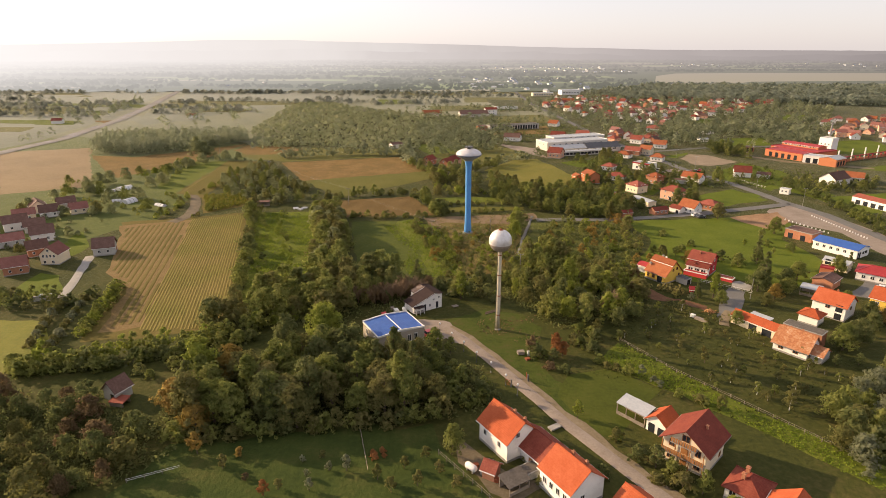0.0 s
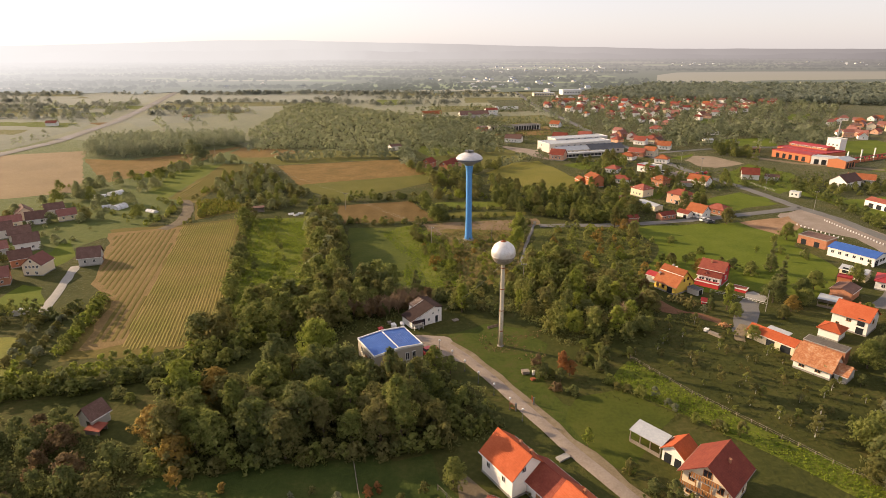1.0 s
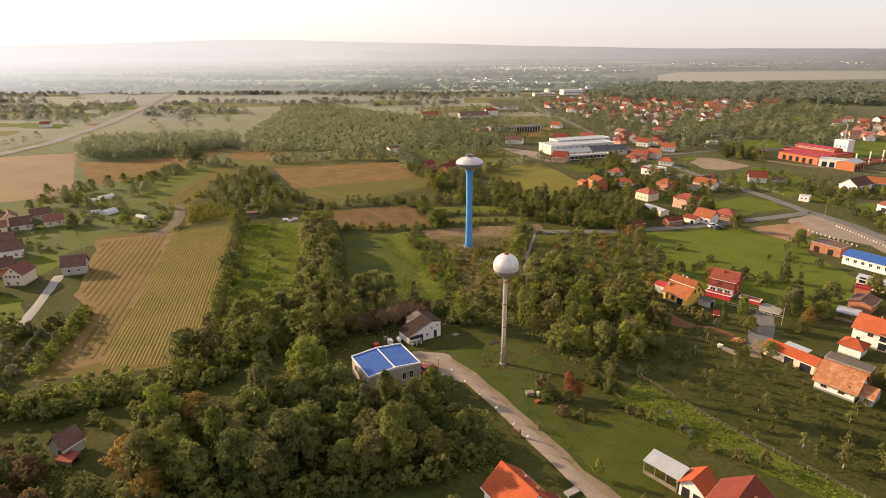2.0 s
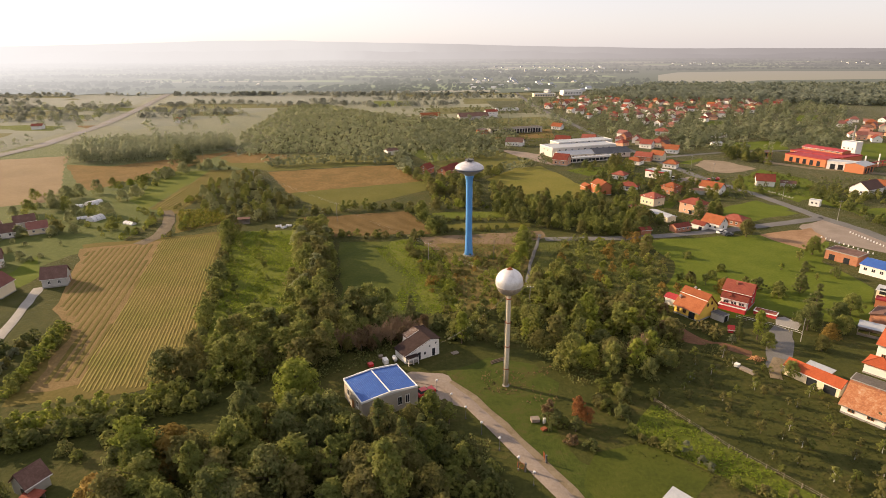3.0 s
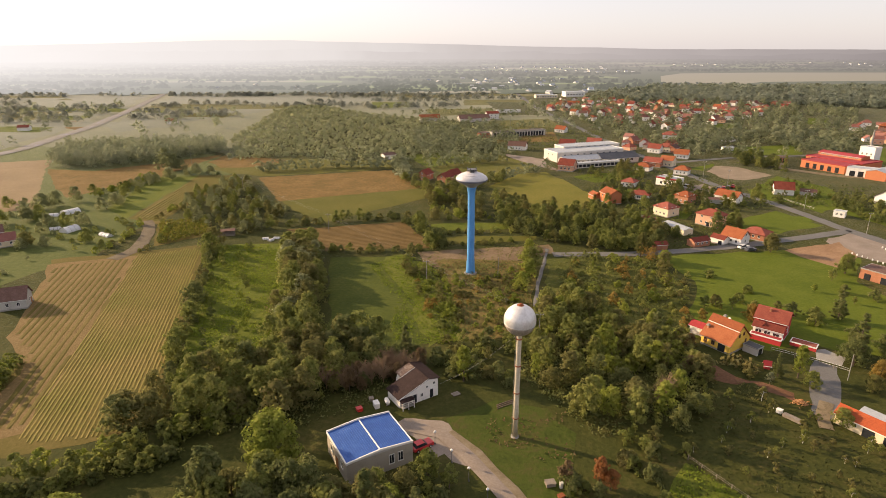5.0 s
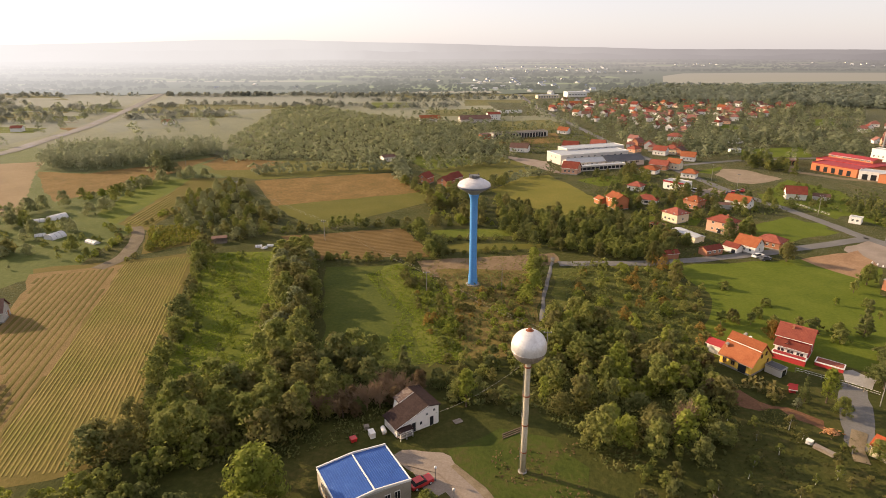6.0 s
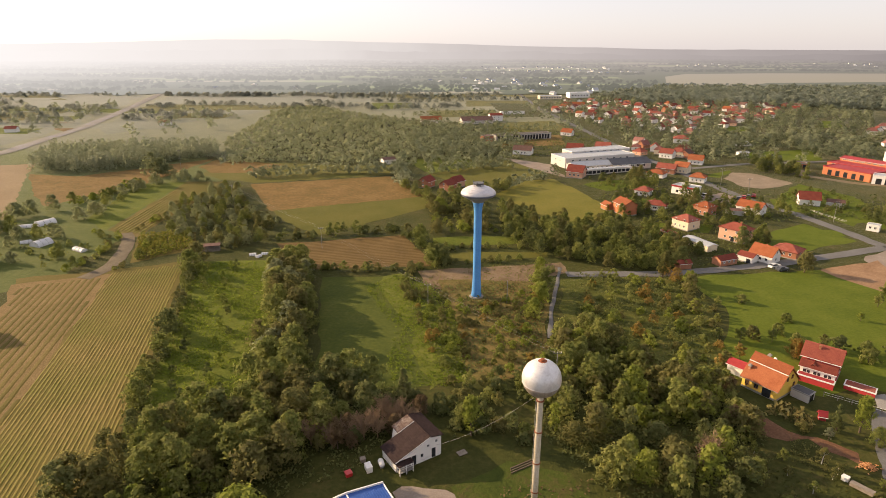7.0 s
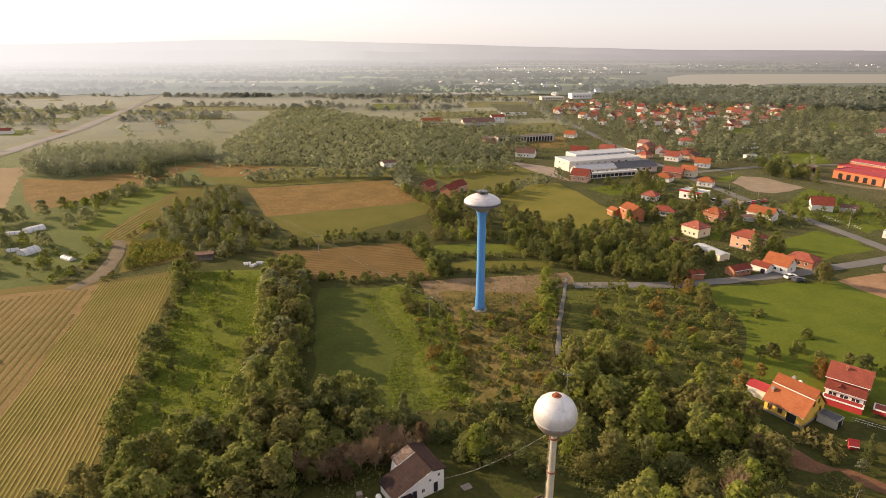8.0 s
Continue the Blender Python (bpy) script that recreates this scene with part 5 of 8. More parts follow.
flat_house("lean-to with grey slab roof beside the yellow house", 75.4, 169.8, -56, 3.6, 2.6, 1.8, "grey", "slate", rim=0.05, name="lean_to", category="shed", gates=[("E", 0, 1.5, 1.8)])
gable_house("little red-roofed shed behind the yellow house", 66.4, 179.6, -50, 3.4, 2.6, 2.2, 0.8, "white", "scarlet", over=0.3, plinth=False, name="shed", category="shed")
gable_house("crimson house with orange-red tiled roof", 85.2, 179.8, -41, 7.0, 6.2, 4.6, 1.9, "red", "red", over=0.45, wins=[("E", 0, 2.0, 1.2, 1.4), ("E", 0, 4.6, 1.0, 1.0)], chims=[(-0.8, -1.0)])
gable_house("front part of the crimson house with lower red roof", 82.8, 177.0, -41, 6.6, 2.8, 2.9, 0.8, "white", "maroon", over=0.35, wins=row_of("S", 3, 6, 1.9, 1.6, 0.9), name="house_wing")
flat_house("low crimson terrace before the white verandah", 81.3, 175.2, -41, 7.0, 1.7, 1.5, "red", "scarlet", rim=0.08, name="terrace", category="terrace")
gable_house("small gabled dormer roof on the crimson house", 82.3, 177.9, 49, 2.4, 1.6, 3.0, 0.7, "white", "maroon", over=0.25, plinth=False, name="dormer")
flat_house("crimson terrace wall with white posts", 89.2, 172.3, -41, 5.6, 2.6, 1.0, "red", "red", rim=0.1, name="terrace", category="terrace")
gable_house("tiny red-roofed garden hut", 74.9, 162.2, -20, 1.2, 1.1, 1.0, 0.6, "red", "scarlet", over=0.25, plinth=False, name="garden_hut", category="shed")

# left settlement
SIZE[0] = 0.9
gable_house("grey rendered house with brown roof at the field's edge", -120.3, 197.3, 20, 7.4, 6.4, 3.4, 2.9, "grey", "brown", wins=[("S", -1.5, 1.8, 0.9, 1.2), ("S", 1.5, 1.8, 0.9, 1.2), ("E", 0, 2, 0.8, 1.2)], doors=[("E", 1.6, 1, 2)])
SIZE[0] = 0.74
gable_house("two-storey cream house with red gable roof", -132.6, 188.6, 92, 9.0, 8.2, 5.0, 3.4, "cream", "dusty", wins=[("W", -2.2, 1.4, 1.2, 1.5), ("W", 1.6, 1.4, 1.2, 1.5), ("W", -2.4, 4.2, 1.0, 1.4), ("W", -0.8, 4.2, 1.0, 1.4), ("W", 0.8, 4.2, 1.0, 1.4), ("W", 2.4, 4.2, 1.0, 1.4), ("W", 0, 6.7, 1.0, 1.2)])
gable_house("red brick house with dark red roof", -139.0, 178.5, 30, 9.0, 8.0, 4.0, 3.2, "brick", "dusty", wins=[("E", 0, 2, 1, 1.2), ("S", -2, 2, 1, 1.2), ("S", 2, 2, 1, 1.2)])
gable_house("brick house with maroon roof among garden trees", -143.5, 196.0, 40, 8.5, 7.5, 4.0, 3.2, "brick", "brown", wins=[("S", -2, 2, 1, 1.2), ("S", 2, 2, 1, 1.2)])
SIZE[0] = 0.82
rng = random.Random(21)
for i, (hx, hy) in enumerate([(-152, 212), (-163, 224), (-172, 226), (-171, 246), (-162, 252), (-171, 258), (-181, 253), (-178, 240), (-190, 232), (-171, 208), (-185, 222), (-160, 206)]):
    gable_house("dark-roofed farmhouse in the misty hamlet", hx, hy, rng.choice((35, 40, 125)) + rng.uniform(-6, 6), rng.uniform(8, 11), rng.uniform(6.5, 8), rng.uniform(3, 4.4), rng.uniform(2.4, 3.2), rng.choice(("grey", "white", "cream")), rng.choice(("brown", "dusty", "brown")),
                wins=[("S", -2, 1.9, 1, 1.2), ("S", 2, 1.9, 1, 1.2)], group="hamlet houses")
SIZE[0] = 1.0
gable_house("little wooden barn with brown roof in a shaded clearing", -68.0, 106.6, 66, 3.8, 3.8, 2.3, 1.9, "grey", "brown", over=0.35, gates=[("W", 0.8, 0.9, 1.7)], plinth=False, name="barn", category="barn")
open_shed(-66.2, 103.8, -10, 3.4, 2.6, 0.9, "low red-roofed woodpile shelter", "red", rise=0.3)

# ---- village along the main road ----
V = "village houses"
SIZE[0] = 0.86
W4 = [("S", -2.4, 1.8, 1.0, 1.2), ("S", 0, 1.8, 1.0, 1.2), ("S", 2.4, 1.8, 1.0, 1.2), ("E", 0, 1.9, 1.0, 1.2)]
W8 = W4 + [("S", -2.4, 4.6, 1.0, 1.2), ("S", 2.4, 4.6, 1.0, 1.2), ("E", -1.2, 4.6, 1.0, 1.2), ("E", 1.6, 4.6, 1.0, 1.2)]
hip_house("two-storey salmon pink house with red hipped roof", 111.6, 276.6, -54, 11.0, 8.4, 5.4, 2.4, "pink", "red", wins=W8, chims=[(1.5, 0.6)], gates=[("S", 1.0, 1.6, 2.2)])
gable_house("white roadside house with orange roof", 110.5, 253.0, -55, 8.8, 7.0, 3.4, 3.0, "white", "clay", wins=W4 + [("E", 0, 4.6, 0.9, 1.1)], chims=[(0, 0.6)])
gable_house("low annex with maroon roof by the road", 104.5, 252.5, -55, 6.0, 4.4, 2.4, 1.2, "white", "maroon", over=0.3, name="house_wing", gates=[("S", 1.5, 1.6, 1.8)])
hip_house("brick house with orange-red hipped roof", 121.5, 258.5, -50, 9.5, 8.0, 2.9, 2.2, "brick", "red", wins=W4)
gable_house("long low brick stable with maroon roof", 95.6, 250.2, 22, 8.6, 4.4, 2.3, 1.2, "brick", "maroon", over=0.3, wins=[("S", -2.5, 1.5, 1.0, 0.9), ("S", 0, 1.5, 1.0, 0.9), ("S", 2.5, 1.5, 1.0, 0.9)], plinth=False, name="stable", category="barn")
gable_house("small brick shed with maroon roof", 80.0, 246.2, 12, 5.0, 3.6, 2.2, 0.9, "brick", "maroon", over=0.3, plinth=False, name="shed", category="shed")
gable_house("long low grey-roofed hall", 94.6, 268.0, -69, 14.0, 5.2, 2.4, 0.5, "cream", "grey", over=0.3, gates=[("S", -2, 2, 1.6)], plinth=False, name="outbuilding", category="shed")
flat_house("row of brick garages with flat roof", 87.6, 279.0, -69, 9.0, 4.4, 2.6, "brick", "maroon", rim=0.1, gates=gates_of("W", 2, 4, 0.1, 1.6, 2) + gates_of("S", 3, 8, 0.1, 2, 2), name="garage", category="garage")
hip_house("house with dark red hipped roof and cream walls", 98.6, 291.8, -60, 9.0, 8.4, 4.4, 2.4, "cream", "red", wins=W8)
hip_house("brick house with orange hipped roof", 115.2, 313.0, -55, 8.2, 7.4, 4.2, 2.4, "brick", "clay", wins=W8)
gable_house("bright orange rendered house with orange roof", 80.4, 314.0, -74, 10.0, 7.6, 5.4, 2.2, "orange", "clay", wins=[("W", 0, 2, 1, 1.2), ("S", -2, 4, 1, 1.2), ("S", 1, 4, 1, 1.2)], chims=[(0, 0.5)])
gable_house("small annex with orange roof", 74.8, 320.5, -74, 6.0, 5.0, 2.6, 1.4, "orange", "clay", over=0.3, name="house_wing")
hip_house("white bungalow with brown-red roof", 97.0, 321.0, -30, 10.0, 7.6, 2.9, 2.0, "white", "red", wins=row_of("S", 2, 6, 1.6, 2.2, 1.3, 1.2), chims=[(-1.5, 0.5)])
hip_house("house with red hipped roof and white walls", 99.6, 347.6, -40, 8.0, 7.5, 3.2, 2.2, "white", "red", wins=W4)
SHOP = flat_house("white petrol station shop with red roof rim", 121.8, 350.6, -50, 13.0, 9.5, 4.6, "white", "grey", rim=0.5, wins=row_of("S", 3, 9, 1.8, 1.6, 1.8), name="shop", category="building")
gable_house("house with long orange roof", 136.4, 314.5, -50, 12.0, 7.5, 3.6, 2.6, "white", "clay", wins=W4 + [("E", 0, 4.4, 0.9, 1)])
gable_house("low grey garage with brown roof", 128.0, 312.0, -10, 8.0, 4.0, 2.3, 0.7, "grey", "brown", over=0.3, plinth=False, name="garage", category="garage")
gable_house("white house with maroon roof and wooden gable", 170.5, 329.5, -20, 10.0, 8.0, 3.6, 3.4, "white", "maroon", wins=[("W", -2.2, 1.8, 1, 1.2), ("W", 0, 1.8, 1, 1.2), ("W", 2.2, 1.8, 1, 1.2), ("W", -1, 4.6, 1, 1.2), ("W", 1, 4.6, 1, 1.2)])
gable_house("low outbuilding behind the white house", 181.0, 326.0, -30, 8.0, 5.0, 2.4, 1.2, "grey", "brown", over=0.3, plinth=False, name="shed", category="shed")
gable_house("large white house with brown roof", 211.5, 311.0, 28, 16.0, 10.0, 3.8, 3.6, "white", "brown", wins=[("W", -2, 2, 1.2, 1.4), ("W", 1.5, 2, 1.2, 1.4), ("S", -3, 2, 1.2, 1.3), ("S", 2, 2, 1.2, 1.3)], chims=[(2, 0.5)])
gable_house("side house with orange roof", 226.0, 317.0, -35, 10.0, 8.0, 3.2, 2.6, "grey", "clay", wins=W4)
gable_house("long white shop with red-brown roof and dark gates", 199.5, 262.5, -72, 20.0, 8.0, 3.6, 1.2, "white", "red", over=0.2, gates=gates_of("S", 4, 17, 0.1, 2.6, 2.4), plinth=False, name="shop", category="building")
flat_house("little white roadside hut", 172.4, 288.2, -45, 5.0, 4.0, 3.0, "white", "grey", rim=0.2, wins=[("S", -1, 1.7, 1, 1.1), ("S", 1, 1.7, 1, 1.1)], name="hut", category="building")
flat_house("small pavilion with flat red rim", 216.5, 419.0, -18, 11.0, 7.0, 3.4, "brick", "brown", rim=0.4, gates=gates_of("S", 4, 10, 0.1, 1.8, 2.6), name="pavilion", category="building")

for hx, hy, yw, ln, wd, ht, rs_, wl, tl, hip in ((121, 391, -40, 11, 8, 3.0, 2.2, "white", "clay", True), (131, 403, -35, 12, 8.5, 3.6, 2.6, "brick", "red", False), (140, 403, -40, 9, 8, 4.6, 2.6, "cream", "clay", False),
                                                 (149, 452, -40, 10, 8, 4.0, 3.0, "white", "red", False), (158, 456, -35, 11, 9, 4.4, 2.8, "cream", "red", True), (159, 430, -30, 10, 8, 3.6, 3.0, "white", "clay", False),
                                                 (139, 378, -35, 9, 7.5, 3.4, 2.6, "white", "clay", True), (183, 517, -20, 12, 9, 4.0, 3.0, "white", "red", True), (166, 470, 40, 10, 8, 4.0, 3.0, "brick", "red", False),
                                                 (224, 502, 15, 12, 6, 3.0, 0.8, "white", "grey", False), (203, 460, 10, 8, 5, 2.6, 0.8, "white", "grey", False)):
    (hip_house if hip else gable_house)({"clay": "village house with faded clay tiled roof", "red": "village house with red tiled roof", "grey": "low white shed with pale sheet roof"}[tl], hx, hy, yw, ln, wd, ht, rs_, wl, tl, wins=W4, group=V)
part("fascia", Solid().box(-6.72, 6.72, -4.98, -4.86, 4.2, 5.16).box(-6.74, -6.62, -4.86, 4.9, 4.2, 5.16).mesh("fascia", TILE["scarlet"]), SHOP, label="red painted roof rim")

SIZE[0] = 1.0
# white factory halls
flat_house("long white factory hall with flat roof", 94.5, 432.0, 20, 50.0, 17.0, 6.0, "offwhite", "grey", wins=row_of("S", 9, 44, 1.9, 1.6, 0.9) + row_of("S", 9, 44, 4.4, 1.6, 0.9) + row_of("W", 2, 10, 4, 1.2, 1), name="factory", category="factory")
flat_house("taller rear block of the white factory", 100.0, 446.5, 20, 44.0, 11.5, 6.9, "offwhite", "grey", wins=row_of("S", 6, 30, 6.4, 2.4, 0.5), name="factory", category="factory")
gable_house("white hall with grey sheet roof", 87.0, 410.0, 17, 25.0, 9.0, 3.6, 1.8, "offwhite", "grey", over=0.3, wins=row_of("S", 7, 22, 2.4, 1.5, 1.2) + [("W", 0, 3.9, 1.0, 1.0), ("W", -2.4, 2, 1.2, 1.4), ("W", 2.4, 2, 1.2, 1.4)], name="factory", category="factory")
gable_house("white hall with dark slate roof", 112.0, 417.5, 17, 26.0, 11.0, 3.4, 2.6, "offwhite", "slate", over=0.5, wins=row_of("S", 5, 20, 2.4, 2.4, 1.6), chims=[], name="factory", category="factory")
flat_house("low glazed canopy beside the hall", 93.5, 401.2, 19, 36.0, 3.2, 3.0, "offwhite", "grey", rim=0.3, gates=gates_of("S", 12, 34, 0.6, 2.4, 1.6), name="canopy", category="building")
gable_house("house with dark roof beside the factory yard", 75.5, 391.0, -30, 9.0, 8.0, 3.6, 3.0, "pink", "maroon", wins=W4)

# red factory
flat_house("brick-orange workshop hall with red roof rim", 232.0, 391.0, -64, 26.0, 14.0, 4.6, "orange", "scarlet", rim=0.4, gates=gates_of("W", 2, 12, 0.2, 2.4, 3) + gates_of("S", 5, 22, 0.2, 2.2, 3), name="factory", category="factory")
flat_house("red-roofed main hall of the red factory", 247.0, 402.0, -64, 34.0, 20.0, 4.6, "orange", "scarlet", rim=0.4, wins=row_of("S", 8, 30, 3.8, 2.0, 1.0), name="factory", category="factory")
gable_house("raised rear hall with red sheet roof", 250.5, 407.5, -64, 26.0, 9.0, 6.2, 0.8, "orange", "scarlet", over=0.4, wins=row_of("S", 7, 24, 5.6, 2.4, 0.7), name="factory", category="factory", plinth=False)
flat_house("white flat-roofed hall beside the red factory", 238.5, 372.0, -40, 14.0, 9.0, 4.6, "white", "grey", rim=0.3, gates=gates_of("S", 3, 12, 0.2, 2.6, 3), name="factory", category="factory")
gable_house("orange hall with pale roof", 243.5, 364.0, 34, 13.0, 10.0, 4.4, 1.2, "orange", "grey", over=0.2, gates=gates_of("S", 3, 11, 0.2, 2.2, 3), name="factory", category="factory", plinth=False)
flat_house("small white tower block with chimney", 270.0, 412.0, -64, 9.0, 7.0, 10.0, "white", "grey", wins=row_of("S", 3, 8, 6, 1, 1.2), name="factory", category="factory")
tagged(new("factory_chimney", Solid().lathe([(0.9, 0), (0.7, 9), (0.5, 19), (0.62, 19.2), (0.6, 19.8)], 16).mesh("factory_chimney", CONCRETE)), "slim pale factory chimney", "chimney").matrix_basis = pose(274, 418, 0)


def factory_fence(a, b, n):
    a, b = Vector((*a, 0)), Vector((*b, 0))
    d = (b - a).normalized()
    top = thing("factory_wall", Matrix.Translation(a), "long red-framed wall with tall white pillars", "wall")
    yaw = math.degrees(math.atan2(d.y, d.x))
    ln = (b - a).length
    part("rail_wall", Solid().box(0, ln, -0.2, 0.2, 0, 1.6, pose(0, 0, 0, 0, 0, yaw)).mesh("rail_wall", WALL["orange"]), top)
    part("top_beam", Solid().box(0, ln, -0.25, 0.25, 3.0, 3.5, pose(0, 0, 0, 0, 0, yaw)).mesh("top_beam", TILE["scarlet"]), top)
    for i in range(n):
        u = ln * i / (n - 1)
        tall = i % 3 == 1
        part("pillar", Solid().box(u - 0.3, u + 0.3, -0.3, 0.3, 0, 8.0 if tall else 3.1, pose(0, 0, 0, 0, 0, yaw)).mesh("pillar", WHITE_PAINT if tall else TILE["scarlet"]), top)


factory_fence((247, 369), (312, 402), 16)

SIZE[0] = 0.9
# buildings further up the road
flat_house("long grey shed with a row of dark bays", 63.0, 536.0, 19.5, 54.0, 9.0, 5.0, "grey", "tin", rim=0.3, gates=gates_of("S", 18, 51, 0.2, 2.0, 4.0), name="warehouse", category="building")
flat_house("brick end block of the long shed", 34.0, 522.0, 19.5, 9.0, 8.0, 5.4, "brick", "brown", rim=0.3, wins=row_of("S", 3, 7, 3, 1, 1.2), name="warehouse", category="building")
gable_house("small white house with orange roof at the roadside", 103.5, 556.0, -35, 10, 8, 3.4, 2.8, "white", "clay", wins=W4)
gable_house("dark house with maroon roof behind the factory", 92.0, 472.0, -25, 12, 9, 4.0, 3.0, "brick", "maroon", wins=W4)
gable_house("house with dark roof behind the factory", 113.0, 478.0, -25, 11, 9, 4.0, 3.0, "pink", "red", wins=W4)
gable_house("derelict white house with dark roof", 55.0, 466.0, -20, 14, 9, 3.6, 2.8, "white", "brown", wins=W4)
for hx, hy, yw, wl, tl in ((-8.5, 366, 60, "brick", "maroon"), (2.5, 357, 55, "brick", "maroon"), (7.0, 366, 50, "pink", "maroon")):
    gable_house("brick house with maroon roof among trees", hx, hy, yw, 8, 6.6, 3.8, 2.4, wl, tl, wins=[("W", 0, 2, 1, 1.2), ("W", 0, 4.4, 1, 1.2), ("S", 0, 2.2, 1, 1.2)])
gable_house("roofless pale ruin among trees", -34.5, 430, 30, 9, 6, 3.4, 1.2, "white", "brown", wins=[("S", -2, 2, 1, 1.2), ("S", 2, 2, 1, 1.2)])
gable_house("wide farm building with brown roof", 32, 640, 12, 34, 14, 3.6, 3.5, "offwhite", "brown", wins=W4)
gable_house("white block beside the farm building", 52, 658, 12, 14, 10, 6.5, 2.0, "white", "maroon", wins=W8)
gable_house("white farmhouse with long red roof", -12, 640, 10, 22, 10, 4.0, 3.2, "white", "clay", wins=W4)
flat_house("long pale glass greenhouse in a field", 76, 724, 8, 30, 5, 3, "white", "grey", name="greenhouse", category="greenhouse")
flat_house("big white hall with curved roof far up the road", 198, 952, 10, 34, 18, 8, "white", "grey", name="hall", category="building", wins=row_of("S", 6, 30, 4, 3, 2))
flat_house("long pale building with dark windows", 152, 925, 8, 36, 12, 5, "cream", "grey", name="hall", category="building", wins=row_of("S", 8, 34, 2.5, 2.5, 2.5))

SIZE[0] = 0.76
# the red-roofed village quarter, house by house
TILE_PICK = ["dusty", "clay", "maroon", "dusty", "brown", "dusty", "red", "dusty", "maroon"]
WALL_PICK = ["white", "cream", "white", "brick", "white", "pink"]
LABELS = {"dusty": "village house with dusty dull red roof", "red": "village house with red tiled roof", "clay": "village house with faded clay tiled roof", "maroon": "village house with dark maroon roof", "brown": "village house with brown roof"}
rng = random.Random(5)
TOWN = [(122, 742), (150, 640), (200, 560), (300, 640), (455, 800), (330, 850), (200, 870), (140, 860)]
EAST = [(305, 462), (335, 540), (392, 620), (470, 620), (430, 520), (360, 452)]
NEAR = [(128, 470), (150, 440), (172, 452), (160, 500), (136, 520)]
HOUSES = []
for poly, gap, keep, sd in ((TOWN, 22, 0.85, 3), (EAST, 19, 0.85, 4), (NEAR, 15, 0.9, 9)):
    for hx, hy in scatter(poly, gap, sd):
        if rng.random() < keep:
            HOUSES.append((hx, hy))
            tl, wl, yw = rng.choice(TILE_PICK), rng.choice(WALL_PICK), rng.choice((-50, 40, -30, 60)) + rng.uniform(-10, 10)
            make = gable_house if rng.random() < 0.65 else hip_house
            make(LABELS[tl], hx, hy, yw, rng.uniform(9, 12), rng.uniform(7.5, 9), rng.uniform(3, 5.6), rng.uniform(2.4, 3.6), wl, tl, group=V,
                 wins=[("S", -2.2, 2, 1.1, 1.3), ("S", 2.2, 2, 1.1, 1.3), ("W", 0, 2.1, 1.1, 1.3)])
for hx, hy in scatter([(60, 1000), (250, 1000), (300, 1500), (-60, 1500)], 62, 12) + scatter([(120, 1750), (560, 1750), (620, 2350), (130, 2350)], 82, 15) + scatter([(880, 2250), (1150, 2250), (1220, 2750), (950, 2750)], 110, 16) + scatter([(1500, 2150), (1850, 2150), (1950, 2900), (1650, 2900)], 140, 17) + scatter([(-420, 560), (-260, 560), (-230, 760), (-370, 830)], 110, 13) + scatter([(-420, 900), (-60, 1000), (-100, 1400), (-500, 1300)], 220, 14):
    tl = rng.choice(TILE_PICK)
    gable_house("far white house with " + ("pale" if hy > 1000 else "dark maroon") + " roof", hx, hy, rng.uniform(-60, 60), 12, 9, 4, 2.4, "white", "grey" if hy > 1000 else "maroon", group=V, plinth=False)


# ---- trees ----


def leaf_quads(centres, normals, size, rs):
    """Three-cornered leaf sprays at the given places, facing roughly along the normals."""
    n = len(centres)
    nm = normals + rs.normal(0, 0.4, (n, 3))
    nm /= np.linalg.norm(nm, axis=1, keepdims=True) + 1e-9
    ax = np.cross(nm, rs.normal(0, 1, (n, 3)))
    ax /= np.linalg.norm(ax, axis=1, keepdims=True) + 1e-9
    bx = np.cross(nm, ax)
    s = (size * rs.uniform(0.6, 1.35, n))[:, None]
    tip = centres + ax * s * 1.25
    tip[:, 2] -= 0.3 * s[:, 0]
    return np.stack([centres - ax * s * 0.7 - bx * s * 0.75, tip, centres - ax * s * 0.5 + bx * s * 0.8], axis=1)


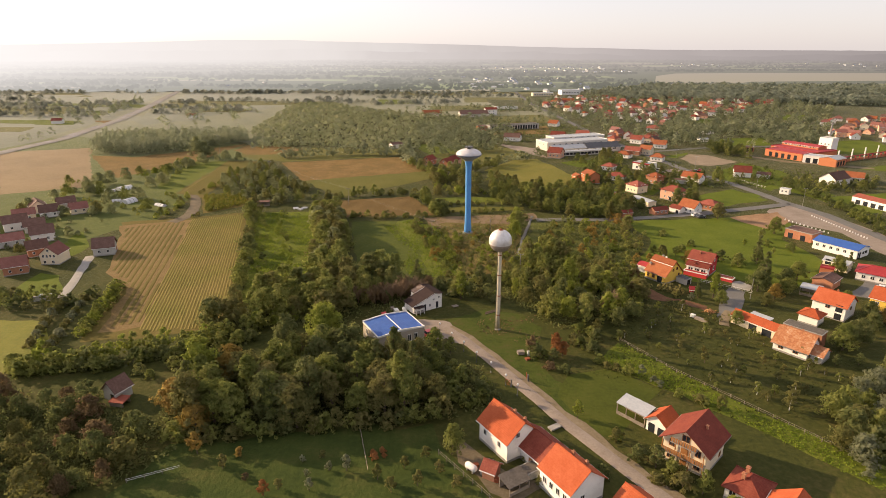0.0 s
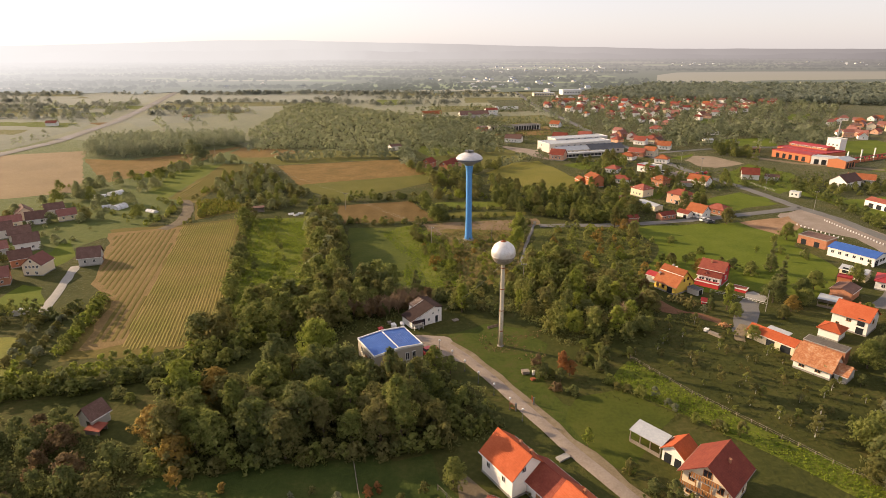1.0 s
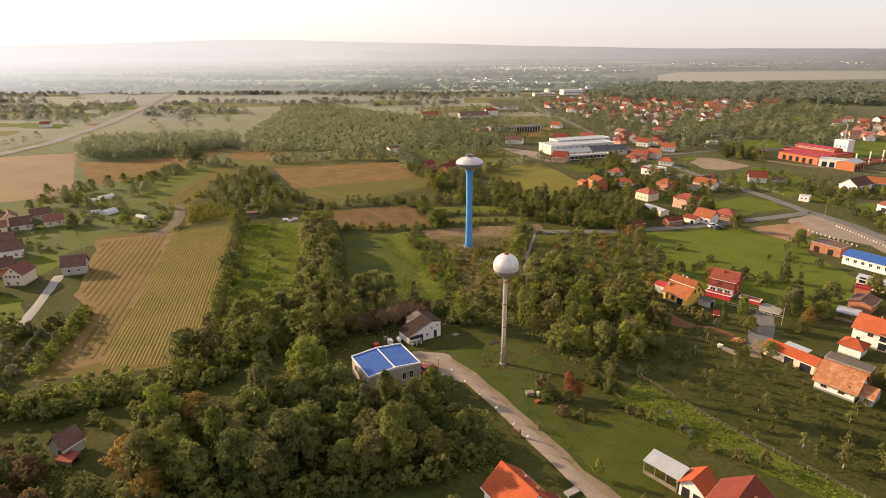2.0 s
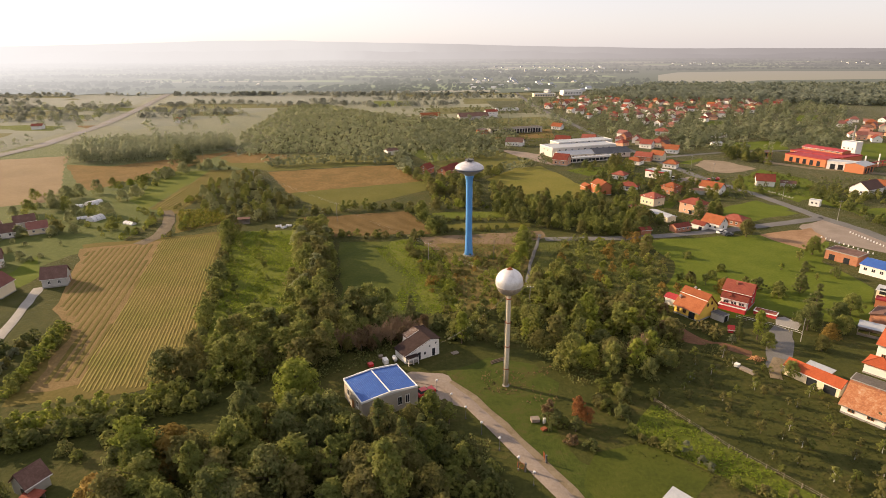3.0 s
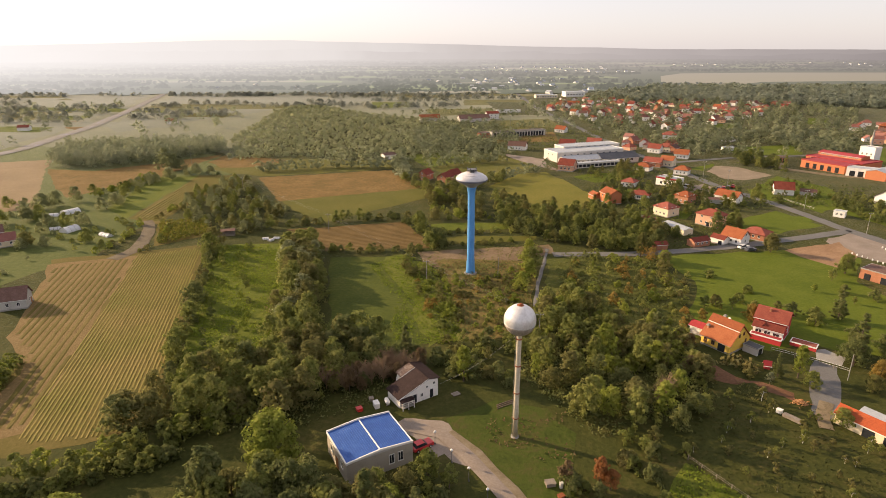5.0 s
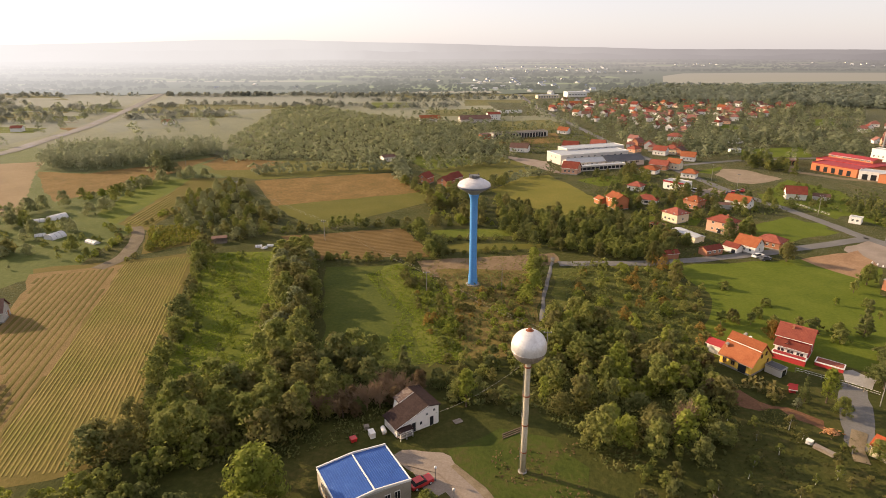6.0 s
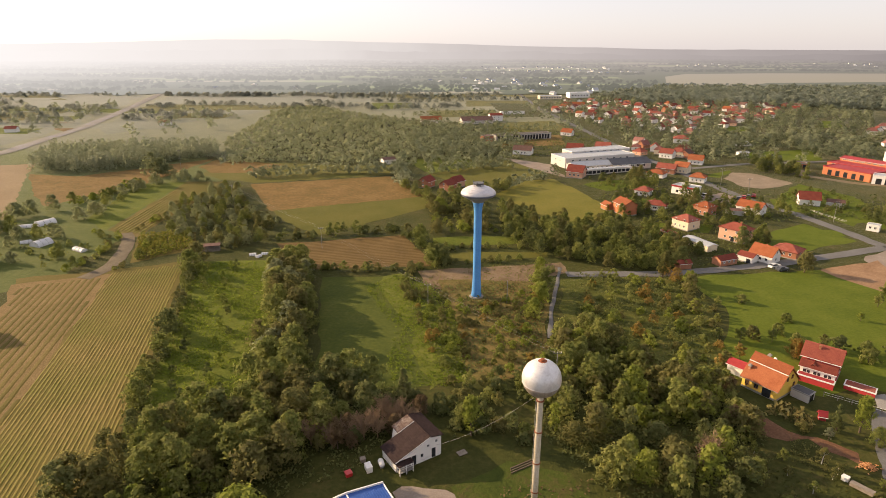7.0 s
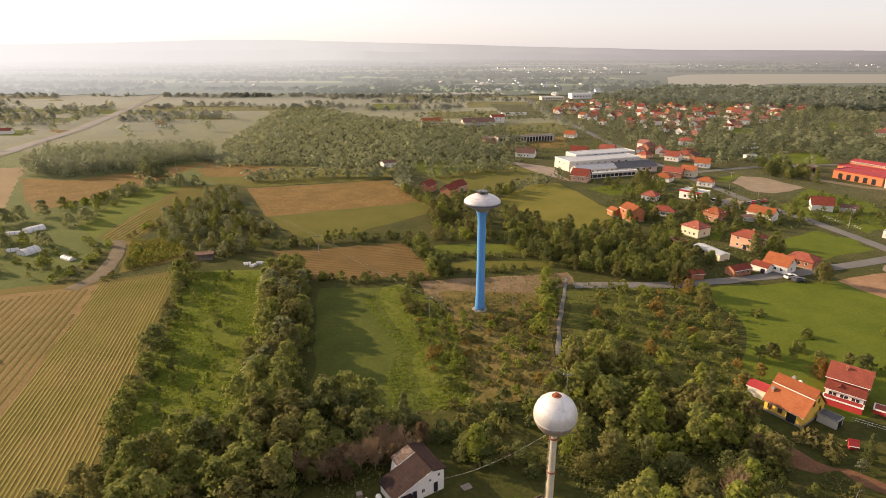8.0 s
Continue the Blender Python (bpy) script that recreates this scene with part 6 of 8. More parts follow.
def crown_quads(seed, low, high, radius, clumps, leaves, size, shape, sunward=0.0):
    rs = np.random.RandomState(seed)
    s = rs.uniform(0.02, 0.98, clumps) ** (1.4 if shape == "cone" else 0.85)
    if shape == "cone":
        prof = (1 - s) ** 0.85 + 0.05
    elif shape == "poplar":
        prof = np.sin(np.pi * (0.12 + 0.86 * s)) ** 0.5
    elif shape == "bush":
        prof = np.sqrt(np.clip(1 - s ** 2.2, 0.02, 1))
    else:
        prof = np.sin(np.pi * (0.14 + 0.80 * s ** 0.9)) ** 0.6 * (1.08 - 0.42 * s)
    a = rs.uniform(0, 2 * np.pi, clumps)
    lobe = 1 + 0.22 * np.sin(3 * a + seed) + 0.12 * np.sin(5 * a + 2 * seed)
    rad = radius * prof * lobe * rs.uniform(0.4, 1.0, clumps)
    c = np.stack([rad * np.cos(a), rad * np.sin(a), low + (high - low) * s], axis=1)
    rc = radius * rs.uniform(0.18, 0.40, clumps) * (0.55 + 0.45 * prof)
    k = np.repeat(np.arange(clumps), leaves)
    d = rs.normal(0, 1, (len(k), 3))
    d[:, 2] = d[:, 2] * 0.9 + 0.25
    d /= np.linalg.norm(d, axis=1, keepdims=True)
    flat = np.array([1.0, 1.0, 0.85]) if shape == "round" else np.array([0.85, 0.85, 1.25]) if shape == "poplar" else np.array([1, 1, 0.5 if shape == "cone" else 0.8])
    p = c[k] + d * flat * (rc[k] * rs.uniform(0.35, 1.08, len(k)))[:, None]
    out = p - np.array([0, 0, low + 0.35 * (high - low)])
    out /= np.linalg.norm(out, axis=1, keepdims=True) + 1e-9
    return leaf_quads(p, (0.7 * d + 0.9 * out) * (1 - sunward) + sunward * 2.0 * np.array([-0.62, 0.2, 0.75]), size, rs)


def trunk_solid(seed, tall, r, spread, low, limbs=5):
    rg = random.Random(seed)
    s = Solid()
    pts = [Vector((0, 0, -0.2)), Vector((rg.uniform(-.1, .1), rg.uniform(-.1, .1), tall * 0.3)), Vector((rg.uniform(-.25, .25), rg.uniform(-.25, .25), tall * 0.62)), Vector((rg.uniform(-.3, .3), rg.uniform(-.3, .3), tall * 0.92))]
    rr = [r * 1.25, r * 0.9, r * 0.55, r * 0.15]
    for i in range(3):
        s.bar(pts[i], pts[i + 1], rr[i], rr[i + 1], n=7)
    for i in range(limbs):
        z = low + (tall * 0.8 - low) * (i + 0.5) / limbs
        a = i * 2.4 + rg.uniform(-.4, .4)
        base = Vector((0, 0, z * 0.85))
        s.bar(base, base + Vector((math.cos(a) * spread * 0.7, math.sin(a) * spread * 0.7, spread * 0.55)), r * 0.4, r * 0.08, n=5)
    return s


# kind: height, crown start, radius, trunk, clumps, leaves a clump, leaf size, shape
KINDS = {
    "broad_a": (8.8, 1.4, 3.9, 0.22, 84, 40, 0.25, "round"),
    "broad_b": (9.6, 1.6, 3.5, 0.22, 80, 40, 0.25, "round"),
    "broad_c": (8.0, 1.2, 4.2, 0.24, 86, 40, 0.26, "round"),
    "broad_d": (11.0, 1.8, 3.9, 0.26, 92, 40, 0.25, "round"),
    "tall": (12.0, 1.6, 2.6, 0.22, 80, 36, 0.25, "poplar"),
    "spruce": (12.0, 0.8, 2.5, 0.20, 91, 32, 0.24, "cone"),
    "small_a": (4.6, 1.2, 1.7, 0.09, 33, 30, 0.18, "round"),
    "small_b": (4.0, 1.0, 1.5, 0.09, 31, 30, 0.17, "round"),
    "bush_a": (2.8, 0.1, 1.8, 0.06, 33, 30, 0.19, "bush"),
    "bush_b": (3.6, 0.1, 2.0, 0.07, 36, 32, 0.20, "bush"),
}
WORDS = {
    "green": "leafy green", "dark": "dark green", "olive": "dull olive", "lime": "sunny yellow-green", "gold": "golden-turning",
    "rust": "rust-red autumn", "brown": "half-withered brown", "grey": "silvery grey-green", "mist": "mist-paled green",
}
PROTO = {}
TREES = [0]
APART = ("in the wood before the pump house", "on the front meadow", "in the garden by the lane", "in the gardens beside the lawn", "behind the white house", "beside the white house",
         "beside the lane", "around the old house", "in the old orchard", "near the yellow house", "in the row along the main road", "in the thicket behind the white house", "in a row beside the hedge")
JOINED = {}


def tree(kind, x, y, size, leaf, where, whitewashed=False, turn=None):
    """One tree or bush; all of a kind share their meshes."""
    TREES[0] += 1
    rg = random.Random(TREES[0] * 7 + 1)
    tall, low, rad, tr, clumps, leaves, leafsize, shape = KINDS[kind]
    name = "bush" if kind.startswith("bush") else ("fruit_tree" if kind.startswith("small") else ("spruce" if kind == "spruce" else "tree"))
    m = pose(x, y, 0, rg.uniform(-3, 3), rg.uniform(-3, 3), rg.uniform(0, 360) if turn is None else turn) @ Matrix.Diagonal((size * rg.uniform(0.9, 1.12), size * rg.uniform(0.9, 1.12), size * rg.uniform(0.88, 1.12), 1))
    if where not in APART:
        JOINED.setdefault(where, []).append((kind, leaf, np.array(m)))
        return None
    key = (kind, whitewashed)
    if key not in PROTO:
        seed = len(PROTO) + 3
        top = thing(name, pose(0, 0, 0), "x", name.replace("_", " "))
        part("trunk", trunk_solid(seed, tall, tr, rad, low).mesh("trunk", LIMEWASH if whitewashed else BARK), top)
        part("crown", leaf_mesh("crown", crown_quads(seed, low, tall, rad, clumps, leaves, leafsize, shape), LEAF["green"]), top)
        PROTO[key] = top
        ob = top
        ob.matrix_basis = pose(x, y, 0)
    else:
        ob = copy_thing(PROTO[key], m)
    for c in ob.children:
        if c.name.startswith("crown"):
            c.material_slots[0].link = "OBJECT"
            c.material_slots[0].material = LEAF[leaf]
    noun = {"bush": "bush", "fruit_tree": "young fruit tree", "spruce": "pointed spruce", "tree": "broadleaf tree"}[name]
    return tagged(ob, f"{WORDS[leaf]} {noun} {where}", {"bush": "bush", "fruit_tree": "tree", "spruce": "tree", "tree": "tree"}[name], where)


def wood(poly, gap, kinds, leaves, sizes, where, seed):
    rg = random.Random(seed)
    for x, y in scatter(poly, gap, seed):
        tree(rg.choice(kinds), x, y, rg.uniform(*sizes), rg.choice(leaves), where)


def hedge(line, gap, wobble, kinds, leaves, sizes, where, seed):
    rg = random.Random(seed)
    for x, y in along(line, gap, wobble, seed):
        tree(rg.choice(kinds), x, y, rg.uniform(*sizes), rg.choice(leaves), where)


BROAD = ["broad_a", "broad_b", "broad_c", "broad_d"]
BUSH = ["bush_a", "bush_b"]
# the wood before the pump house
wood([(-50, 93), (-36, 95), (-16, 97), (-6, 99), (0, 104), (1, 112), (-5, 116), (-17, 117), (-24, 122), (-38, 117), (-50, 111), (-55, 101)], 4.3, BROAD + ["tall", "broad_b"],
     ["green", "dark", "olive", "olive", "green", "olive"], (0.75, 1.1), "in the wood before the pump house", 11)
for x, y, s, k, lf in ((-50, 107, 1.15, "broad_d", "lime"), (-44, 108, 1.1, "broad_d", "gold"), (-53, 100, 0.9, "broad_b", "gold"), (-46.5, 94, 0.75, "broad_c", "gold"), (-29, 130, 1.22, "broad_c", "lime"),
                       (-27, 121.5, 0.9, "broad_b", "green"), (-6, 109, 0.95, "spruce", "dark"), (-14, 111, 1.05, "spruce", "dark"), (-3, 112.5, 0.85, "spruce", "dark"), (-17, 104, 1.0, "spruce", "green"), (-26, 116, 0.95, "spruce", "dark"), (-9, 101.5, 0.8, "spruce", "dark"), (-22, 117, 1.0, "spruce", "dark"), (-10, 113, 1.05, "spruce", "dark"), (-10, 107, 0.9, "broad_b", "green"), (2, 124, 0.7, "small_a", "green"),
                       (-1.5, 125.5, 0.66, "broad_b", "green"), (-5.5, 121.5, 0.7, "broad_a", "olive"), (-10, 121, 0.75, "broad_c", "green"), (-7.5, 118, 0.7, "broad_c", "lime"), (-14, 117, 0.7, "broad_a", "olive")):
    tree(k, x, y, s, lf, "in the wood before the pump house")
hedge([(-50, 91.5), (-34, 93.5), (-16, 95), (-5, 97), (1, 101)], 2.0, 1.0, ["bush_b", "bush_a", "small_a"], ["dark", "green", "olive"], (0.7, 1.15), "at the edge of the front wood", 111)
hedge([(-2, 122), (3, 117), (8, 109), (12, 103)], 1.8, 1.2, ["bush_b", "bush_a"], ["dark", "dark", "green"], (0.6, 1.0), "beside the lane under the wood", 112)
wood([(1, 104), (4, 102), (9, 104), (4, 114), (0, 118)], 3.0, ["bush_b", "bush_a", "small_a"], ["dark", "green"], (0.7, 1.2), "beside the lane under the wood", 113)
# hedge across and the thicket behind the pump house
hedge([(-98, 118), (-82, 121), (-66, 127), (-50, 136), (-36, 145)], 1.9, 1.6, ["bush_b", "bush_b", "small_a"], ["green", "lime", "green", "green"], (0.85, 1.25), "in the long hedge", 12)
hedge([(-96, 115), (-80, 117), (-64, 123), (-47, 132)], 2.0, 1.4, ["bush_b", "bush_a"], ["green", "dark", "green"], (0.9, 1.3), "in the long hedge", 13)
wood([(-62, 139), (-56, 154), (-38, 164), (-27, 173), (-14, 173), (-12, 165), (-24, 152), (-27, 142), (-40, 142)], 4.6, BROAD + ["broad_d"], ["green", "dark", "olive", "green"], (0.68, 1.02), "in the thicket behind the pump house", 14)
wood([(-24, 152), (-12, 165), (-2, 168), (-6, 158), (-14, 152)], 3.0, ["broad_b", "small_a", "small_a"], ["olive", "brown", "dark", "brown"], (0.36, 0.55), "in the thicket behind the white house", 15)
tree("spruce", -7.5, 166, 0.85, "dark", "behind the white house")
tree("tall", 5.5, 157, 0.75, "lime", "beside the white house")
tree("broad_a", 4.0, 160, 0.6, "green", "beside the white house")
# rows between the narrow fields
wood([(-57, 255), (-43, 243), (-30, 176), (-38, 162), (-47, 200)], 4.3, BROAD, ["green", "mist", "green", "olive"], (0.62, 0.98), "in the tree row between the meadows", 16)
hedge([(-84.5, 250), (-72, 205), (-58, 152)], 2.5, 1.5, BUSH + ["small_a", "broad_c"], ["green", "dark", "olive", "green"], (0.55, 0.95), "in the hedge beside the crop field", 17)
hedge([(-78, 245), (-66, 200), (-52, 158)], 5.0, 2.5, ["small_a", "small_b"], ["green", "green", "dark"], (0.5, 0.8), "in the young orchard", 18)
hedge([(-70, 246), (-58, 202), (-45, 165)], 5.0, 2.5, ["small_a", "small_b"], ["green", "lime", "dark"], (0.5, 0.8), "in the young orchard", 19)
hedge([(-46, 244), (-26, 243), (-4, 246)], 3.0, 1.3, BUSH + ["small_a"], ["green", "dark", "olive"], (0.7, 1.1), "in the hedge between the fields", 20)
hedge([(-62, 276), (-40, 282), (-12, 288)], 3.0, 1.5, BUSH + ["small_a"], ["dark", "green", "olive"], (0.8, 1.2), "in the hedge between the fields", 21)
hedge([(-14, 284), (-2, 250), (0, 240)], 3.0, 2.0, BUSH + ["small_a", "broad_c"], ["green", "dark"], (0.6, 0.95), "in the hedge between the fields", 22)
hedge([(-13, 240), (0, 200), (4, 176)], 6.0, 2.5, BUSH, ["olive", "green", "lime"], (0.6, 1.0), "in the scrub below the blue tower", 23)
# scrub around the towers
wood([(0, 178), (22, 181), (26, 205), (30, 228), (14, 216), (-4, 226), (-13, 234)], 4.3, BUSH + ["bush_a"], ["olive", "lime", "gold", "olive", "lime", "green"], (0.4, 0.9), "in the scrub below the blue tower", 24)
wood([(18, 158), (26, 150), (30, 139), (40, 136), (52, 141), (60, 158), (60, 172), (48, 184), (36, 200), (26, 198), (21, 178)], 5.2, ["broad_a", "tall", "broad_b", "tall", "broad_c", "small_a", "bush_b"], ["green", "lime", "green", "dark", "olive", "green"], (0.48, 0.85), "in the thicket beside the ball tower", 25)
wood([(-2, 160), (16, 152), (20, 178), (0, 176)], 4.0, BUSH + ["small_a"], ["green", "olive", "dark"], (0.6, 1.1), "behind the ball tower", 26)
wood([(20, 180), (36, 200), (50, 184), (62, 174), (60, 158), (40, 160), (26, 170)], 3.6, ["bush_b", "bush_b", "small_a"], ["green", "lime", "olive", "green"], (0.7, 1.35), "in the thicket beside the ball tower", 125)
hedge([(24, 205), (30, 232), (36, 250)], 3.0, 2.0, ["broad_a", "bush_b", "small_a", "broad_b"], ["green", "lime", "lime"], (0.5, 0.8), "along the footpath", 27)
wood([(36, 204), (50, 186), (62, 176), (68, 196), (76, 214), (72, 236), (44, 238)], 5.2, BUSH + ["small_a", "bush_b"], ["olive", "lime", "green", "gold", "green", "lime"], (0.4, 1.1), "in the rough grassland", 28)
hedge([(72, 238), (77, 216), (67, 192), (59, 170)], 4.2, 2.2, ["broad_a", "bush_b", "small_a", "bush_b"], ["green", "olive", "gold", "green"], (0.45, 0.72), "along the edge of the lawn", 29)
for x, y, s, k, lf in ((74, 194, 0.9, "small_a", "green"), (78, 196, 1.0, "bush_b", "olive"), (82, 194, 0.8, "small_a", "green"), (88, 194, 0.8, "bush_b", "green"), (92, 190, 0.9, "small_a", "olive"), (70, 186, 0.9, "small_a", "gold"), (86, 199, 0.9, "bush_a", "green"), (96, 190, 1.0, "bush_b", "dark"), (101, 188, 1.0, "bush_b", "green"), (65, 182, 0.8, "small_b", "olive")):
    tree(k, x, y, s, lf, "in the gardens beside the lawn")
tree("tall", 27, 124.5, 0.52, "rust", "beside the lane")
tree("broad_b", 28.6, 123.4, 0.42, "rust", "beside the lane")

tree("broad_b", 56.5, 161, 0.42, "brown", "near the yellow house")
hedge([(22, 126), (26, 118), (29, 113)], 2.4, 1.2, ["bush_b", "bush_a", "small_a"], ["dark", "green", "brown"], (0.7, 1.1), "beside the lane", 30)
wood([(30, 128), (38, 124), (46, 134), (36, 138)], 3.5, BUSH + ["small_a"], ["dark", "green", "olive"], (0.7, 1.2), "beside the lane", 31)
def bare_tree(x, y, tall, seed):
    """A withered tree: a trunk and a fan of bare twigs."""
    rg = random.Random(seed)
    top = thing("bare_tree", pose(x, y, 0), "withered bare tree with grey-brown twigs in the thicket", "tree")
    s = Solid().bar((0, 0, -0.2), (0, 0, tall * 0.5), 0.14, 0.09, n=6)
    for i in range(64):
        z = tall * rg.uniform(0.12, 0.5)
        a, out = rg.uniform(0, 6.28), tall * rg.uniform(0.15, 0.36)
        p = Vector((0, 0, z))
        q = p + Vector((out * math.cos(a), out * math.sin(a), tall * rg.uniform(0.2, 0.5)))
        s.bar(p, q, 0.06, 0.025, n=4)
        for k in range(3):
            b = p.lerp(q, rg.uniform(0.4, 0.9))
            s.bar(b, b + Vector((rg.uniform(-0.8, 0.8), rg.uniform(-0.8, 0.8), rg.uniform(0.3, 1.1))), 0.035, 0.016, n=3)
    part("bare_crown", s.mesh("bare_crown", TWIG), top, label="grey-brown leafless crown")


bare_tree(47.0, 149.5, 6.5, 3)
bare_tree(45.2, 147.6, 5.0, 4)
for i, (bx, by) in enumerate(((-13, 158), (-10, 159.5), (-7.5, 160), (-16, 157), (-19, 156), (-11.5, 161.5), (-21.5, 155), (-17.5, 154.6), (-14.5, 155.8), (-8.8, 157.6), (-5.6, 158.4), (-12, 156.4), (-20, 153.4), (-24, 154))):
    bare_tree(bx, by, 5.6 + 0.5 * (i % 3), 10 + i)
# grove beyond the blue tower
wood([(20, 286), (34, 256), (50, 245), (76, 244), (92, 254), (92, 268), (84, 286), (72, 300), (44, 296), (40, 312), (26, 320)], 5.0, BROAD, ["dark", "green", "green", "olive"], (0.45, 0.72), "in the dark grove beyond the blue tower", 32)
hedge([(0, 330), (20, 345), (40, 365)], 5.0, 3.0, BROAD, ["green", "dark"], (0.5, 0.8), "around the brick houses", 33)
hedge([(-20, 358), (-5, 340), (8, 330), (20, 300)], 5.0, 4.0, BROAD, ["green", "dark"], (0.5, 0.8), "around the brick houses", 34)
wood([(-4, 283), (22, 285), (20, 296), (-6, 330), (-4, 300)], 5.0, BUSH + ["broad_c"], ["olive", "green", "lime"], (0.5, 0.9), "behind the blue tower", 35)
hedge([(-3, 265), (14, 266), (30, 267.5)], 3.2, 1.2, BUSH, ["green", "olive", "green"], (0.6, 1.0), "between the grass strips", 135)
hedge([(-2, 250), (16, 251.5), (30, 254)], 3.6, 1.0, BUSH, ["green", "olive", "dark"], (0.45, 0.8), "behind the trampled ground", 136)
wood([(-100, 276), (-114, 290), (-122, 324), (-116, 362), (-106, 366), (-88, 322), (-66, 296), (-68, 268), (-84, 262)], 5.0, BROAD, ["mist", "green", "mist", "olive"], (0.32, 0.6), "in the dark clump among the fields", 36)
hedge([(-152, 302), (-158, 340), (-154, 376), (-122, 380)], 6.0, 3.0, ["broad_a", "bush_b", "broad_c"], ["mist", "green", "mist"], (0.5, 0.9), "along the narrow strips", 37)
wood([(-205, 318), (-160, 290), (-126, 262), (-122, 244), (-134, 240), (-150, 262), (-180, 262)], 7.6, BROAD + ["bush_b", "bush_b", "small_a", "bush_a"], ["mist", "green", "green"], (0.5, 0.8), "in the hamlet gardens", 38)
wood([(-190, 205), (-150, 190), (-138, 205), (-142, 250), (-190, 262)], 10, BUSH + ["small_a", "small_b", "broad_c"], ["mist", "olive", "mist"], (0.45, 0.75), "in the hamlet gardens", 39)
wood([(-150, 165), (-126, 165), (-112, 156), (-104, 158), (-98, 168), (-104, 150), (-118, 148), (-150, 150)], 4.5, BUSH + ["small_a"], ["dark", "green", "olive"], (0.6, 1.1), "in the hedge below the hamlet", 40)
hedge([(-94, 122), (-97, 132), (-104.5, 158)], 2.6, 0.4, ["bush_a", "bush_b"], ["grey", "grey", "olive"], (0.6, 0.85), "in a row beside the hedge", 41)
hedge([(-101, 128), (-106, 143), (-108, 155)], 2.6, 0.4, ["bush_a", "bush_b"], ["grey", "olive", "grey"], (0.55, 0.8), "in a row beside the hedge", 141)
hedge([(-91.5, 134), (-94, 147), (-98, 166)], 1.8, 0.8, ["bush_b", "small_a"], ["green", "lime"], (0.7, 1.1), "in the hedge beside the crop field", 42)
for x, y, s, k, lf in ((-182, 304, 1.0, "broad_c", "mist"), (-178, 308, 0.9, "broad_a", "mist"), (-174, 317, 0.8, "broad_a", "mist"), (-172, 328, 0.7, "broad_b", "green"), (-165, 392, 1.3, "broad_d", "mist"), (-161, 394, 1.2, "broad_a", "mist"), (-157, 393, 1.0, "broad_c", "mist")):
    tree(k, x, y, s, lf, "beside the misty stubble field")
hedge([(-122, 288), (-121, 320), (-119.5, 352)], 4.5, 1.0, BUSH, ["green", "olive", "lime"], (0.5, 0.9), "beside the crop strip", 137)
hedge([(-108, 244), (-106, 262), (-112, 276)], 3.2, 1.2, BUSH, ["lime", "olive", "green"], (0.4, 0.8), "along the farm track", 138)
hedge([(-124, 244), (-120, 262), (-126, 276), (-140, 286)], 3.6, 1.6, BUSH, ["green", "olive", "lime"], (0.45, 0.85), "along the farm track", 139)
hedge([(-169, 331), (-162, 374)], 3.0, 1.5, ["bush_b", "bush_a"], ["mist", "lime", "green"], (0.9, 1.4), "beside the misty stubble field", 94)
# lower left: the shaded wood with withered trees
wood([(-100, 108), (-78, 108), (-60, 96), (-50, 88), (-56, 79), (-76, 72), (-110, 80)], 5.0, ["broad_a", "broad_c", "broad_b", "small_a"], ["dark", "brown", "dark", "olive", "brown"], (0.45, 0.8), "in the shaded wood", 43)
wood([(-78, 118), (-62, 122), (-58, 113), (-62, 108), (-74, 111)], 7, BUSH, ["dark", "green"], (0.6, 1.0), "in the shaded clearing", 44)
# front meadow
for x, y, s, k, lf in ((2.0, 87.8, 0.62, "broad_b", "green"), (-2.7, 87.1, 0.62, "small_b", "olive"), (-6.4, 84.1, 0.6, "small_a", "olive"), (-0.3, 83, 0.62, "small_b", "olive"), (-8.2, 78.3, 0.7, "small_a", "olive"), (-3.9, 79.8, 0.66, "small_a", "olive"), (2.7, 79.8, 0.6, "small_b", "olive"),
                       (-10.8, 81.4, 0.62, "small_a", "olive"), (-16.4, 83.6, 0.62, "small_a", "grey"), (-19.4, 83.6, 0.45, "small_b", "grey"), (-21.8, 78.7, 0.55, "small_a", "grey"), (-22.9, 81.9, 0.4, "small_b", "grey"), (-21.2, 87, 0.4, "small_b", "olive"), (-24.5, 85.8, 0.36, "small_b", "grey"),
                       (-38, 84, 0.6, "small_a", "olive"), (-33, 81, 0.5, "small_b", "brown"), (-29, 77.5, 0.7, "small_a", "rust"), (-27, 79, 0.5, "small_a", "olive"), (-44, 88, 0.9, "small_a", "gold"), (-36, 87, 0.6, "small_b", "gold"),
                       (-12.2, 87.8, 0.4, "bush_a", "rust"), (-10.6, 88.4, 0.38, "bush_a", "rust"), (-11.9, 86.4, 0.36, "bush_b", "rust"), (-10.2, 87.2, 0.3, "bush_a", "rust")):
    tree(k, x, y, s, lf, "on the front meadow")
# gardens by the lane
for x, y, s, k, lf in ((27, 99, 0.75, "small_a", "lime"), (32.5, 92, 0.7, "bush_b", "olive"), (35, 86.5, 0.9, "bush_b", "dark"), (37.5, 84.5, 1.0, "small_a", "dark"), (39.5, 82.5, 0.9, "bush_b", "green"), (40, 79, 0.9, "bush_b", "olive"), (36.5, 80.5, 0.8, "bush_a", "olive"),
                       (20, 84, 0.7, "bush_a", "green"), (15, 86.5, 0.5, "bush_a", "olive"), (27.5, 82, 0.7, "bush_b", "dark"), (43, 78, 0.9, "small_a", "green"), (46, 74, 0.8, "bush_b", "lime"), (17, 80, 0.6, "bush_b", "olive")):
    tree(k, x, y, s, lf, "in the garden by the lane")
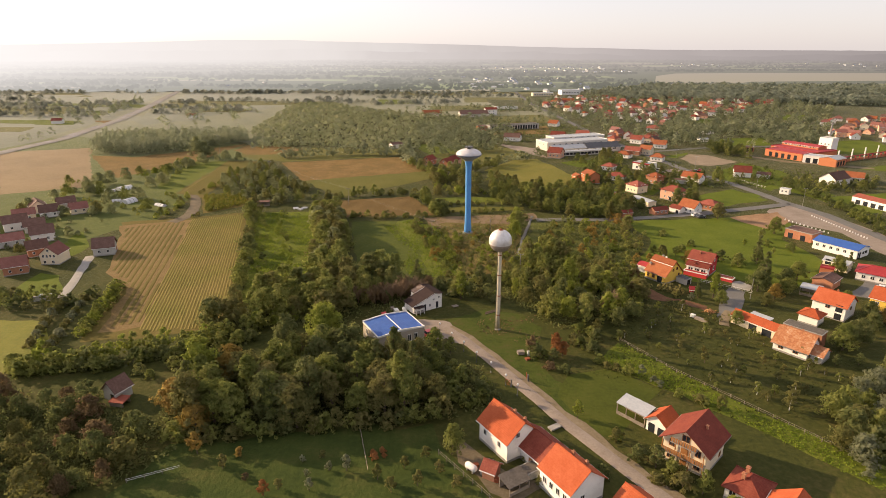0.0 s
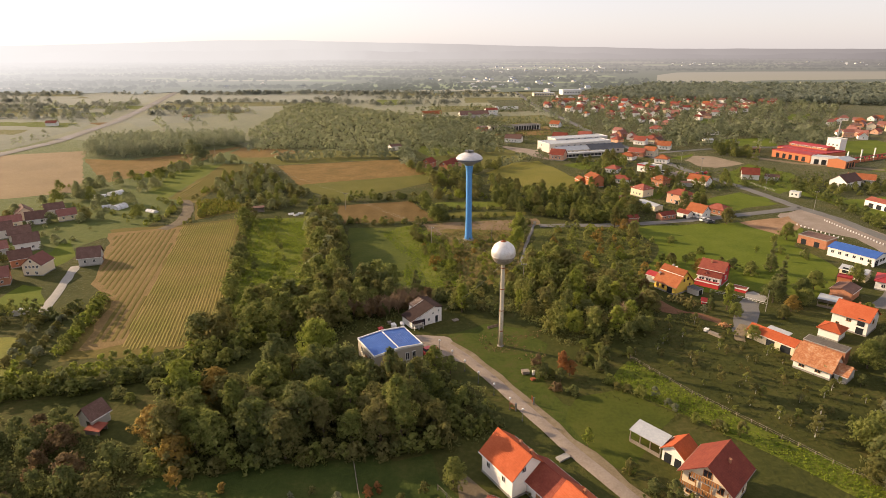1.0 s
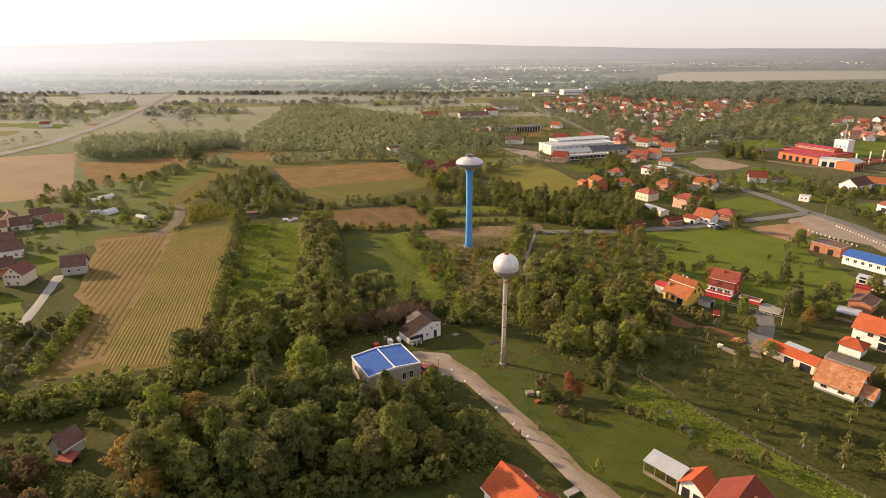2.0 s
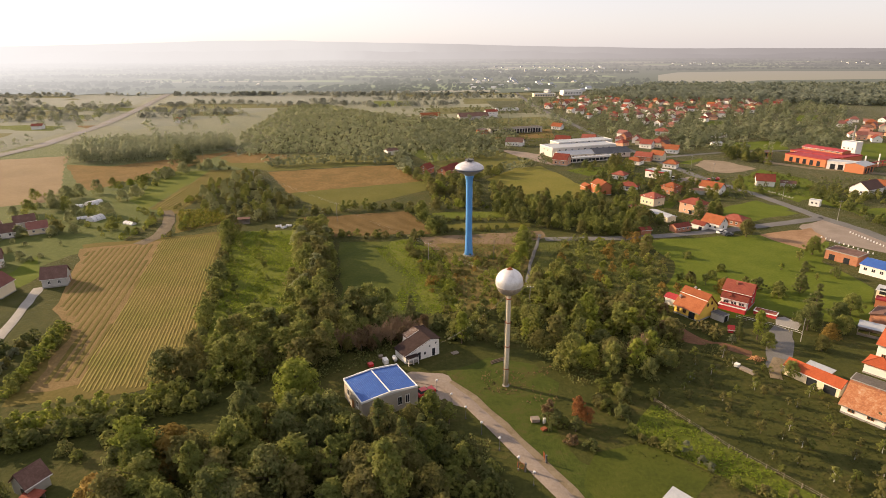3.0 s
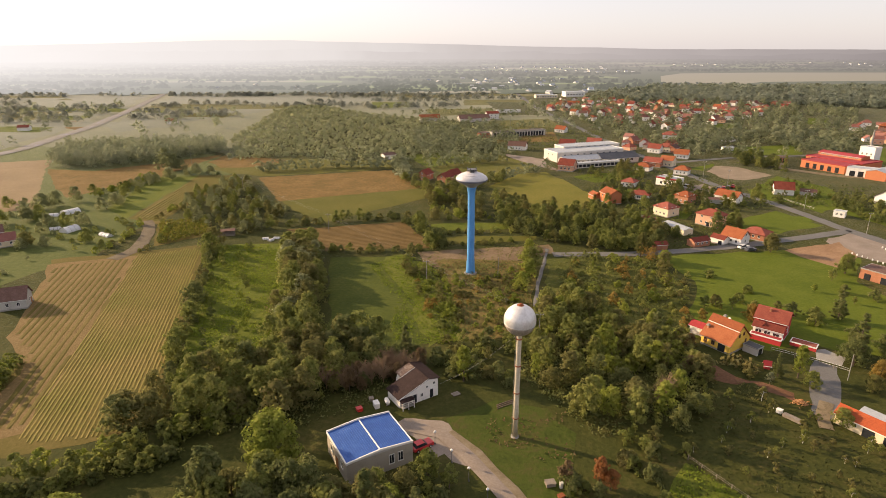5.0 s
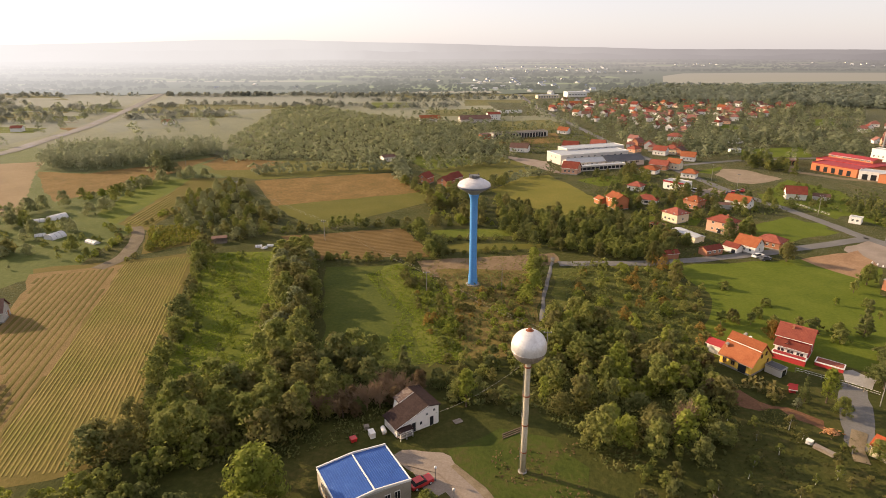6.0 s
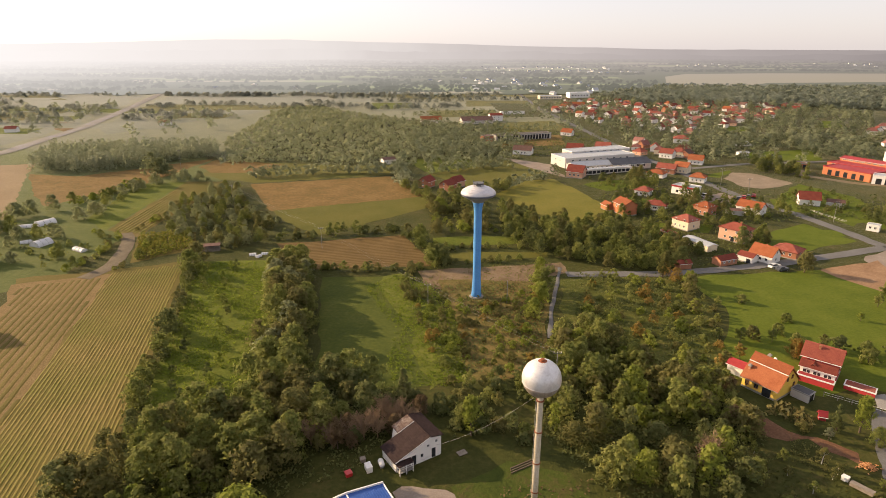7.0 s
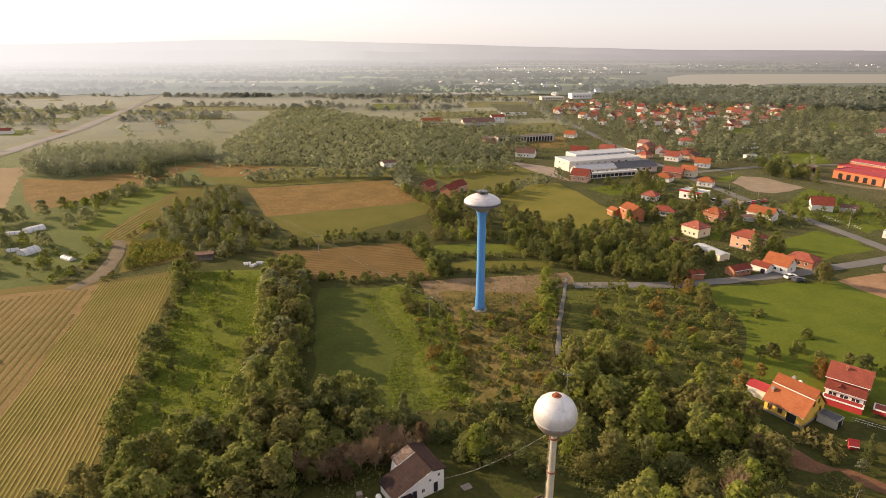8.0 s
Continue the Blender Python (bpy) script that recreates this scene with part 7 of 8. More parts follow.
# hedge and orchard on the right
hedge([(37, 121), (48, 109.5), (58, 99)], 2.8, 1.0, BUSH + ["small_b"], ["olive", "green", "grey"], (0.5, 0.85), "along the orchard fence", 45)
rg = random.Random(46)
for x, y in scatter([(46, 133), (56, 155), (76, 146), (82, 130), (92, 112), (86, 96), (70, 100), (60, 108)], 4.9, 46):
    tree(rg.choice(["small_a", "small_b"]), x, y, rg.uniform(0.34, 0.68), rg.choice(["olive", "green", "green", "olive"]), "in the old orchard", whitewashed=rg.random() < 0.5)
wood([(78, 100), (96, 112), (104, 120), (100, 104), (86, 88), (72, 80), (70, 86)], 3.8, ["broad_c", "small_a", "bush_b", "broad_a"], ["dark", "green", "olive", "grey"], (0.5, 0.8), "in the thicket below the orchard", 47)
hedge([(92, 118), (98, 124), (108, 136), (118, 142)], 3.6, 2.0, ["broad_a", "broad_c", "small_a"], ["dark", "green", "dark"], (0.55, 0.85), "around the old house", 48)
for x, y, s, k, lf in ((79.5, 158, 0.62, "tall", "lime"), (80, 153.5, 0.45, "broad_a", "green"), (95, 163, 0.85, "broad_c", "dark"), (99, 168, 0.95, "spruce", "dark"), (107, 187, 0.85, "spruce", "dark"), (97, 157, 0.55, "broad_a", "gold"), (103, 161, 0.6, "broad_c", "green"), (92, 152, 0.5, "broad_a", "olive"), (106, 168, 0.7, "broad_a", "dark"), (112, 172, 0.7, "broad_c", "green"), (78, 140.5, 0.5, "broad_c", "green"),
                       (72, 155.5, 0.6, "small_a", "grey"), (75, 158, 0.5, "spruce", "dark"), (69, 158.5, 0.6, "bush_b", "olive"), (60.5, 171, 0.42, "broad_b", "brown"), (83, 186, 0.55, "broad_a", "gold"), (118, 197, 0.5, "small_a", "green"), (112, 206, 0.6, "small_a", "lime"), (123, 215, 0.9, "small_a", "green"), (120, 205, 0.8, "bush_b", "green"), (126, 200, 0.9, "bush_b", "dark"), (131, 221, 0.75, "broad_c", "green"), (128, 177, 0.7, "broad_a", "green"), (134, 181, 0.5, "spruce", "dark"),
                       (86, 218, 0.8, "bush_b", "green"), (92, 206, 0.9, "bush_a", "green"), (118, 242, 0.8, "broad_c", "olive"), (70, 237, 0.75, "tall", "olive"), (76, 231, 0.6, "broad_c", "lime"), (99, 184, 1.0, "bush_b", "green"), (104, 176, 1.0, "bush_b", "dark"), (113, 150, 0.6, "broad_a", "green"), (118, 140, 0.7, "broad_c", "gold")):
    tree(k, x, y, s, lf, "in the gardens beside the lawn")
# village greenery
wood([(70, 302), (82, 306), (110, 288), (140, 302), (150, 330), (128, 345), (100, 362), (82, 340)], 7, BUSH, ["dark", "green", "green"], (0.55, 1.0), "around the village houses", 152)
wood([(152, 302), (188, 312), (200, 342), (190, 368), (163, 340)], 8, BUSH + ["small_a"], ["dark", "green", "olive"], (0.5, 0.95), "beside the main road", 153)
hedge([(183, 306), (182, 280), (179, 250), (178, 222)], 3.2, 1.6, BUSH + ["small_a"], ["dark", "green"], (0.9, 1.4), "in the hedge along the main road", 49)
for i in range(8):
    tree("spruce", 172 + 0.6 * i, 222 - 4.5 * i, 0.42, "dark", "in the row along the main road")
wood([(188, 320), (240, 322), (228, 294), (198, 288), (186, 298)], 5.0, BUSH + ["small_a"], ["dark", "green"], (0.7, 1.1), "behind the main road", 50)
wood([(184, 410), (196, 432), (210, 406), (200, 378)], 6.0, ["spruce", "broad_a", "broad_b"], ["dark", "dark", "green"], (0.5, 0.85), "in the garden of tall conifers", 51)
for poly, gap, sd in (([(66, 300), (80, 305), (110, 285), (140, 300), (150, 330), (130, 345), (100, 365), (80, 340)], 9, 52), ([(75, 380), (110, 392), (118, 370), (90, 350)], 7, 53), ([(140, 300), (160, 340), (155, 310)], 8, 54), ([(100, 262), (125, 285), (120, 268)], 6, 55)):
    wood(poly, gap, BROAD + ["small_a", "small_b"], ["dark", "green", "olive"], (0.4, 0.75), "in the village gardens", sd)

# ---- woods and hedges too dense to count, joined ----
def joined_wood(where, rows):
    """One mesh of many crowns on short trunks, with a material for each leaf colour."""
    leaves = sorted({leaf for _, leaf, _ in rows})
    quads, slots = [], []
    for kind, leaf, m in rows:
        if kind not in LIGHT:
            tall, low, rad, tr, clumps, per, size, shape = KINDS[kind]
            LIGHT[kind] = crown_quads(len(LIGHT) + 31, low * 0.6, tall, rad, clumps, max(9, int(per * 0.42)), size * 1.34, shape)
        q = LIGHT[kind] @ m[:3, :3].T + m[:3, 3]
        quads.append(q)
        slots.append(np.full(len(q), leaves.index(leaf), dtype=np.int32))
    me = leaf_mesh("thicket", np.concatenate(quads), *[LEAF[n] for n in leaves])
    me.polygons.foreach_set("material_index", np.concatenate(slots))
    tagged(new("thicket", me), "dense leafy trees and bushes " + where, "thicket", kind="stuff")


LIGHT = {}
for where, rows in JOINED.items():
    joined_wood(where, rows)

# ---- far woods, joined ----


HIGHWAY = [(-300, 330), (-309, 400), (-308, 440), (-306, 471), (-318, 537), (-330, 607), (-381, 793), (-456, 1043), (-527, 1328)]


def clear(x, y):
    """Keeps trees off the far roads."""
    for line, gap in ((HIGHWAY, 16), (MAIN, 6)):
        for (x0, y0), (x1, y1) in zip(line, line[1:]):
            if y0 <= y <= y1 and abs(x - (x0 + (x1 - x0) * (y - y0) / (y1 - y0))) < gap:
                return False
    return True


def joined_trees(name, places, tall, radius, quads, size, m, label, seed, shape="round", spread=0.3, sunward=0.6):
    """Many far trees in one mesh: each a trunkless crown of leaf sprays down to the ground."""
    rs = np.random.RandomState(seed)
    places = [p for p in places if clear(*p)]
    shapes = [crown_quads(seed + i, 0.12 * tall, tall, radius, max(3, quads // 6), 6, size, shape, sunward) for i in range(7)]
    out = []

    for x, y in places:
        q = shapes[rs.randint(7)]
        a, k = rs.uniform(0, 6.28), rs.uniform(1 - spread, 1 + spread)
        ca, sa = math.cos(a), math.sin(a)
        r = np.array([[ca, -sa, 0], [sa, ca, 0], [0, 0, 1]]) * k
        out.append(q @ r.T + np.array([x, y, 0]))
    ob = new(name, leaf_mesh(name, np.concatenate(out), m))
    return tagged(ob, label, "woodland", kind="stuff")


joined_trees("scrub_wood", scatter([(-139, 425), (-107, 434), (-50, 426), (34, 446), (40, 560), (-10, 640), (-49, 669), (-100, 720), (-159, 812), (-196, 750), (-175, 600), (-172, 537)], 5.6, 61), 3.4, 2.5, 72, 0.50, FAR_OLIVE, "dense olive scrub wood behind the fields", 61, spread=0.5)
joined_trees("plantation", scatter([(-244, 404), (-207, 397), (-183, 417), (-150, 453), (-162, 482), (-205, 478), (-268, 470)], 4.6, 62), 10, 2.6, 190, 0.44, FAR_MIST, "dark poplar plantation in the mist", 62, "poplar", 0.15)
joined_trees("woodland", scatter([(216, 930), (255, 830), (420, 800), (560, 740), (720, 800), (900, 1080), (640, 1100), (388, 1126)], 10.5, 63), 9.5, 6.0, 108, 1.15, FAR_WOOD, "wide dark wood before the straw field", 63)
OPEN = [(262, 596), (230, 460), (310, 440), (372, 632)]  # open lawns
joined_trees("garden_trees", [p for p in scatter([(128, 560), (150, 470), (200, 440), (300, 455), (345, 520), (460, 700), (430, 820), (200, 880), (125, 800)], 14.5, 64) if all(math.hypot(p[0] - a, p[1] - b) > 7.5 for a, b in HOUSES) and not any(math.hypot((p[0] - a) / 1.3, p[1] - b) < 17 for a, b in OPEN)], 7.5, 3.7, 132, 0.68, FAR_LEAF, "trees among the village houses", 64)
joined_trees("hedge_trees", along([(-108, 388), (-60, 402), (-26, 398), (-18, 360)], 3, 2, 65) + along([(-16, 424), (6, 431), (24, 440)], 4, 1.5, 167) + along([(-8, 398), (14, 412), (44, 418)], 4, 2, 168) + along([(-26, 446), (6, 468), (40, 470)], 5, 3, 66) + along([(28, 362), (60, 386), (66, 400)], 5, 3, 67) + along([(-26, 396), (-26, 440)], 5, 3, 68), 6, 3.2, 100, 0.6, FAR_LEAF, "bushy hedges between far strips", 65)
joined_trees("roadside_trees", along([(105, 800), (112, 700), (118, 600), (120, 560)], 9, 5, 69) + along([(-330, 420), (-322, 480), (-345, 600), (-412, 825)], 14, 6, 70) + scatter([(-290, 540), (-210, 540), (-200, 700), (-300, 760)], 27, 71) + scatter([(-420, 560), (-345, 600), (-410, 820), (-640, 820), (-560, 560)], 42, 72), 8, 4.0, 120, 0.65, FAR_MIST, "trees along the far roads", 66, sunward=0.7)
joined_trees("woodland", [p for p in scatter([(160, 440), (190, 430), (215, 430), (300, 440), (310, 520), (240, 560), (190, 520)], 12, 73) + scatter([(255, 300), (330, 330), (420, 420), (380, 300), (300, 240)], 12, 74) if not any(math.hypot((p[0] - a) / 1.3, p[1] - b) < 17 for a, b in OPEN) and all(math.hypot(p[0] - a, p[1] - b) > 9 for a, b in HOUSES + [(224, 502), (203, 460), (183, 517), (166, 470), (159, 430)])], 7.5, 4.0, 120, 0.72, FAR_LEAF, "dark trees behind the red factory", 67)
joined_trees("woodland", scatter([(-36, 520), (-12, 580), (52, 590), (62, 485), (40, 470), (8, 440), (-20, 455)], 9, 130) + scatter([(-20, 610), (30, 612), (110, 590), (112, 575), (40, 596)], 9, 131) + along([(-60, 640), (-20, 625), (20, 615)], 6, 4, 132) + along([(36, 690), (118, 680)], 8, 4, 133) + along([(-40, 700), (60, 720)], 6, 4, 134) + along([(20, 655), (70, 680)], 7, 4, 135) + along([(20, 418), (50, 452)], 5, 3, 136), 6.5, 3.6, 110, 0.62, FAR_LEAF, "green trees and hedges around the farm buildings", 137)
rs = np.random.RandomState(77)
belts = []
for i in range(210):
    d = 640 * (1 + (i / 210) ** 1.6 * 4.6)
    x = rs.uniform(-0.95, 0.72) * d
    if x > -160 and d < 880 or x < -0.25 * d and d < 1000 and i % 2 or 90 < x < 470 and d < 1000 or (430 < x and 1080 < d < 1850):
        continue
    w, sl = rs.uniform(30, 150) * d / 900, rs.uniform(-0.16, 0.16)
    n = int(w * 2 / (2.2 + d / 300))
    u = rs.uniform(-w, w, n)
    belts += [(x + a, d + sl * a + b) for a, b in zip(u, rs.normal(0, 1.5 + d / 700, n))]
for line in ([(-96, 872), (-30, 868), (30, 878)], [(-92, 768), (-30, 780), (24, 800)], [(26, 905), (120, 900)], [(-180, 850), (-100, 800)], [(-470, 690), (-395, 690)], [(-440, 640), (-360, 640)], [(-640, 760), (-480, 770)], [(-300, 700), (-215, 690)], [(-330, 830), (-235, 820)]):
    belts += along(line, 5, 4, 95)
belts += along([(-760, 965), (-640, 985), (-560, 960)], 6, 7, 95) + along([(-430, 985), (-330, 960), (-240, 990), (-140, 962), (-60, 985), (20, 965), (92, 985)], 5, 7, 96)
near_belts, far_belts = [p for p in belts if p[1] < 1000], [p for p in belts if p[1] >= 1000]
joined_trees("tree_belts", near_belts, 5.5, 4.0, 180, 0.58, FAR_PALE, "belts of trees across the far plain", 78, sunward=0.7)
deep = []
for x, y in zip(rs.uniform(-2600, 2600, 260), rs.uniform(1050, 3600, 260)):
    if abs(x) < 0.9 * y and not (400 < x < 1450 and 1050 < y < 1900):
        n = rs.randint(4, 14)
        deep += [(x + a * y / 30, y + b) for a, b in zip(rs.normal(0, 1, n), rs.normal(0, 12, n))]

# corn plots
def corn(poly, gap, tall, m, label, seed):
    rs = np.random.RandomState(seed)
    pts = np.array(scatter(poly, gap, seed))
    k = np.repeat(np.arange(len(pts)), 5)
    p = np.zeros((len(k), 3))
    p[:, :2] = pts[k] + rs.normal(0, 0.22, (len(k), 2))
    p[:, 2] = rs.uniform(0.3, tall, len(k))
    d = rs.normal(0, 1, (len(k), 3))
    tagged(new("corn", leaf_mesh("corn", leaf_quads(p, d, 0.42, rs), m)), label, "crop", kind="stuff")


corn([(-118, 281), (-99, 284), (-91, 266), (-105, 252)], 1.1, 1.8, CORN, "standing yellow-green corn", 81)
corn([(67.0, 167.6), (70.6, 166.3), (72.7, 160.3), (70.8, 157.7), (67.8, 161.1), (65.1, 163.5)], 1.0, 1.5, DRY_CORN, "dry brown corn stalks beside the garden", 82)

# low weeds and tussocks over the rough ground
def tussocks(name, polys, gap, tall, size, m, label, seed):
    rs = np.random.RandomState(seed)
    pts = np.array([p for i, poly in enumerate(polys) for p in scatter(poly, gap, seed + i) if noise.noise((p[0] * 0.11, p[1] * 0.11, seed)) + rs.uniform(-0.35, 0.6) > 0])
    k = np.repeat(np.arange(len(pts)), 5)
    p = np.zeros((len(k), 3))
    p[:, :2] = pts[k] + rs.normal(0, gap * 0.36, (len(k), 2))
    p[:, 2] = np.abs(rs.normal(0, tall, len(k))) * (0.4 + rs.uniform(0, 1, len(pts))[k]) + 0.05
    d = rs.normal(0, 0.6, (len(k), 3)) + np.array([0, 0, 0.8])
    return tagged(new(name, leaf_mesh(name, leaf_quads(p, d, size, rs), m)), label, "undergrowth", kind="stuff")


tussocks("weeds", [[(0, 178), (22, 181), (28, 205), (30, 232), (-5, 230), (-14, 236)], [(36, 204), (50, 186), (62, 176), (68, 196), (76, 214), (72, 240), (40, 240)]], 1.2, 0.4, 0.30, LEAF["dark"], "dull green weeds and low scrub", 83)
tussocks("weeds", [[(-24, 230), (-14, 240), (-3, 232), (4, 205), (6, 176), (-4, 173), (-11, 176), (-13, 185), (-12, 198), (-18, 215)]], 0.75, 0.22, 0.19, LEAF["fresh"], "sunny yellow-green weeds", 89)
tussocks("weeds", [[(-8, 232), (30, 234), (24, 206), (4, 212)], [(8, 142), (26, 146), (24, 128), (18, 131), (10, 136)]], 1.9, 0.3, 0.26, LEAF["brown"], "rusty brown weeds", 90)
tussocks("weeds", [[(66, 300), (80, 312), (110, 285), (150, 305), (215, 300), (225, 345), (195, 350), (155, 355), (140, 390), (80, 372)], [(85, 246), (130, 262), (120, 290), (85, 290)], [(40, 445), (130, 480), (135, 560), (45, 600)]], 3.5, 0.6, 0.55, LEAF["dark"], "low garden bushes among the village houses", 91)
tussocks("weeds", [[(-84, 250), (-58, 252), (-38, 165), (-56, 155)], [(37, 121), (58, 99), (73, 79), (80, 82), (62, 104), (44, 130)]], 0.75, 0.2, 0.19, LEAF["fresh"], "bright weedy grass", 84)
tussocks("undergrowth", [[(-56, 92), (10, 100), (10, 118), (-2, 126), (-24, 125), (-56, 112)], [(-64, 138), (-27, 174), (-5, 174), (-12, 150), (-27, 140)], [(18, 158), (30, 137), (60, 150), (60, 174), (36, 204), (20, 180)], [(-108, 80), (-55, 78), (-48, 90), (-60, 100), (-100, 112)]], 0.9, 0.6, 0.28, LEAF["dark"], "green undergrowth between the trees", 85)
tussocks("weeds", [[(-8, 243), (20, 248), (40, 251), (41, 242), (30, 236), (18, 226), (-6, 229)]], 1.5, 0.2, 0.24, LEAF["olive"], "thin weeds on the trampled ground", 92)
tussocks("tall_grass", [[(28, 120), (60, 96), (100, 104), (96, 130), (78, 146), (56, 156), (44, 134)]], 1.1, 0.10, 0.15, GRASS, "tufts of orchard grass", 88)


# ---- lamps, cars, poles, small things ----


def lane_lamp():
    top = thing("street_lamp", pose(-0.5, 135.4, 0), "thin post lamp with white glass globe beside the lane", "street lamp", "lamps along the lane")
    part("post", Solid().lathe([(0.14, 0), (0.12, 0.3), (0.05, 0.4), (0.045, 2.5)], 8).mesh("post", DARK_STEEL), top)
    part("globe", Solid().lathe([(max(0.02, 0.26 * math.sin(math.pi * i / 8)), 2.72 - 0.26 * math.cos(math.pi * i / 8)) for i in range(9)], 14).mesh("globe", PLASTIC, smooth=True), top, label="white glass globe")
    part("collar", Solid().lathe([(0.1, 2.44), (0.14, 2.5), (0.1, 2.54)], 8).mesh("collar", DARK_STEEL), top)
    return top


LAMP = lane_lamp()
for x, y in ((2.5, 130.2), (5.3, 125.6), (8.1, 120.6), (11.1, 115.9), (13.9, 110.6), (16.0, 106.8)):
    copy_thing(LAMP, pose(x, y, 0))


def car(x, y, yaw, m, label, van=False):
    top = thing("van" if van else "car", pose(x, y, 0, 0, 0, yaw), label, "van" if van else "car")
    h = 0.5 if not van else 1.0
    low = Solid().extrude([(-0.85, 0.3), (0.85, 0.3), (0.88, 0.6), (0.84, 0.92), (-0.84, 0.92), (-0.88, 0.6)], -2.1, 2.1)
    part("body", low.mesh("body", m), top)
    a, b = (-1.9, 1.5) if van else (-1.7, 0.9)
    vs = [(a, -0.8, 0.92), (b, -0.8, 0.92), (b, 0.8, 0.92), (a, 0.8, 0.92), (a + 0.35, -0.66, 0.92 + h), (b - 0.75, -0.66, 0.92 + h), (b - 0.75, 0.66, 0.92 + h), (a + 0.35, 0.66, 0.92 + h)]
    cab = part("cabin", mesh_of("cabin", vs, [(0, 1, 5, 4), (1, 2, 6, 5), (2, 3, 7, 6), (3, 0, 4, 7)], GLASS), top, label="dark glazed cabin")
    part("roof", Solid().box(a + 0.3, b - 0.7, -0.68, 0.68, 0.92 + h, 0.98 + h).mesh("roof", m), cab)
    for u in (-1.35, 1.35):
        for v in (-0.82, 0.82):
            w = part("wheel", Solid().bar((u, v - 0.1, 0.31), (u, v + 0.1, 0.31), 0.31, n=14).mesh("wheel", RUBBER), top)
            part("rim", Solid().bar((u, v - 0.11, 0.31), (u, v + 0.11, 0.31), 0.18, n=10).mesh("rim", PALE_STEEL), w)
    for v in (-0.6, 0.6):
        part("headlight", Solid().box(2.08, 2.13, v - 0.18, v + 0.18, 0.6, 0.76).mesh("headlight", PALE_STEEL), top)


car(110.6, 246.4, 22, CAR_WHITE, "white parked car at the roadside")
car(111.6, 243.6, 18, CAR_DARK, "dark parked car at the roadside")
car(-2.9, 134.4, 35, CAR_RED, "red car parked beside the pump house")
car(133.5, 163.5, -40, CAR_WHITE, "silver car in the paved yard")
car(128.5, 343, -40, CAR_WHITE, "white van on the forecourt", van=True)
for i in range(5):
    car(140 + 3.2 * i, 338 + 1.6 * i, 60, CAR_DARK if i % 2 else CAR_RED, "parked car on the forecourt")


def tank(x, y, yaw, L, r, m, label):
    top = thing("tank", pose(x, y, 0, 0, 0, yaw), label, "tank")
    s = Solid().lathe([(0.05, -L / 2 - 0.2), (r * 0.7, -L / 2 - 0.12), (r, -L / 2 + 0.1), (r, L / 2 - 0.1), (r * 0.7, L / 2 + 0.12), (0.05, L / 2 + 0.2)], 18)
    s.v = [(c, a, b + r + 0.25) for a, b, c in s.v]
    part("shell", s.mesh("shell", m, smooth=True), top)
    for u in (-L / 3, L / 3):
        part("cradle", Solid().box(u - 0.12, u + 0.12, -r * 0.7, r * 0.7, 0, 0.6).mesh("cradle", CONCRETE), top)


tank(-10.5, 148.4, 110, 1.5, 0.48, WHITE_PAINT, "white cylindrical tank on a cradle")
tank(5.2, 83.6, -45, 2.0, 0.6, WHITE_PAINT, "white gas tank in the yard")
tank(86.2, 129.6, -51, 1.2, 0.5, WHITE_PAINT, "small white water tank")


def crate(x, y, yaw, w, d, h, m, label, name="crate"):
    top = thing(name, pose(x, y, 0, 0, 0, yaw), label, name.replace("_", " "))
    part("body", Solid().box(-w / 2, w / 2, -d / 2, d / 2, 0.08, h).mesh("body", m), top)
    part("lid", Solid().box(-w / 2 - 0.05, w / 2 + 0.05, -d / 2 - 0.05, d / 2 + 0.05, h, h + 0.08).mesh("lid", m), top)
    part("skid", Solid().box(-w / 2, w / 2, -d / 2 + 0.1, -d / 2 + 0.25, 0, 0.08).box(-w / 2, w / 2, d / 2 - 0.25, d / 2 - 0.1, 0, 0.08).mesh("skid", GREY_WOOD), top)


crate(-15.9, 146.0, 30, 1.1, 1.1, 0.7, CAR_RED, "bright red metal box behind the pump house", "metal_box")
crate(-12.6, 147.3, 25, 1.0, 1.6, 1.1, WHITE_PAINT, "white boxy trailer behind the pump house", "trailer")
crate(-13.9, 149.6, 20, 0.9, 0.9, 0.7, GREY_WOOD, "grey wooden crate on the grass")
crate(18.9, 124.6, 10, 1.6, 1.2, 0.7, GREY_WOOD, "grey concrete well cover in the lawn", "well_cover")
crate(20.6, 123.9, 10, 0.5, 0.4, 1.1, WHITE_PAINT, "little white meter box in the lawn", "meter_box")
crate(20.2, 121.8, 30, 1.0, 0.8, 0.4, RUST, "rusty iron box in the lawn", "iron_box")
crate(21.8, 95.6, 32, 2.4, 1.2, 0.35, CONCRETE, "low concrete culvert head beside the lane", "culvert")


def log_heap(x, y, n, seed):
    rg = random.Random(seed)
    top = thing("log_heap", pose(x, y, 0), "loose heap of freshly split orange-brown firewood", "firewood")
    for i in range(n):
        d, a = abs(rg.gauss(0, 0.75)), rg.uniform(0, 6.28)
        z = max(0.1, 1.15 - 0.75 * d) * rg.uniform(0.5, 1) + 0.05
        c, b = Vector((d * math.cos(a), d * math.sin(a), z)), rg.uniform(0, 3.14)
        v = Vector((math.cos(b) * 0.28, math.sin(b) * 0.28, rg.uniform(-0.12, 0.12)))
        part("log", Solid().bar(c - v, c + v, 0.085, 0.075, n=6).mesh("log", FIREWOOD), top)


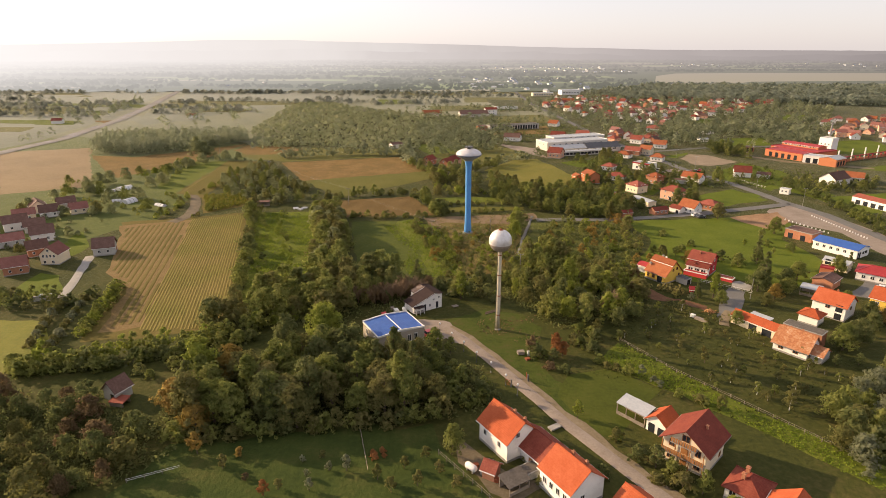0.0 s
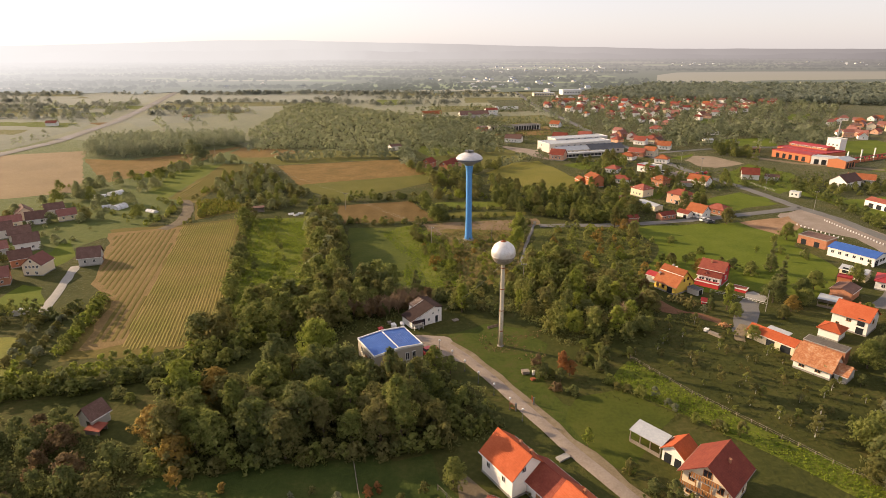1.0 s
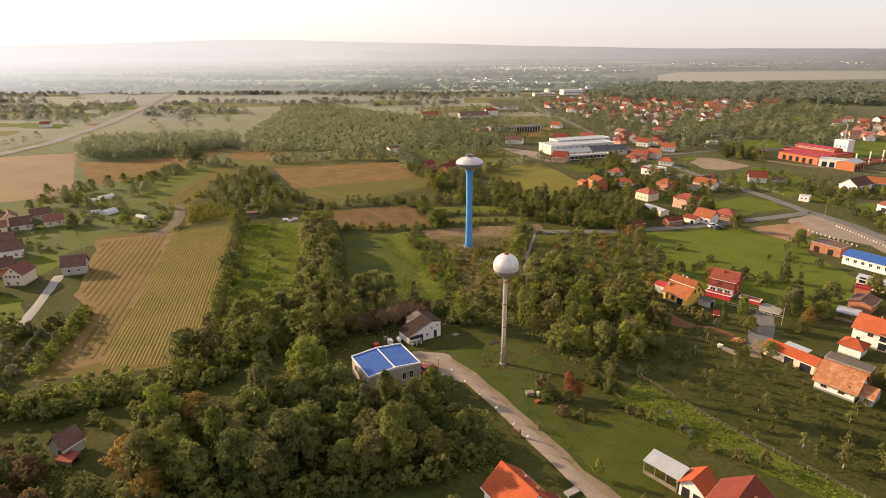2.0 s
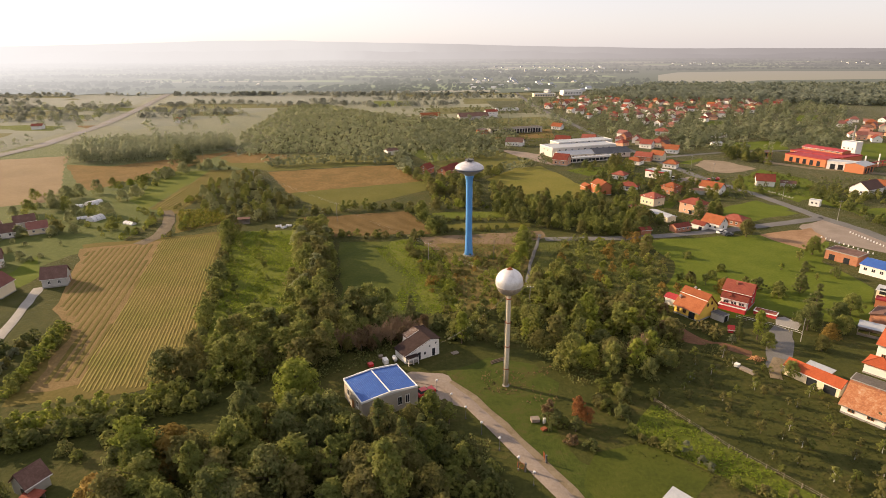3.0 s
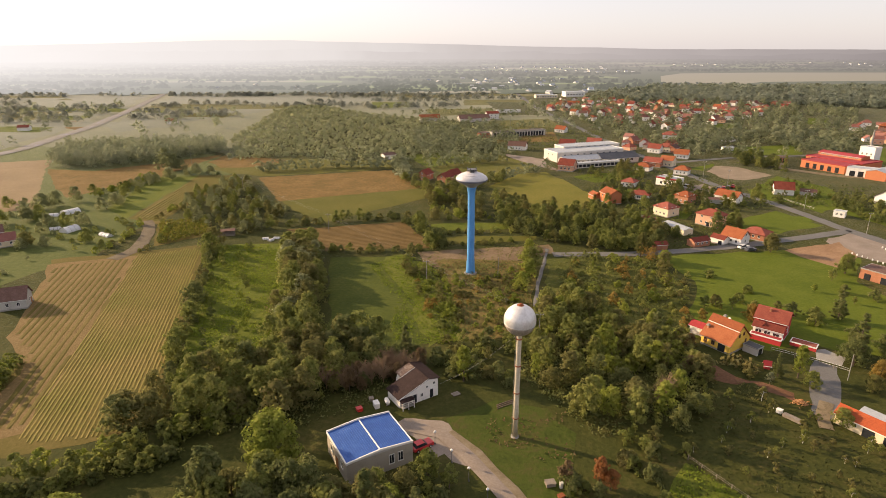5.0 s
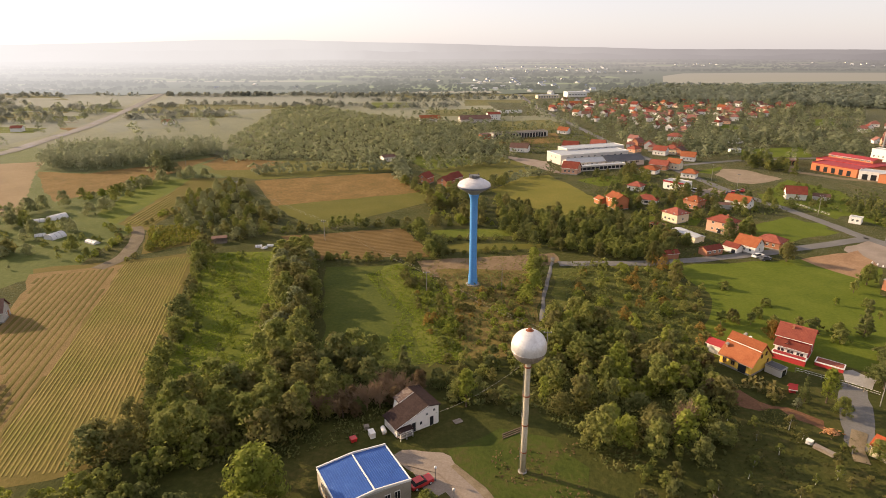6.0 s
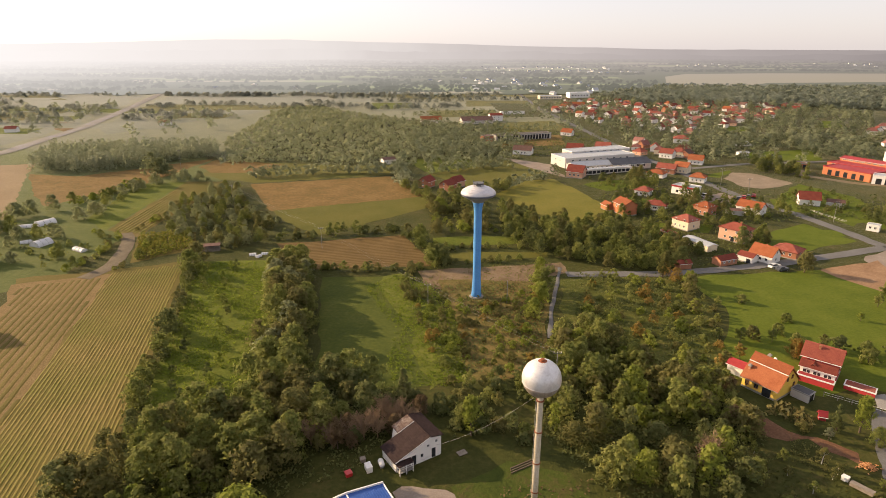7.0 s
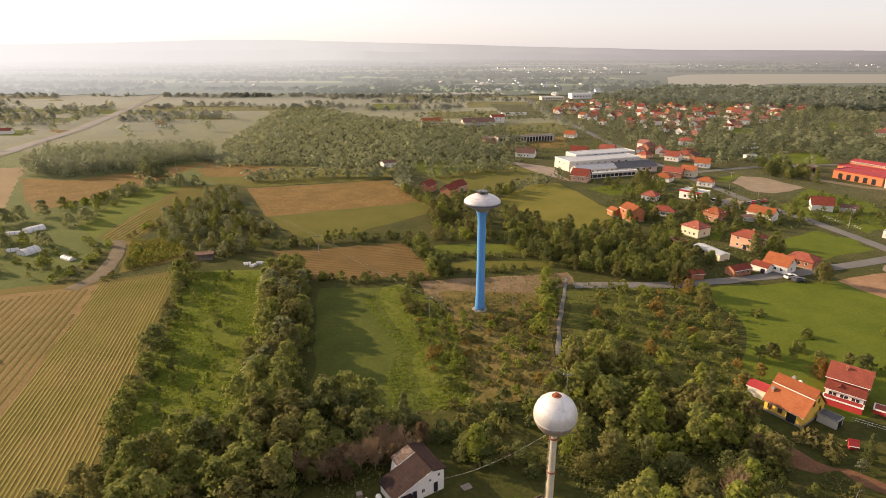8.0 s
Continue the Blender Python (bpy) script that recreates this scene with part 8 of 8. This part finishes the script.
FIREWOOD = surface("split firewood", ends((0.24, 0.105, 0.04), (0.38, 0.19, 0.08), (0.52, 0.31, 0.16)), big=0.5, fine=0.1, bump=0.3, thick=0.01, rand=0.4, own=True)
log_heap(74.2, 147.9, 90, 6)
for k in range(4):
    x, y = 65.0 - 0.9 * k, 155.2 - 1.6 * k
    tussocks("vegetable_row", [[(x - 0.3, y - 0.3), (x + 4.6, y - 3.6), (x + 5.0, y - 3.0), (x + 0.1, y + 0.4)]], 0.5, 0.35, 0.2, LEAF["olive"], "row of leafy vegetables", 120 + k)
crate(69.6, 142.6, -54, 3.4, 1.0, 0.6, GREY_WOOD, "low grey timber pile", "timber_pile")
crate(68.3, 144.9, -54, 1.0, 0.9, 0.8, WHITE_PAINT, "white box beside the timber pile", "box")
for i in range(5):
    crate(5.0 + 1.1 * i, 84.5 - 0.9 * i + (i % 2), 20 * i, 0.8, 0.7, 0.5 + 0.1 * (i % 3), (GREY_WOOD, RUST, CONCRETE)[i % 3], "odd crate of yard clutter")


def timber_beams(x, y, yaw):
    top = thing("timber_beams", pose(x, y, 0, 0, 0, yaw), "dark timber beams lying on the grass", "timber")
    for i in range(3):
        part("beam", Solid().box(-2.6 + 0.3 * i, 2.6, -0.5 + 0.5 * i, -0.32 + 0.5 * i, 0, 0.18).mesh("beam", BARK), top)


timber_beams(14.0, 148.2, 30)


def lane_gate(x, y, yaw, span):
    """Two posts and two open leaves of flat bars across the lane."""
    top = thing("lane_gate", pose(x, y, 0, 0, 0, yaw), "open rusty red iron gate on dark posts across the lane", "gate")
    for side in (-1, 1):
        part("post", Solid().box(side * span / 2 - 0.12, side * span / 2 + 0.12, -0.12, 0.12, 0, 1.7).box(side * span / 2 - 0.16, side * span / 2 + 0.16, -0.16, 0.16, 1.7, 1.78).mesh("post", DARK_STEEL), top)
        leaf = part("leaf", Solid().bar((0, 0, 0.25), (0, 1.5, 0.25), 0.04).bar((0, 0, 1.4), (0, 1.5, 1.4), 0.04).bar((0, 0, 0.2), (0, 0, 1.45), 0.04).bar((0, 1.5, 0.2), (0, 1.5, 1.45), 0.04).mesh("leaf", RUST), top, pose(side * span / 2, 0.1, 0, 0, 0, side * -24), "rusty red iron leaf")
        for i in range(8):
            part("bar", Solid().bar((0, 0.18 * (i + 0.6), 0.25), (0, 0.18 * (i + 0.6), 1.4), 0.025, n=4).mesh("bar", RUST), leaf)


lane_gate(17.0, 111.2, 28, 4.4)
crate(3.7, 151.8, 30, 1.6, 1.2, 0.15, GREY_WOOD, "flat weathered board on the grass", "board")


def fence(points, gap, tall, label, m):
    top = thing("fence", Matrix.Translation((*points[0], 0)), label, "fence")
    o = Vector((*points[0], 0))
    for (x0, y0), (x1, y1) in zip(points, points[1:]):
        n = max(1, round(math.hypot(x1 - x0, y1 - y0) / gap))
        for i in range(n):
            part("post", FENCE_POST, top, pose(x0 + (x1 - x0) * i / n - o.x, y0 + (y1 - y0) * i / n - o.y, 0) @ Matrix.Diagonal((1, 1, tall, 1)))
        for z in (0.55, 0.95):
            part("rail", Solid().bar(Vector((x0, y0, z * tall)) - o, Vector((x1, y1, z * tall)) - o, 0.03, n=4).mesh("rail", m), top)


FENCE_POST = Solid().box(-0.05, 0.05, -0.05, 0.05, 0, 1).box(-0.06, 0.06, -0.06, 0.06, 0.96, 1.02).mesh("post", GREY_WOOD)
fence([(44.5, 131), (53, 116), (57, 110.5), (69, 94), (80, 79)], 3.0, 0.95, "pale wooden fence along the orchard", GREY_WOOD)
fence([(-0.5, 87.7), (6.7, 78.3), (9, 75)], 2.5, 1.2, "grey wooden yard fence", GREY_WOOD)
fence([(-15.7, 95.4), (-12.6, 83)], 2.5, 1.1, "short wooden fence in the meadow", GREY_WOOD)
fence([(-53, 80.5), (-45.5, 84)], 2.4, 0.8, "broken pale fence at the wood's edge", WHITE_PAINT)
fence([(163, 322), (165, 310), (168, 298)], 3.0, 1.2, "white garden fence by the main road", WHITE_PAINT)
fence([(80, 170), (88, 164), (92, 160)], 2.5, 1.2, "pale fence along the garden drive", WHITE_PAINT)


def bollards(a, b, n, label):
    mesh = Solid().box(-0.2, 0.2, -0.16, 0.16, 0, 0.5).box(-0.14, 0.14, -0.11, 0.11, 0.5, 0.62).mesh("bollard", WHITE_PAINT)
    for i in range(n):
        t = i / (n - 1)
        tagged(new("bollard", mesh), label, "bollard", "bollards of the parking place").matrix_basis = pose(a[0] + (b[0] - a[0]) * t, a[1] + (b[1] - a[1]) * t, 0.02, 0, 0, 20 * i)


bollards((146, 240), (152.5, 221), 12, "white stone bollard edging the parking place")
bollards((161, 246), (163, 214), 22, "white stone bollard edging the parking place")


def wire_pole(x, y, tall, label="grey concrete power pole", arm=True):
    top = thing("power_pole", pose(x, y, 0), label, "pole")
    part("post", Solid().bar((0, 0, -0.2), (0, 0, tall), 0.10, 0.07, n=8).mesh("post", CONCRETE), top)
    if arm:
        part("crossarm", Solid().box(-0.9, 0.9, -0.06, 0.06, tall - 0.5, tall - 0.35).mesh("crossarm", DARK_STEEL), top)
        for u in (-0.8, 0, 0.8):
            part("insulator", Solid().lathe([(0.05, tall - 0.35), (0.09, tall - 0.25), (0.04, tall - 0.1)], 8).mesh("insulator", WHITE_PAINT), top, pose(u, 0, 0))


def cable(a, b, sag, r, label):
    a, b = Vector(a), Vector(b)
    s, n = Solid(), 12
    pts = [a.lerp(b, i / n) - Vector((0, 0, sag * 4 * (i / n) * (1 - i / n))) for i in range(n + 1)]
    ring = ((0, r), (r, 0), (0, -r), (-r, 0))
    d = (b - a).normalized()
    side = Vector((-d.y, d.x, 0)).normalized()
    s.add([p + side * u + Vector((0, 0, v)) for p in pts for u, v in ring], [(4 * i + k, 4 * i + (k + 1) % 4, 4 * i + 4 + (k + 1) % 4, 4 * i + 4 + k) for i in range(n) for k in range(4)])
    tagged(new("cable", s.mesh("cable", DULL_STEEL)), label, "cable")


wire_pole(-44, 266, 8)
wire_pole(-100, 335, 8)
wire_pole(-4, 214, 7.5)
wire_pole(25, 176, 7.4)
wire_pole(18.5, 217.5, 7, "thin wooden pole beside the blue tower", arm=False)
wire_pole(89.8, 156.8, 6.5, "pale concrete lamp pole by the drive", arm=False)
wire_pole(-157, 411, 12)
for a, b in (((-100, 335, 7.8), (-44, 266, 7.8)), ((-44, 266, 7.8), (-4, 214, 7.3)), ((-4, 214, 7.3), (25, 176, 7.2))):
    for u in (-0.8, 0.8):
        cable((a[0] + u, a[1], a[2]), (b[0] + u, b[1], b[2]), 0.9, 0.013, "thin sagging power line")
cable((14.5, 137.9, 21.6), (-1.0, 150.0, 3.2), 1.2, 0.02, "thin pale cable from the ball tower to the house")
for x, y, h in ((122, 600, 9), (118, 660, 9), (127, 520, 9), (134, 470, 9), (148, 370, 9), (150, 345, 9), (164, 300, 9), (166, 262, 9), (60, 560, 14), (36, 545, 11)):
    wire_pole(x, y, h)


def tunnel(x, y, yaw, L, r, label):
    top = thing("polytunnel", pose(x, y, 0, 0, 0, yaw), label, "greenhouse")
    s = Solid().extrude([(r * math.cos(math.pi * i / 10), r * 0.85 * math.sin(math.pi * i / 10)) for i in range(11)], -L / 2, L / 2)
    part("cover", s.mesh("cover", PLASTIC), top)
    for i in range(4):
        u = -L / 2 + L * i / 3
        hoop = Solid()
        for k in range(10):
            hoop.bar((u, (r + 0.04) * math.cos(math.pi * k / 10), (r * 0.85 + 0.04) * math.sin(math.pi * k / 10)), (u, (r + 0.04) * math.cos(math.pi * (k + 1) / 10), (r * 0.85 + 0.04) * math.sin(math.pi * (k + 1) / 10)), 0.05, n=4)
        part("hoop", hoop.mesh("hoop", DARK_STEEL), top)


for x, y, yw, L, r in ((-149, 270, 70, 6, 2.4), (-165, 297, 60, 7, 2.2), (-170, 292, 20, 5, 1.5), (-131, 263.5, -30, 6, 1.3), (-156, 272, 30, 4, 1.3), (-67, 258.5, 20, 2.4, 0.9), (-64.5, 256.8, 60, 2.0, 0.8), (-63, 259.5, 0, 2.2, 0.8)):
    tunnel(x, y, yw, L, r, "white plastic garden tunnel")
open_shed(-83.5, 263.5, 15, 6.5, 2.6, 2.0, "dark little timber shed at the orchard's end", "brown", rise=0.3)
flat_house("low dark garden shed with pale lid roof", -116, 156.5, 10, 6.0, 3.0, 1.8, "grey", "grey", rim=0.05, name="shed", category="shed")

# ---- horizon ----


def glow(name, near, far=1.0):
    """Glowing distance, haze in its colour: paler farther off, brighter on the sun's side."""
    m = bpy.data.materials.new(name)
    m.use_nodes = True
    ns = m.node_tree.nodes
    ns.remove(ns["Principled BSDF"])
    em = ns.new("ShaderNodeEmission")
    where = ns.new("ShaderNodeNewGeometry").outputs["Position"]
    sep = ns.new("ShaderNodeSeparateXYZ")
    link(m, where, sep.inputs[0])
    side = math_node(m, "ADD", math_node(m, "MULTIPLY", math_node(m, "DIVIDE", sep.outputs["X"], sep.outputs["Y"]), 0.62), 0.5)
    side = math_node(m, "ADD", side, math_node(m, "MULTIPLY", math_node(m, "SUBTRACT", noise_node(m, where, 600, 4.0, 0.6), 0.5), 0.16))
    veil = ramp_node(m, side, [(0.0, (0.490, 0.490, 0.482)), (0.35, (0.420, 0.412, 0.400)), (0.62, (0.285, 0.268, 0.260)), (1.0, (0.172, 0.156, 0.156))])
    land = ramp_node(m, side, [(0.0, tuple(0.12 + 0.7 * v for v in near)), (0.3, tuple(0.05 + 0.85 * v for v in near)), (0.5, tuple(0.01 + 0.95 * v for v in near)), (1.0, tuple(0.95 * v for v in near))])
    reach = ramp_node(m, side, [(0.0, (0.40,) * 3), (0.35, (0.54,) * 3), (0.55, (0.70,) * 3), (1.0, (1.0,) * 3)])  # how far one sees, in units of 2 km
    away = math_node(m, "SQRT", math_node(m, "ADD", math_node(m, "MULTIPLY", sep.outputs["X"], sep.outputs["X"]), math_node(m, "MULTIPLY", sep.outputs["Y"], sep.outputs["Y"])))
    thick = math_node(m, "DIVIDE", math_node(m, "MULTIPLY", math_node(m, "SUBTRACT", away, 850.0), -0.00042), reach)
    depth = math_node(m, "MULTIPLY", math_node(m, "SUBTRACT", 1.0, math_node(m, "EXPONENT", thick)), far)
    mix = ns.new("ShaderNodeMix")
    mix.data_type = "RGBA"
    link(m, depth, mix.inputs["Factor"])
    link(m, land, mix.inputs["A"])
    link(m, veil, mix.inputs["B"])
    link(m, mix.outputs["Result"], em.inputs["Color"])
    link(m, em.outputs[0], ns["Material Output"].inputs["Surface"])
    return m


SKYLINE = [(-0.80, 84), (-0.66, 92), (-0.45, 112), (-0.36, 124), (-0.24, 126), (-0.20, 117), (-0.02, 100), (0.12, 80), (0.34, 60), (0.8, 52)]  # slope to the side, metres high


def ridge(name, dist, share, rough, seed, m, label):
    """A long gentle line of hills far away, highest left of the way ahead."""
    vs, fs, n = [], [], 420
    for i in range(n + 1):
        k = -1.9 + 3.8 * i / n
        h = np.interp(k, [p[0] for p in SKYLINE], [p[1] for p in SKYLINE]) * share
        h += rough * (noise.noise((k * 6 + seed, seed, 0)) + 0.5 * noise.noise((k * 22, seed, 1)) + 0.3 * noise.noise((k * 90, seed, 2)))
        x, y = dist * k / math.sqrt(1 + k * k), dist / math.sqrt(1 + k * k)
        vs += [(x, y, -5), (x, y, h), (x * 1.012, y * 1.012, h * 0.9)]
    for i in range(n):
        fs += [(3 * i, 3 * i + 3, 3 * i + 4, 3 * i + 1), (3 * i + 1, 3 * i + 4, 3 * i + 5, 3 * i + 2)]
    tagged(new(name, mesh_of(name, vs, fs, m, smooth=True)), label, "hills", kind="structure")


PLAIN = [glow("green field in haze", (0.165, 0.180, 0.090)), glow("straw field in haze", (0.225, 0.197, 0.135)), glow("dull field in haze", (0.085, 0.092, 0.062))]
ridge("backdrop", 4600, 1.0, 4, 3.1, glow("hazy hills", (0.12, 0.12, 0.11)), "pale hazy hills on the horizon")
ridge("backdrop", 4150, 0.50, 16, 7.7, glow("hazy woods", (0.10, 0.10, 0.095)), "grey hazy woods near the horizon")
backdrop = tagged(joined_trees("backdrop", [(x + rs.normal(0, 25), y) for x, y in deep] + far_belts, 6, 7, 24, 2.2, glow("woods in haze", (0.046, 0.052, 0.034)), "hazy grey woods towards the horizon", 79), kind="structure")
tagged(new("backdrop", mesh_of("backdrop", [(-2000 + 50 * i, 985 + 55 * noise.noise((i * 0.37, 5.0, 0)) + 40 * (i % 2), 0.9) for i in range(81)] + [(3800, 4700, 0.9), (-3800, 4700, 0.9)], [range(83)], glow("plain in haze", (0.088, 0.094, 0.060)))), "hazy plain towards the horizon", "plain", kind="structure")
for i in range(120):
    d = 1020 + 17 * i + rs.uniform(-20, 20)
    x, w, deep_ = rs.uniform(-0.9, 0.66) * d, rs.uniform(50, 200), rs.uniform(14, 46) * d / 1300
    if x > 330 and d < 1950:
        continue
    z, sl = 1.0 + 0.01 * i, rs.uniform(-0.12, 0.12)
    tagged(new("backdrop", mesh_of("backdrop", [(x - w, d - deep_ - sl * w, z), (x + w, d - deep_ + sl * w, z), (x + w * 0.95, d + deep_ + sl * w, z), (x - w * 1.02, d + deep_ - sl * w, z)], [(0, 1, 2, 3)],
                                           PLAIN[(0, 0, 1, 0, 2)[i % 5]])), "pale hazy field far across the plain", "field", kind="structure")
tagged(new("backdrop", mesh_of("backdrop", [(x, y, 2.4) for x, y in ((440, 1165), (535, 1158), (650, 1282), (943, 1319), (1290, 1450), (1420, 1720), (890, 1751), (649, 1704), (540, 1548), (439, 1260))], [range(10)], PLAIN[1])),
       "wide pale straw field beyond the woods", "field", kind="structure")
